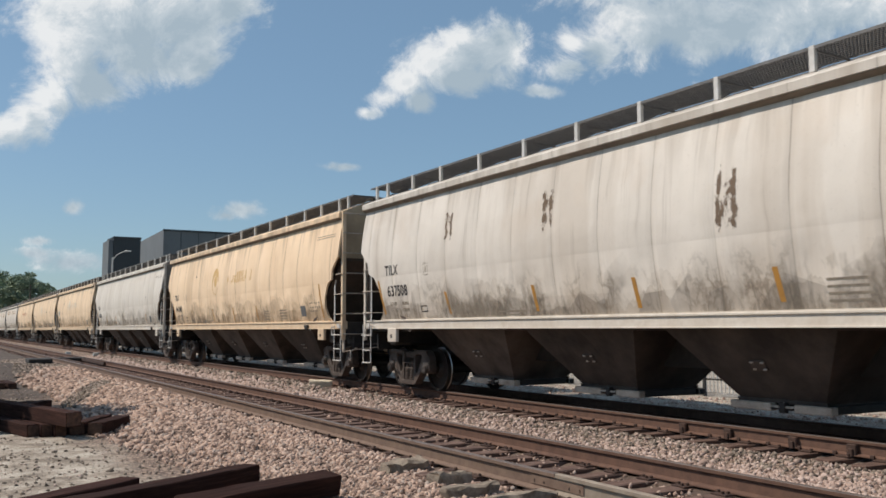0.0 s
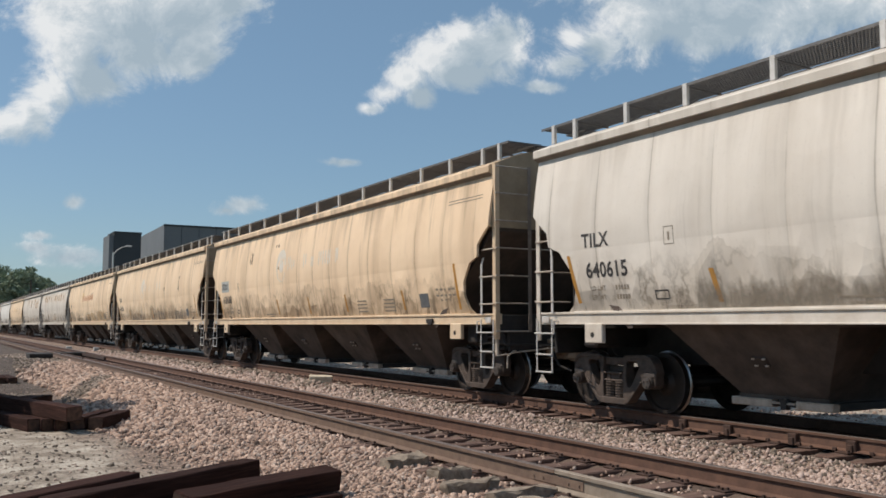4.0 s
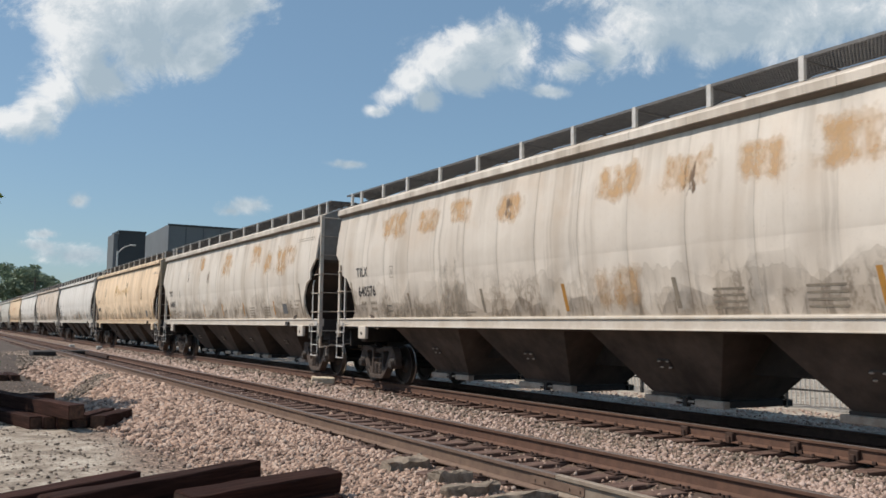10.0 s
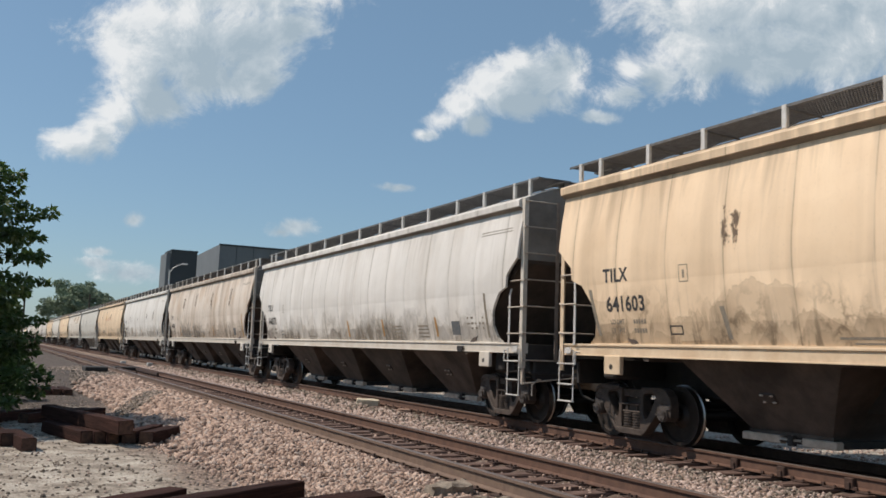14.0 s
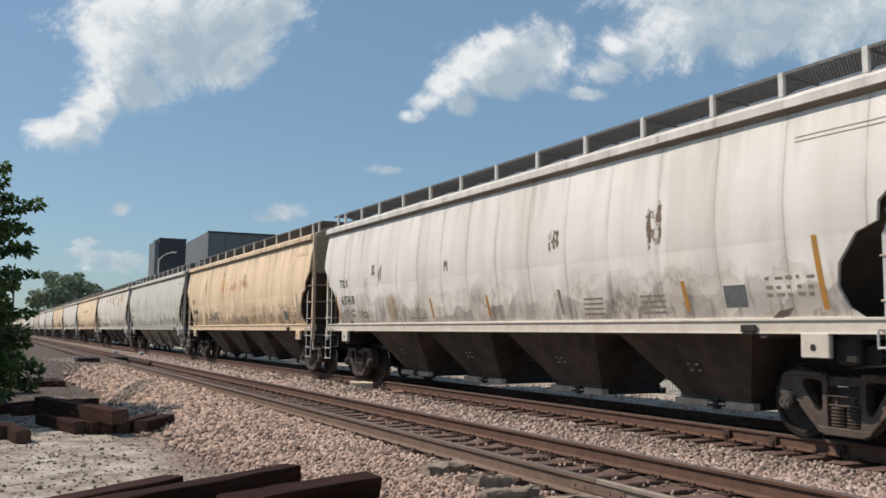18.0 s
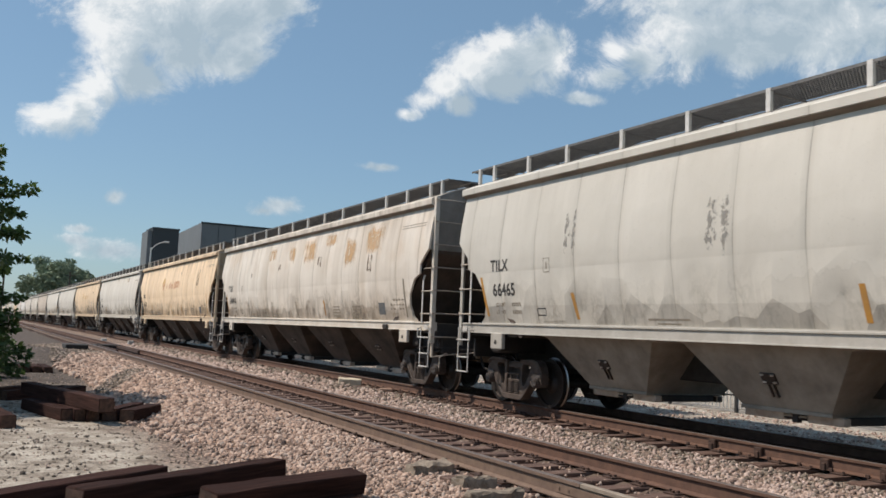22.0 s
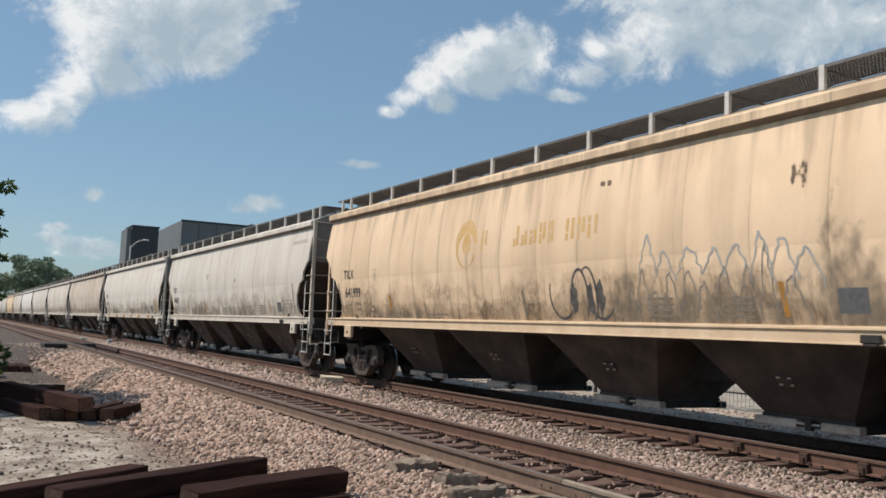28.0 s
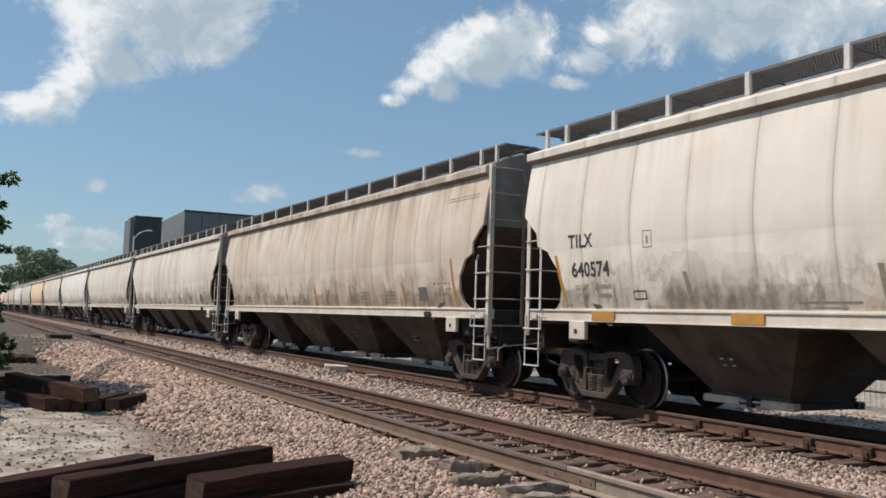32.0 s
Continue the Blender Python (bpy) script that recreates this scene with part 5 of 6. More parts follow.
    for s0, s1, z0, z1, mt in spec.get("spray", ()):
        # looping letters drawn with one can
        strokes, s, h = [], s0, z1 - z0
        if h > 0:
            fat = {SPRAY: 0.022, SPRAY_BLUE: 0.016, SMEAR: 0.010}[mt]
            while s < s1:
                w, hh = rnd.uniform(0.16, 0.30), h * rnd.uniform(0.55, 1.0)
                a0, sweep = rnd.uniform(2.2, 4.4), rnd.choice((-1, 1)) * rnd.uniform(3.2, 5.4)
                base = z1 - hh if mt is SPRAY_BLUE else z0
                pts = [(s + w * math.cos(a0 + sweep * k / 14) + 0.12 * k / 14, base + hh / 2 + hh / 2 * math.sin(a0 + sweep * k / 14)) for k in range(15)]
                if mt is not SPRAY:
                    hh *= rnd.uniform(0.5, 1.0)
                    pts = [(s + 1.7 * w * k / 14 + rnd.uniform(-0.03, 0.03), base + hh * (1 - abs(k / 7 - 1) ** 1.4) + rnd.uniform(-0.03, 0.03)) for k in range(15)]
                for k, (p, q) in enumerate(zip(pts, pts[1:])):
                    d = Vector((q[0] - p[0], q[1] - p[1]))
                    n = Vector((-d.y, d.x)).normalized() * fat * (0.6 + 0.5 * math.sin(math.pi * k / 14))
                    strokes.append([(p[0] - n.x, p[1] - n.y), (q[0] - n.x, q[1] - n.y), (q[0] + n.x, q[1] + n.y), (p[0] + n.x, p[1] + n.y)])
                s += w * rnd.uniform(1.2, 1.9)
            if mt is SPRAY:
                for f in (0.3, 0.62, 0.8):
                    strokes.append(ragged(rnd, s0 + f * (s1 - s0), z0 + 0.32 * h, 0.13, 0.34 * h, 15))
        decal(car, "spray_paint", strokes, mt, "scrawled spray paint", 0.0035)
    for s0, s1 in spec.get("spill", ()):
        bm = bmesh.new()
        for _ in range(int((s1 - s0) * 60)):
            x = rnd.uniform(-1.50, -1.05)
            zr = 4.452 + (x + 1.69) * 0.395
            bmesh.ops.create_icosphere(bm, subdivisions=1, radius=rnd.uniform(0.02, 0.05), matrix=pose(x, HALF - rnd.uniform(s0, s1), zr + 0.004) @ Matrix.Diagonal((1, 1.4, 0.7, 1)))
        tagged(part("grain_spill", bm, GRAIN, car, "rust-brown spilled grain on the roof"), kind="stuff")
    if spec.get("yellow"):
        for s in (2.2, 5.2, 7.9, 10.4, 12.8, 15.6):
            bm = bmesh.new()
            box(bm, (-1.628, HALF - s - 0.28, 1.42), (-1.621, HALF - s + 0.28, 1.58))
            part("reflector", bm, ORANGE, car, "yellow strip on the sill")


T_, W_, C_, P_, G_, B_, R_, S_, K_ = "TILX", WHITE, CREAM, PALE, GREY, BRIGHT, RUSTY, STAINED, CHALK
GRAFF, BLUE = SPRAY, SPRAY_BLUE
CARS = {
    0: dict(paint=W_), 
    1: dict(paint=W_, mark=T_, peel=[(4.3, 3.5, 0.9), (7.7, 3.45, 1.0), (11.7, 3.1, 1.2, .6), (15.6, 3.2, 1.1)], soot=[(3, 9, 2.3), (11, 17, 2.4)], bright=.9),
    2: dict(paint=C_, mark=T_, logo="faint", keep=.55, peel=[(4.9, 3.5, 0.15, .25)], soot=[(3, 7, 2.1)], bright=1),
    3: dict(paint=B_, mark=T_, peel=[(15.9, 3.0, .2, .2)], soot=[(2, 9, 2.2), (8.8, 10.4, 3.0)]),
    4: dict(paint=C_, mark="SOXX", patch=1, logo="pale", keep=.6, peel=[(4.7, 3.55, .7), (7.2, 3.8, .15, .5), (7.45, 3.1, .15, .2)], bright=1),
    5: dict(paint=C_, mark=T_, logo="pale", keep=.4, peel=[(15.3, 3.2, 1.1, .35), (12.6, 3.0, .25, .3)], soot=[(8.5, 13.2, 2.7), (3, 9, 2.2), (13, 17, 2.3)], spray=[(14.3, 16.0, 1.72, 2.3, SMEAR)]),
    6: dict(paint=C_, mark=T_, logo="orange", peel=[(7.5, 3.7, .5, .45), (11.4, 3.3, .9, .3), (11.9, 3.5, .3, .2)], tan=[(5.2, 7.4, 1.92), (9.2, 12.9, 2.2), (13.2, 17.2, 2.35)], soot=[(3.6, 6.5, 2.4), (7, 12, 2.3)]),
    7: dict(paint=R_, mark=T_, peel=[(8.2, 3.6, .6, .35), (12.75, 3.55, .7, .35)], rust=[(3.4, 3.75, 1.7, .9), (5.0, 3.7, 1.2, .8), (6.4, 3.75, 1.2, .7), (8.2, 3.6, 1.2, .7), (11.2, 3.7, 1.5, .8), (12.7, 3.65, 1.2, .8), (14.0, 3.6, 1.2, .8), (15.3, 3.65, 1.4, .9), (11.2, 2.05, 1.5, .9), (16.8, 3.6, 1.3, .7)], soot=[(5.4, 6.8, 3.2), (2, 6, 2.2)]),
    8: dict(paint=R_, mark=T_, peel=[(4.8, 3.4, .7, .35), (7.9, 3.2, .7)], rust=[(6.8, 3.8, 1.2, .8), (10.4, 3.6, 1.7, 1.2), (13.8, 3.7, 1.4, .9), (16.4, 3.4, 1.5, 1.1), (15.1, 3.4, 1.0, .9), (17.3, 3.5, 1.0, .8)], soot=[(3, 8, 2.1)]),
    9: dict(paint=C_, mark=T_, logo="faint", keep=.8, logo_at=(8.0, 3.17), peel=[(4.3, 3.25, .9), (8.0, 3.3, .7), (11.3, 3.3, 1.2, .6), (15.6, 2.9, 1.2)]),
    10: dict(paint=K_, mark=T_, soot=[(9, 15, 2.5), (2, 6, 2.0)]),
    11: dict(paint=S_, mark=T_, spill=[(8.0, 9.4)], peel=[(5.0, 3.45, 1.2, .6), (8.2, 3.5, 1.1, .7), (12.0, 3.4, 1.3, .6), (15.8, 3.4, 1.3, .6)], soot=[(3.4, 7.5, 2.9), (6.5, 11, 2.6)], spray=[(3.9, 9.0, 1.66, 2.75, SMEAR), (4.4, 10.5, 1.66, 2.3, SMEAR), (4.0, 8.0, 1.66, 2.0, SMEAR)]),
    12: dict(paint=K_, mark=T_, peel=[(3.9, 3.0, .5, .3), (8.1, 2.85, .4, .35), (12.35, 3.05, .7), (15.05, 3.05, 1.0, .55), (4.35, 2.9, .7, .35)], tan=[(4.6, 5.4, 2.4)]),
    13: dict(paint=C_, mark=T_, logo="orange", keep=.75, peel=[(4.3, 3.4, .9), (7.7, 3.8, .35, .4), (11.3, 3.35, .9, .6)], spray=[(4.9, 6.6, 1.85, 2.3, GRAFF)], soot=[(8, 13, 2.2)]),
    14: dict(paint=G_, mark=T_, style="grey", pale_peel=1, peel=[(4.05, 3.2, 1.1), (7.55, 3.1, 1.3, .7), (11.9, 3.2, 1.2)]),
    15: dict(paint=R_, mark=T_, peel=[(4.6, 3.2, .35, .35), (8.0, 3.35, .3, .4), (12.0, 3.35, .5), (15.9, 3.1, .7)], rust=[(7.0, 3.8, 1.2, .6), (11.0, 3.7, 1.6, .9), (12.7, 3.95, 1.3, .5), (14.4, 3.5, 1.3, 1.0), (16.0, 3.7, 1.6, .9), (9.2, 3.7, 1.1, .7)], soot=[(3, 9, 2.2), (13.5, 16, 2.3)]),
    16: dict(paint=C_, mark=T_, logo="orange", keep=.7, peel=[(12.1, 3.75, .2, .4), (16.1, 3.35, 1.2, .55)], soot=[(2, 8, 2.1)]),
    17: dict(paint=B_, mark=T_, rust=[(14.8, 4.0, 1.2, .5), (9.8, 4.12, .7, .3)], soot=[(2, 8, 2.4), (10, 14, 2.2)]),
    18: dict(paint=C_, mark=T_, logo="faint", keep=.7, logo_at=(7.8, 3.14), peel=[(15.9, 3.5, .5, .4), (12.1, 3.85, .15, .5)], soot=[(10.5, 17, 2.7), (16, 17.2, 3.6), (2, 7, 2.0)],
             spray=[(10.9, 12.3, 1.66, 2.7, GRAFF), (12.6, 16, 1.7, 2.7, SMEAR), (13.0, 15.8, 2.1, 2.95, BLUE)]),
    19: dict(paint=B_, mark=T_, peel=[(7.55, 3.17, .4, .35), (11.7, 2.9, .25, .2)], soot=[(4, 9, 2.5), (10, 15, 2.2)]),
    20: dict(paint=B_, mark=T_, yellow=1, spill=[(15.4, 16.9), (17.5, 18.3)], tan=[(17.0, 18.3, 2.45)], soot=[(2.5, 7, 2.3), (9, 13, 2.4), (12.5, 17, 2.6)], peel=[(14.9, 1.85, .4, .3)]),
    21: dict(paint=S_), 22: dict(paint=R_), 23: dict(paint=W_), 24: dict(paint=K_), 25: dict(paint=R_), 26: dict(paint=C_),
    27: dict(paint=G_), 28: dict(paint=K_), 29: dict(paint=P_), 30: dict(paint=W_), 31: dict(paint=C_), 32: dict(paint=B_), 33: dict(paint=W_), 34: dict(paint=P_), 35: dict(paint=W_),
}
NAMES = {id(CHALK): "bleached chalk-white", id(WHITE): "dirt-streaked white", id(STAINED): "brown-stained beige", id(RUSTY): "orange-rusted white", id(BRIGHT): "chalky white", id(CREAM): "sun-bleached cream", id(PALE): "pale dirty cream", id(GREY): "plain grey"}


def train_shift(t):
    """How far the train has rolled towards the camera."""
    return 12.102 * t + 0.01392 * t * t - 5.66e-5 * t ** 3


PITCH, FIRST = 20.70, -10.432
cars = {}


def build_train():
    made = {}
    for n, spec in CARS.items():
        st = spec.get("style", "dark")
        if st not in made:
            car = made[st] = build_car(st)
        else:
            car = copy_thing(made[st], Matrix.Identity(4))
        cars[n] = car
        spec["car"] = car
    for n, spec in CARS.items():
        car, paint = spec["car"], spec["paint"]
        for o in car.children_recursive:
            if o.get("paint"):
                o.material_slots[0].link = "OBJECT"
                kind = 0 if paint in (CREAM, PALE) else 2 if paint == GREY else 1
                o.material_slots[0].material = {1: paint, 2: (END_CREAM, END_WHITE, END_WHITE)[kind], 3: (SILL_CREAM, SILL_WHITE, SILL_GREY)[kind], 4: EAVE_SHADE}[o["paint"]]
        car["label"] = NAMES[id(paint)] + " covered hopper freight car " + ("with lettering and peeled paint" if spec.get("mark") else "rolling in the train")
        car.matrix_basis = pose(TX, FIRST + PITCH * n, 0)
        marks(car, n, spec)
        for tr in [c for c in car.children if c.name.startswith("truck")]:
            for w in [c for c in tr.children if c.name.startswith("wheelset")]:
                wheels.append((w, 0 if w.matrix_basis.translation.y < 0 else 1))


build_train()

# ---- birds perched on the roof walkways ----
birds = []            # (bird, its car, its place along the car, its turn)


def bird_parts(bird):
    bm = bmesh.new()
    bmesh.ops.create_uvsphere(bm, u_segments=12, v_segments=8, radius=1.0, matrix=pose(0, 0, 0.135, 0, 18, 0) @ Matrix.Diagonal((0.135, 0.068, 0.072, 1)))
    part("body", bm, PLUMAGE, bird, smooth=True)
    bm = bmesh.new()
    bmesh.ops.create_uvsphere(bm, u_segments=10, v_segments=7, radius=0.036, matrix=pose(0.115, 0, 0.235))
    bmesh.ops.create_cone(bm, cap_ends=True, segments=8, radius1=0.05, radius2=0.028, depth=0.10, matrix=pose(0.10, 0, 0.19, 0, 18, 0))
    bmesh.ops.create_cone(bm, cap_ends=True, segments=6, radius1=0.011, radius2=0.002, depth=0.04, matrix=pose(0.163, 0, 0.232, 0, 95, 0))
    part("head", bm, PLUMAGE_DARK, bird, "dark head with a short beak", smooth=True)
    bm = bmesh.new()
    prism(bm, [(-0.03, 0.0), (0.03, 0.0), (0.045, 0.012), (-0.045, 0.012)], -0.16, 0.0)
    bmesh.ops.transform(bm, matrix=pose(-0.10, 0, 0.105, 0, -14, 0), verts=bm.verts)
    part("tail", bm, PLUMAGE_DARK, bird)
    for sd in (-1, 1):
        bm = bmesh.new()
        bmesh.ops.create_uvsphere(bm, u_segments=10, v_segments=6, radius=1.0, matrix=pose(-0.03, sd * 0.058, 0.14, 0, 14, 0) @ Matrix.Diagonal((0.135, 0.018, 0.05, 1)))
        part("wing", bm, PLUMAGE, bird, smooth=True)
        bm = bmesh.new()
        rod(bm, (0.01, sd * 0.025, 0.0), (0.0, sd * 0.025, 0.08), 0.006, 5)
        part("leg", bm, ORANGE, bird)


def perch(n, y, turn):
    bird = thing("bird", "small dark grey bird perched on a roof walkway", "bird", "birds on the train", at=pose(TX - 1.30, FIRST + PITCH * n + y, 4.906, 0, 0, turn))
    bird_parts(bird)
    for o in bird.children:
        o.matrix_basis = Matrix.Diagonal((0.58, 0.58, 0.50, 1))
    birds.append((bird, n, y, turn))


for _n, _y, _a in ((6, 0.36, 160), (17, 0.10, -150), (19, 0.45, 175), (19, -2.15, 20), (20, -3.45, 150)):
    perch(_n, _y, _a)

# ---- tracks ----
RAIL = [(-0.076, -0.192), (0.076, -0.192), (0.076, -0.180), (0.014, -0.160), (0.010, -0.050), (0.037, -0.038), (0.037, -0.006), (0.028, 0.0),
        (-0.028, 0.0), (-0.037, -0.006), (-0.037, -0.038), (-0.010, -0.050), (-0.014, -0.160), (-0.076, -0.180)]


def rail_mesh(y0, y1, side, top):
    bm = bmesh.new()
    a = [bm.verts.new((x, y0, z)) for x, z in RAIL]
    b = [bm.verts.new((x, y1, z)) for x, z in RAIL]
    n = len(RAIL)
    for i in range(n):
        f = bm.faces.new((a[i], a[(i + 1) % n], b[(i + 1) % n], b[i]))
        f.material_index = 1 if i in (6, 7, 8) else 0
    bm.faces.new(a[::-1])
    bm.faces.new(b)
    bmesh.ops.recalc_face_normals(bm, faces=bm.faces)
    return mesh_of("rail", bm, [side, top])


def tie_mesh(rnd):
    bm = bmesh.new()
    box(bm, (-1.30, -0.115, -0.18), (1.30, 0.115, 0.0), 0.012)
    for v in bm.verts:
        v.co += Vector((rnd.uniform(-0.03, 0.03), rnd.uniform(-0.008, 0.008), rnd.uniform(-0.008, 0.008)))
    return mesh_of("tie", bm, TIE_BED)


def plate_mesh():
    bm = bmesh.new()
    box(bm, (-0.19, -0.095, 0.0), (0.17, 0.095, 0.018), 0.004)
    for x, y in ((-0.115, -0.06), (0.11, 0.06), (-0.115, 0.06), (-0.16, -0.03)):
        box(bm, (x - 0.014, y - 0.014, 0.015), (x + 0.014, y + 0.014, 0.045), 0.003)
    return mesh_of("tie_plate", bm, PLATE)


def anchor_mesh():
    bm = bmesh.new()
    box(bm, (-0.10, -0.03, -0.195), (-0.07, 0.03, -0.150), 0.006)
    box(bm, (-0.085, -0.025, -0.205), (0.085, 0.025, -0.19), 0.004)
    return mesh_of("rail_anchor", bm, PLATE)


def clamp_mesh():
    bm = bmesh.new()
    box(bm, (-0.075, -0.07, -0.19), (-0.012, 0.07, -0.045), 0.012)
    box(bm, (-0.10, -0.035, -0.20), (-0.06, 0.035, -0.10), 0.008)
    return mesh_of("rail_clamp", bm, PLATE)


def joint_bar():
    bm = bmesh.new()
    box(bm, (-0.022, -0.42, -0.150), (-0.010, 0.42, -0.060), 0.005)
    for y in (-0.36, -0.2, 0.2, 0.36):
        rod(bm, (-0.034, y, -0.105), (-0.018, y, -0.105), 0.012, 6)
    return bm


def railway(name, label, cx, sides, top, near_to, sides_shown):
    tr = thing(name, label, "railway track", kind="structure", at=pose(cx, 0, 0))
    for s in (-1, 1):
        if s < 0 and len(sides_shown) == 2:
            part("rail", rail_mesh(-40, 7.05, GALV_WORN, GALV_WORN), None, tr, "pale grey rail", at=(s * GAUGE, 0, 0))
            part("rail", rail_mesh(7.062, 900, sides[0], top), None, tr, at=(s * GAUGE, 0, 0))
        else:
            part("rail", rail_mesh(-40, 900, sides[(s + 1) // 2], top), None, tr, at=(s * GAUGE, 0, 0))
    rnd = random.Random(7)
    shapes = [tie_mesh(rnd) for _ in range(5)]
    pl, an = plate_mesh(), anchor_mesh()
    y, k = 2.0, 0
    while y < near_to:
        yy = y + rnd.uniform(-0.03, 0.03)
        part("tie", shapes[k % 5], None, tr, at=pose(rnd.uniform(-0.05, 0.05), yy, -0.21, 0, 0, rnd.uniform(-1.2, 1.2)))
        for s in sides_shown:
            part("tie_plate", pl, None, tr, at=pose(s * GAUGE, yy, -0.208, 0, 0, 180 if s < 0 else 0))
        if y < 32 and len(sides_shown) == 1:
            part("rail_anchor", an, None, tr, at=(sides_shown[0] * GAUGE, yy + 0.15, 0))
        y += 0.53
        k += 1
    bm = bmesh.new()
    while y < 260:
        box(bm, (-1.3, y - 0.11, -0.39), (1.3, y + 0.11, -0.215))
        y += 0.53
    tagged(part("far_ties", bm, TIE_BED, tr, "row of weathered ties"), kind="stuff")
    return tr


near = railway("near_track", "rusty unused railway track on weathered wooden ties", NX, (WORN_RAIL, RUST_RAIL), RAIL_TOP, 60, (1, -1))
main = railway("train_track", "brown railway track that carries the train", TX, (RUST_RAIL, RUST_RAIL), RAIL_TOP, 60, (-1,))

part("joint_bar", joint_bar(), WORN_RAIL, near, "grey bolted joint bar", at=(-GAUGE, 7.05, 0))
_cl = clamp_mesh()
for _y in (10.13, 9.24, 8.12, 7.24, 6.3):
    part("rail_clamp", _cl, None, main, "dark clamp on the rail", at=(-GAUGE, _y, 0))

# ---- crushed stone ----


def ico():
    bm = bmesh.new()
    bmesh.ops.create_icosphere(bm, subdivisions=1, radius=1.0)
    v = np.array([x.co[:] for x in bm.verts])
    f = np.array([[q.index for q in p.verts] for p in bm.faces])
    bm.free()
    return v, f


def stones(name, label, pts, sizes, mat, seed):
    """Loose stones of uneven shape, all in one mesh."""
    rng = np.random.default_rng(seed)
    v, f = ico()
    n = len(pts)
    q = rng.normal(size=(n, 4))
    q /= np.linalg.norm(q, axis=1)[:, None]
    w, x, y, z = q.T
    R = np.stack([1 - 2 * (y * y + z * z), 2 * (x * y - z * w), 2 * (x * z + y * w), 2 * (x * y + z * w), 1 - 2 * (x * x + z * z), 2 * (y * z - x * w),
                  2 * (x * z - y * w), 2 * (y * z + x * w), 1 - 2 * (x * x + y * y)], 1).reshape(n, 3, 3)
    sc = sizes[:, None] * rng.uniform(0.5, 1.45, (n, 3))
    jit = rng.uniform(0.58, 1.25, (n, len(v), 1))
    V = np.einsum("nij,nvj->nvi", R, (v[None] * jit) * sc[:, None, :]) + pts[:, None, :]
    F = (f[None] + (np.arange(n) * len(v))[:, None, None]).reshape(-1, 3)
    me = bpy.data.meshes.new(name)
    me.vertices.add(n * len(v))
    me.vertices.foreach_set("co", V.reshape(-1).astype(np.float32))
    me.loops.add(len(F) * 3)
    me.loops.foreach_set("vertex_index", F.reshape(-1).astype(np.int32))
    me.polygons.add(len(F))
    me.polygons.foreach_set("loop_start", np.arange(0, len(F) * 3, 3, dtype=np.int32))
    me.update(calc_edges=True)
    me.validate()
    me.materials.append(mat)
    return tagged(new(name, me), label, "gravel", kind="stuff")


def scatter(rng, x0, x1, y0, y1, n, lift=0.0, near=True):
    x = rng.uniform(x0, x1, n)
    y = y0 * (y1 / y0) ** rng.uniform(0, 1, n) if near else rng.uniform(y0, y1, n)
    z = np.array([ground_z(a, b) for a, b in zip(x, y)]) + lift
    return np.stack([x, y, z], 1)


def lay_stones():
    rng = np.random.default_rng(3)
    p = scatter(rng, 2.35, 5.15, 4.5, 55, 30000, 0.004)
    e = 0.25 * np.sin(p[:, 1] * 0.45)
    keep = p[:, 0] + e > 2.45 + 0.9 * rng.uniform(0, 1, len(p)) ** 2
    bare = (p[:, 0] > 4.5) & (p[:, 1] < 10.5) & (rng.uniform(0, 1, len(p)) < 0.30)
    p = p[keep & ~bare]
    s = rng.uniform(0.020, 0.042, len(p)) * np.clip(p[:, 1] / 11, 0.85, 2.2)
    # a trodden gully of dark dirt crosses the shoulder, and dark gravel lies beyond it
    along = (p[:, 1] - 20.6) - 3.4 * (p[:, 0] - 2.4)
    dark = ((np.abs(along) < 1.3 + rng.normal(0, 0.3, len(p))) & (p[:, 0] < 4.65)) | (p[:, 1] + 3.5 * (3.2 - p[:, 0]) + rng.normal(0, 0.8, len(p)) > 34)
    stones("shoulder_ballast", "pinkish crushed stone on the track shoulder", p[~dark], s[~dark], STONE, 1)
    stones("dark_gravel", "dark dirty gravel on the track shoulder", p[dark], s[dark] * 0.7, STONE_GREY, 9)
    p = scatter(rng, 7.5, 9.75, 4.5, 60, 18000, 0.004)
    p = p[~((p[:, 0] > 9.38) & (p[:, 1] < 26) & (rng.uniform(0, 1, len(p)) < 0.7))]
    s = rng.uniform(0.013, 0.044, len(p)) * np.clip(p[:, 1] / 13, 0.9, 2.2)
    pink = p[:, 0] < 8.95 + 0.3 * np.sin(p[:, 1] * 1.3) * np.sin(p[:, 1] * 0.37) + rng.normal(0, 0.45, len(p))
    stones("middle_ballast", "pinkish crushed stone between the tracks", p[pink], s[pink], STONE_PALE, 2)
    stones("oily_ballast", "grey-green stained stone beside the rail", p[~pink], s[~pink], STONE_GREY, 4)
    p = scatter(rng, 5.1, 7.05, 4.0, 40, 2600, 0.0)
    p[:, 2] = -0.235 + rng.uniform(-0.02, 0.015, len(p))
    stones("track_ballast", "dusty stone between the ties", p, rng.uniform(0.014, 0.030, len(p)), STONE, 5)
    p = scatter(rng, 11.6, 16.5, 5.0, 50, 6000, 0.0)
    stones("far_ballast", "pale loose stone beyond the train", p, rng.uniform(0.02, 0.045, len(p)), STONE_PALE, 6)
    p = scatter(rng, -0.8, 3.0, 5.0, 40, 5200, 0.0)
    stones("scattered_stones", "scattered stones on the pale dust", p, rng.uniform(0.008, 0.030, len(p)), STONE_GREY, 8)


lay_stones()

# ---- loose ties ----


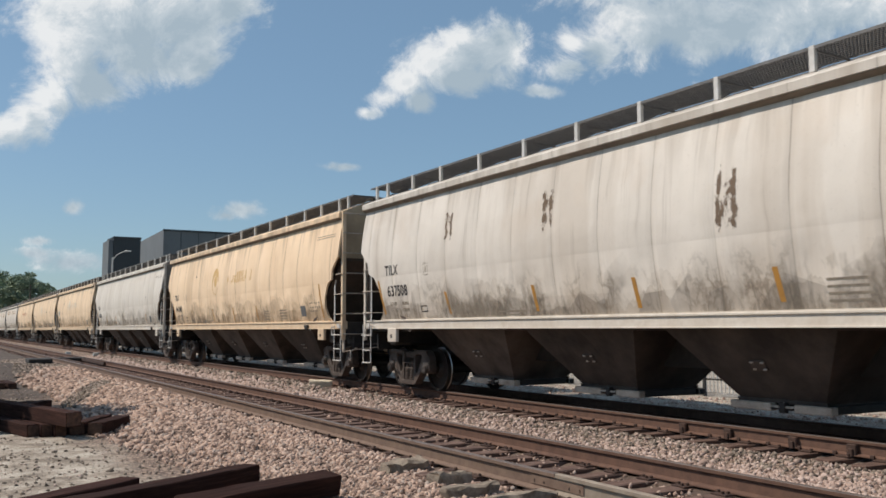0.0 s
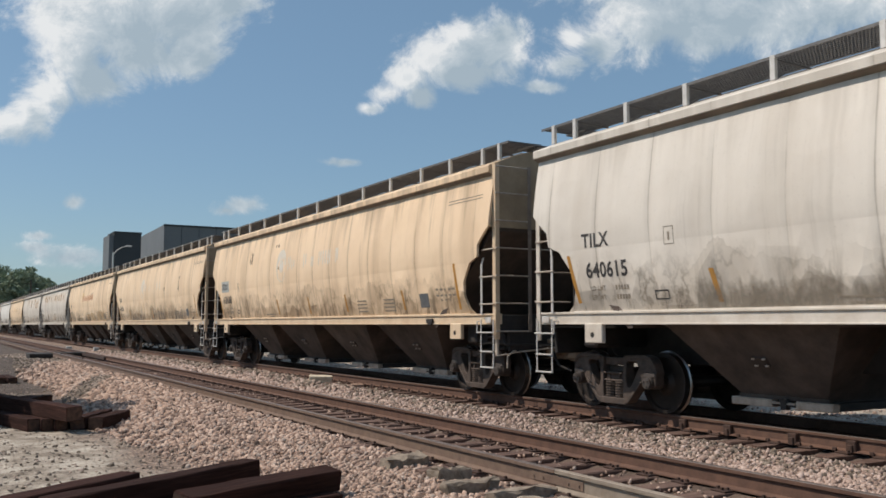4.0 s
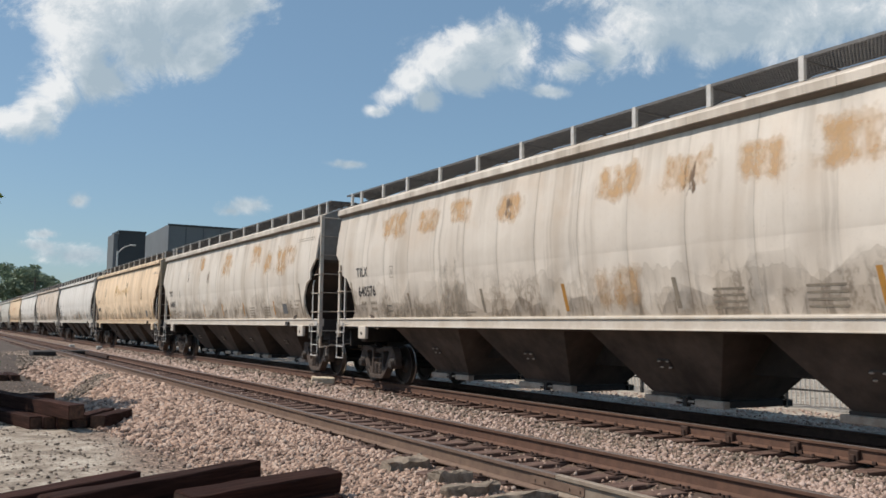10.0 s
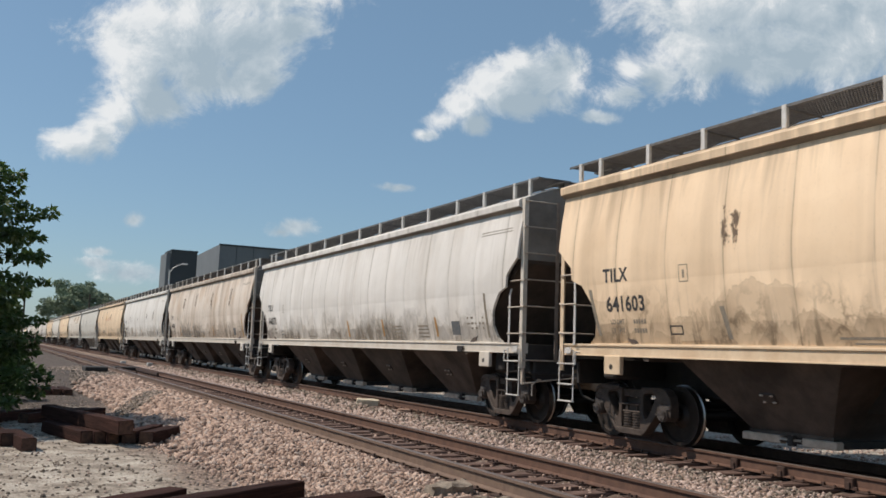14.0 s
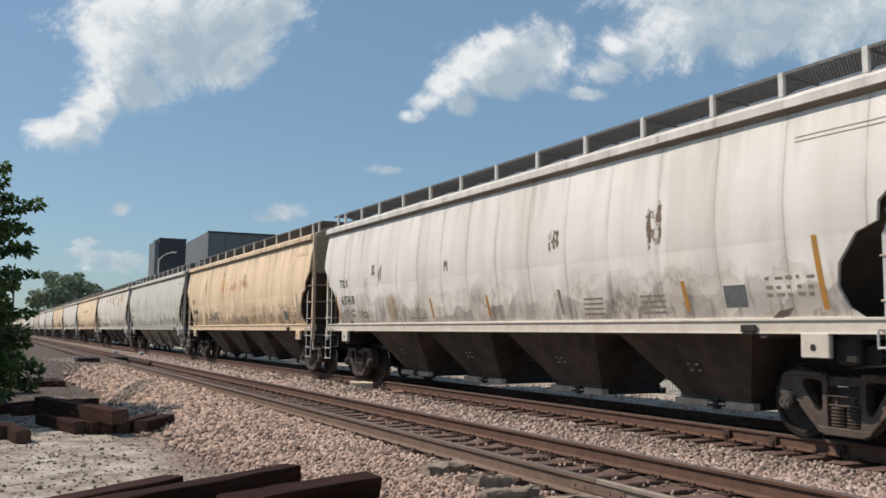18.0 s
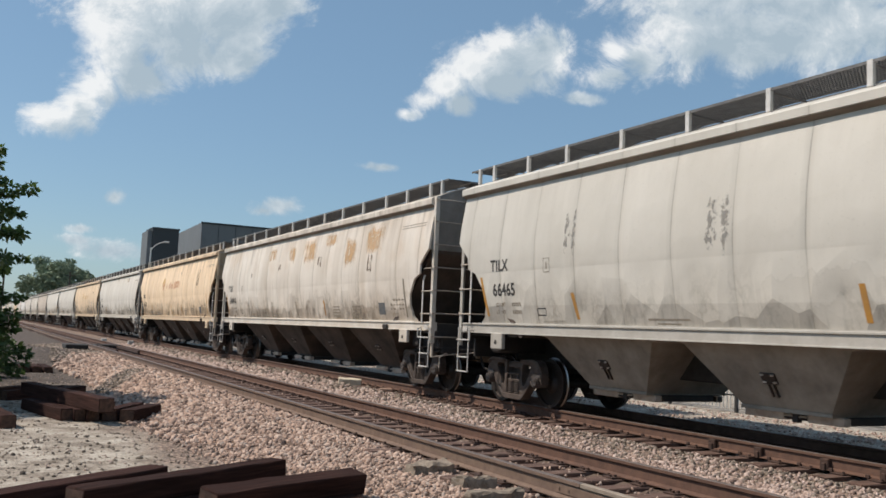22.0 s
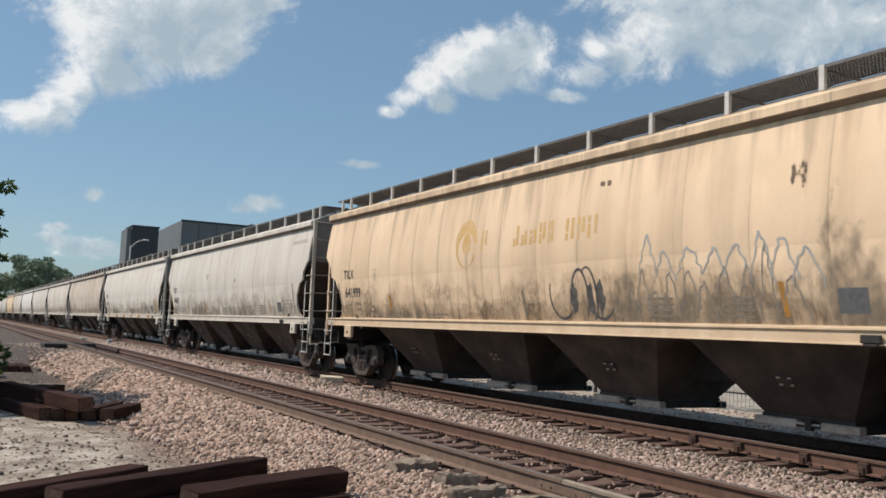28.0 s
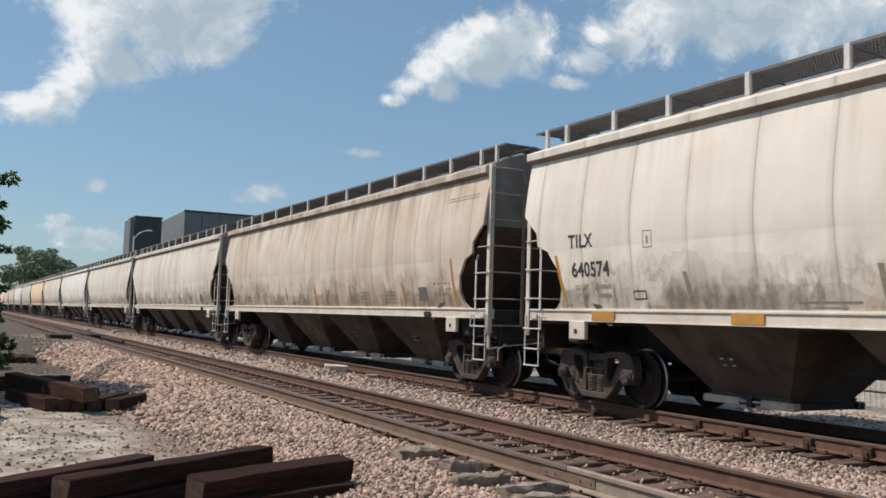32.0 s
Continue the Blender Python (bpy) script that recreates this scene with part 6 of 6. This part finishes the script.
def loose_tie(label, a, b, top, width=0.23, depth=0.19, roll=0.0, seed=1):
    """A loose tie whose top face runs from a to b."""
    rnd = random.Random(seed)
    a, b = Vector((*a, top)), Vector((*b, top))
    bm = bmesh.new()
    L = (b - a).length
    box(bm, (-width / 2, -L / 2, -depth), (width / 2, L / 2, 0), 0.010)
    es = [e for e in bm.edges if e.calc_length() > 1.0]
    bmesh.ops.subdivide_edges(bm, edges=es, cuts=7)
    for v in bm.verts:
        v.co += Vector((rnd.uniform(-0.006, 0.006), rnd.uniform(-0.012, 0.012), rnd.uniform(-0.006, 0.006)))
    for f in bm.faces:
        f.material_index = 1 if abs(f.normal.y) > 0.8 else 0
    ang = math.degrees(math.atan2(b.y - a.y, b.x - a.x)) - 90
    c = (a + b) / 2
    ob = part("railway_tie", bm, [WOOD, SAWN], None, at=pose(c.x, c.y, c.z, 0, roll, ang))
    return tagged(ob, label, "railway tie", "discarded ties")


DARK = "dark creosoted wooden railway tie lying on the ground"
loose_tie(DARK, (0.83, 7.90), (2.93, 9.14), 0.0, 0.24, 0.19, 0, 11)
loose_tie(DARK, (-0.41, 7.50), (1.71, 9.05), -0.02, 0.24, 0.19, 0, 12)
loose_tie("dark railway tie with a pale sawn end", (1.86, 7.66), (3.52, 8.36), -0.02, 0.24, 0.21, 9, 13)
loose_tie(DARK, (0.55, 7.66), (2.95, 9.07), -0.195, 0.25, 0.19, 0, 14)
loose_tie(DARK, (-0.50, 7.38), (1.74, 8.98), -0.215, 0.25, 0.17, 0, 15)
loose_tie(DARK, (1.40, 7.46), (3.42, 8.12), -0.215, 0.27, 0.16, 0, 16)
# pile farther along
loose_tie(DARK, (0.96, 17.9), (1.46, 15.85), -0.125, 0.19, 0.20, 0, 21)
loose_tie(DARK, (1.16, 17.9), (1.66, 15.80), -0.125, 0.19, 0.20, 0, 22)
loose_tie(DARK, (1.36, 18.0), (1.86, 15.75), -0.13, 0.19, 0.20, 0, 23)
loose_tie("long dark tie lying across the pile", (1.00, 18.9), (1.98, 15.2), 0.10, 0.25, 0.225, 0, 24)
loose_tie(DARK, (2.72, 16.95), (2.09, 15.74), -0.115, 0.24, 0.20, 4, 25)
loose_tie(DARK, (2.30, 17.3), (1.98, 15.95), -0.13, 0.20, 0.20, 0, 27)
loose_tie(DARK, (2.98, 16.68), (2.36, 15.60), -0.12, 0.25, 0.20, 0, 26)
loose_tie(DARK, (0.05, 19.8), (1.45, 21.6), -0.13, 0.23, 0.20, 0, 28)
loose_tie(DARK, (0.60, 19.6), (1.95, 21.3), -0.13, 0.23, 0.20, 0, 29)
loose_tie(DARK, (1.45, 20.0), (2.2, 21.2), -0.12, 0.23, 0.20, 0, 30)
loose_tie("short dark tie end on the pale dust", (0.36, 16.4), (0.57, 14.9), -0.13, 0.22, 0.20, 0, 31)
loose_tie(DARK, (0.05, 16.9), (0.30, 15.6), -0.12, 0.22, 0.20, 0, 32)
for k_, (x_, y_) in enumerate(((1.35, 28.6), (1.62, 28.5), (1.92, 28.4), (0.55, 28.8), (0.85, 28.9))):
    loose_tie(DARK, (x_, y_ + 1.8), (x_ + 0.1, y_), -0.12, 0.24, 0.20, 0, 40 + k_)


def fragment(x, y, ang, ln, seed):
    """A split piece of old tie, half buried in the ballast."""
    rnd = random.Random(seed)
    bm = boxed((-0.10, -ln / 2, -0.10), (0.10, ln / 2, 0.06), 0.02)
    bmesh.ops.subdivide_edges(bm, edges=[e for e in bm.edges if e.calc_length() > 0.2], cuts=5)
    for v in bm.verts:
        v.co += Vector((rnd.uniform(-0.02, 0.02), rnd.uniform(-0.04, 0.04), rnd.uniform(-0.02, 0.02)))
    tagged(part("tie_fragment", bm, OLD_WOOD, None, at=pose(x, y, ground_z(x, y) + 0.06, rnd.uniform(-5, 5), rnd.uniform(-8, 8), ang)), "grey rotten piece of an old tie in the ballast", "wood piece", "rotten tie pieces")


for k_, (x_, y_, a_, l_) in enumerate(((4.62, 7.55, 84, 0.55), (4.78, 6.95, 97, 0.75), (4.62, 6.45, 80, 0.70), (4.85, 8.35, 92, 0.45), (4.80, 9.3, 88, 0.5), (4.75, 5.9, 95, 0.6))):
    fragment(x_, y_, a_, l_, 60 + k_)

# ---- small things by the tracks ----


def lump(name, label, cat, lo, hi, mat, at, seed, rough=0.012):
    rnd = random.Random(seed)
    bm = boxed(lo, hi, 0.02)
    bmesh.ops.subdivide_edges(bm, edges=[e for e in bm.edges if e.calc_length() > 0.1], cuts=3, use_grid_fill=True)
    for v in bm.verts:
        v.co += Vector([rnd.uniform(-rough, rough) for _ in range(3)])
    return tagged(part(name, bm, mat, None, at=at), label, cat)


lump("concrete_block", "pale broken concrete block beside the rail", "block", (-0.32, -0.14, 0), (0.32, 0.14, 0.27), CONCRETE, pose(9.5, 23.6, -0.30, 2, 3, -20), 1)
lump("stone_block", "small pinkish stone beside the rail", "block", (-0.17, -0.09, 0), (0.17, 0.09, 0.13), CONCRETE_PINK, pose(9.55, 21.2, -0.26, 0, 0, -24), 2)


def frog():
    t = thing("rail_crossing", "dark steel switch point on the near track", "track part", at=pose(NX, 46, 0))
    bm = bmesh.new()
    for s in (-1, 1):
        box(bm, (s * 0.45 - 0.05, -5, -0.14), (s * 0.45 + 0.05, 5, -0.01), 0.01)
    part("guard_rail", bm, PLATE, t)
    bm = bmesh.new()
    box(bm, (-2.2, -1.0, -0.16), (-1.2, 1.0, 0.06), 0.03)
    box(bm, (-0.6, 1.6, -0.16), (0.6, 2.6, 0.02), 0.03)
    part("switch_machine", bm, UNDER, t)
    for x, y in ((1.6, 16.5), (2.8, 13.2)):
        bm = boxed((x - 0.16, y - 0.2, -0.25), (x + 0.16, y + 0.2, -0.02), 0.03)
        part("marker", bm, PATCHW, t, "white marker block")
    return t


frog()

# ---- fence and lot beyond the train ----


def fence():
    f = thing("iron_fence", "pale picket fence with dark posts beyond the train", "fence", at=pose(17.0, 0, 0))
    pick = mesh_of("picket", boxed((-0.012, -0.016, -0.2), (0.012, 0.016, 1.35), 0.003), FENCE)
    post = mesh_of("fence_post", boxed((-0.04, -0.04, -0.4), (0.04, 0.04, 1.45), 0.008), FENCE_DARK)
    for k in range(250):
        part("picket", pick, None, f, at=(0, 2.0 + 0.125 * k, 0))
    for k in range(24):
        part("fence_post", post, None, f, at=(-0.02, 2.0 + 2.4 * k, 0))
    for z in (0.12, 1.2):
        part("fence_rail", boxed((-0.02, 0, z - 0.02), (0.02, 60, z + 0.02)), FENCE_DARK, f)
    bm = bmesh.new()
    for k in range(190):
        y = 2.0 + 0.125 * (250 + k)
        box(bm, (-0.012, y - 0.016, -0.2), (0.012, y + 0.016, 1.35))
    tagged(part("far_pickets", bm, FENCE, f), kind="stuff")


fence()

# ---- buildings in the distance ----


def hall():
    """A windowless block with a lower tower at its corner; x and y from its own near corner."""
    Y = 150.0
    h = thing("factory_hall", "grey windowless metal-clad industrial building", "building", at=pose(32.4, Y, 0))
    bm = bmesh.new()
    a, b = Vector((0, 0)), Vector((26.0, 0.0))
    far = Vector((1.2, 38.0))
    pts = [a, b, b + far, a + far]
    lo = [bm.verts.new((p.x, p.y, -0.5)) for p in pts]
    hi = [bm.verts.new((p.x, p.y, 17.9)) for p in pts]
    for i in range(4):
        bm.faces.new((lo[i], lo[(i + 1) % 4], hi[(i + 1) % 4], hi[i]))
    bm.faces.new(hi)
    part("wall", bm, CLAD, h)
    part("roof_edge", boxed((-0.12, -0.12, 17.7), (26.1, 0.0, 18.0), 0.02), CLAD_DARK, h)
    seam = mesh_of("panel_seam", boxed((-0.06, -0.06, 0), (0.0, 0.0, 17.6)), CLAD_DARK)
    for k in range(1, 9):
        part("panel_seam", seam, None, h, at=(2.9 * k, 0.0, 0))
    t = thing("tower_block", "dark charcoal metal-clad tower beside the hall", "building", at=pose(24.3, 148.0, 0))
    part("wall", boxed((0, 0, -0.5), (4.1, 6.0, 16.0), 0.03), CLAD_DARK, t)
    # the tower's sunlit left side, put on as a strip of paler colour
    part("corner_strip", boxed((-0.75, 0.3, -0.5), (-0.002, 6.0, 15.6), 0.03), CLAD_LIT, t, "grey side coloured as sunlit")
    part("parapet", boxed((-0.1, -0.1, 15.9), (4.2, 6.1, 16.2), 0.03), CLAD_DARK, t)


hall()


def street_lamp():
    s = thing("street_lamp", "grey street lamp with a curved arm", "street lamp", at=pose(20.9, 128.0, -0.5))
    bm = bmesh.new()
    rod(bm, (0, 0, 0), (0, 0, 11.8), 0.11, 10)
    part("pole", bm, GALV, s)
    bm = bmesh.new()
    p = [Vector((0, 0, 11.4)), Vector((0.5, 0, 12.1)), Vector((1.1, 0, 12.5)), Vector((1.8, 0, 12.7))]
    for a, b in zip(p, p[1:]):
        rod(bm, a, b, 0.06, 8)
    part("arm", bm, GALV, s)
    part("lamp_head", boxed((1.6, -0.15, 12.62), (2.4, 0.15, 12.82), 0.05), GALV, s)


street_lamp()


def pole(x, y, h):
    s = thing("utility_pole", "wooden utility pole far down the line", "pole", at=pose(x, y, -0.4))
    bm = bmesh.new()
    rod(bm, (0, 0, 0), (0, 0, h), 0.14, 8)
    part("pole", bm, BARK, s)
    part("crossarm", boxed((-1.1, -0.06, h - 0.9), (1.1, 0.06, h - 0.75)), BARK, s)


pole(3.4, 150, 9.5)
pole(16.0, 190, 10.5)

# ---- trees ----


def limb(bm, a, b, r0, r1, seg=7):
    a, b = Vector(a), Vector(b)
    d = b - a
    m = Matrix.Translation((a + b) / 2) @ d.to_track_quat("Z", "Y").to_matrix().to_4x4()
    bmesh.ops.create_cone(bm, cap_ends=True, segments=seg, radius1=r0, radius2=r1, depth=d.length, matrix=m)


def leaf_mesh(name, clumps, per, size, seed, mat):
    """Many folded leaves hung round the clump centres."""
    rng = np.random.default_rng(seed)
    c = np.repeat(np.array([q[:3] for q in clumps]), per, 0)
    r = np.repeat(np.array([q[3] for q in clumps]), per)
    n = len(c)
    d = rng.normal(size=(n, 3))
    d /= np.linalg.norm(d, axis=1)[:, None]
    pos = c + d * (r * rng.uniform(0.25, 1.0, n) ** 0.6)[:, None] * np.array([1, 1, 0.62])
    out = d * np.array([1, 1, 0.25]) + rng.normal(size=(n, 3)) * 0.5 + np.array([0, 0, -0.25])
    out /= np.linalg.norm(out, axis=1)[:, None]
    side = np.cross(out, rng.normal(size=(n, 3)))
    side /= np.linalg.norm(side, axis=1)[:, None]
    nrm = np.cross(out, side)
    L = (size * rng.uniform(0.6, 1.3, n))[:, None]
    v0, v3 = pos, pos + out * L
    v1 = pos + out * L * 0.45 + side * L * 0.26 + nrm * L * 0.07
    v2 = pos + out * L * 0.45 - side * L * 0.26 + nrm * L * 0.07
    V = np.stack([v0, v1, v3, v2], 1).reshape(-1, 3)
    i = np.arange(n)[:, None] * 4
    F = np.concatenate([i + np.array([[0, 1, 2]]), i + np.array([[0, 2, 3]])], 1).reshape(-1, 3)
    me = bpy.data.meshes.new(name)
    me.from_pydata(V.tolist(), [], F.tolist())
    me.materials.append(mat)
    return me


def near_tree():
    t = thing("roadside_tree", "leafy green tree with drooping sprays beside the track", "tree", at=pose(-2.9, 21.6, -0.34))
    rnd = random.Random(4)
    bm = bmesh.new()
    limb(bm, (0, 0, 0), (0.15, 0, 1.6), 0.16, 0.12)
    limb(bm, (0.15, 0, 1.6), (0.05, 0.1, 4.2), 0.12, 0.05)
    part("trunk", bm, BARK, t)
    clumps = []
    bm = bmesh.new()
    for k in range(540):
        z = 0.5 + 6.0 * rnd.random()
        R = 3.55 - 0.62 * max(0, z - 4.2) + 0.24 * math.sin(z * 3.1)
        a = rnd.uniform(0, 2 * math.pi)
        rr = R * rnd.uniform(0.3, 1.0) ** 0.45
        tip = Vector((rr * math.cos(a), rr * math.sin(a), z))
        root = Vector((0.1, 0, max(0.5, z - 0.5)))
        limb(bm, root, tip, 0.025, 0.008, 5)
        # a spray: clumps that shrink and droop towards the tip
        for f, w in ((0.55, 0.36), (0.8, 0.30), (1.0, 0.22), (1.12, 0.13)):
            p = root.lerp(tip, f)
            p.z -= 0.30 * max(0, f - 0.7)
            clumps.append((*p, w * rnd.uniform(0.8, 1.2)))
    part("branches", bm, BARK, t)
    part("crown", leaf_mesh("crown", clumps, 64, 0.145, 9, LEAF), None, t, "dense green leaves with an uneven outline")


near_tree()


def bush(x, y, r, h, seed):
    t = thing("bush", "dark green bush at the foot of the tree", "bush", at=pose(x, y, -0.34))
    rnd = random.Random(seed)
    bm = bmesh.new()
    cl = []
    for k in range(26):
        a, rr, z = rnd.uniform(0, 6.28), r * rnd.random() ** 0.6, h * rnd.uniform(0.1, 1)
        p = (rr * math.cos(a) * (1.1 - 0.5 * z / h), rr * math.sin(a), z)
        cl.append((*p, rnd.uniform(0.22, 0.4)))
        limb(bm, (0, 0, 0), p, 0.02, 0.006, 5)
    part("stems", bm, BARK, t)
    part("leaves", leaf_mesh("leaves", cl, 110, 0.13, seed, LEAF), None, t)


bush(-0.6, 22.5, 1.0, 1.3, 1)
bush(0.1, 27.0, 1.0, 1.2, 2)
bush(-1.4, 19.0, 1.0, 1.2, 3)


def far_tree(x, y, w, h, seed):
    t = thing("far_tree", "round dark green tree far beyond the train", "tree", at=pose(x, y, -0.5))
    rnd = random.Random(seed)
    bm = bmesh.new()
    limb(bm, (0, 0, 0), (0, 0, h * 0.6), 0.4, 0.2)
    part("trunk", bm, BARK, t)
    cl = []
    for k in range(120):
        a, z = rnd.uniform(0, 6.28), rnd.uniform(0.15, 1)
        R = w * math.sqrt(max(0.05, 1 - ((z - 0.55) / 0.5) ** 2)) * rnd.uniform(0.5, 1)
        cl.append((R * math.cos(a), R * math.sin(a), h * z * 0.95, rnd.uniform(0.12, 0.2) * w))
    part("crown", leaf_mesh("crown", cl, 130, 0.75, seed, FAR_LEAF), None, t)


far_tree(17.0, 250, 8.5, 17.0, 1)
far_tree(22.5, 262, 7.5, 15.0, 2)
far_tree(29.0, 255, 6.5, 12.5, 3)
far_tree(-2.0, 300, 9.0, 11.0, 5)


# ---- what moves ----


def motions():
    times = [float(t) for t in range(0, 33)]
    for n, car in cars.items():
        y = FIRST + PITCH * n
        walk(car, [(t, pose(TX, y - train_shift(t), 0)) for t in times])
    for bird, n, y, turn in birds:
        walk(bird, [(t, pose(TX - 1.30, FIRST + PITCH * n + y - train_shift(t), 4.906, 0, 0, turn)) for t in times])
    # wheels roll with the train; wheels on like axles share one rolling
    first = {}
    for w, axle in wheels:
        if axle not in first:
            y = -AXLE if axle == 0 else AXLE
            walk(w, [(k / FPS, pose(0, y, 0.48, math.degrees(train_shift(k / FPS) / 0.48))) for k in range(0, 961)])
            first[axle] = w.animation_data.action
        else:
            w.rotation_mode = "QUATERNION"
            w.animation_data_create()
            w.animation_data.action = first[axle]
            w.animation_data.action_slot = first[axle].slots[0]


motions()
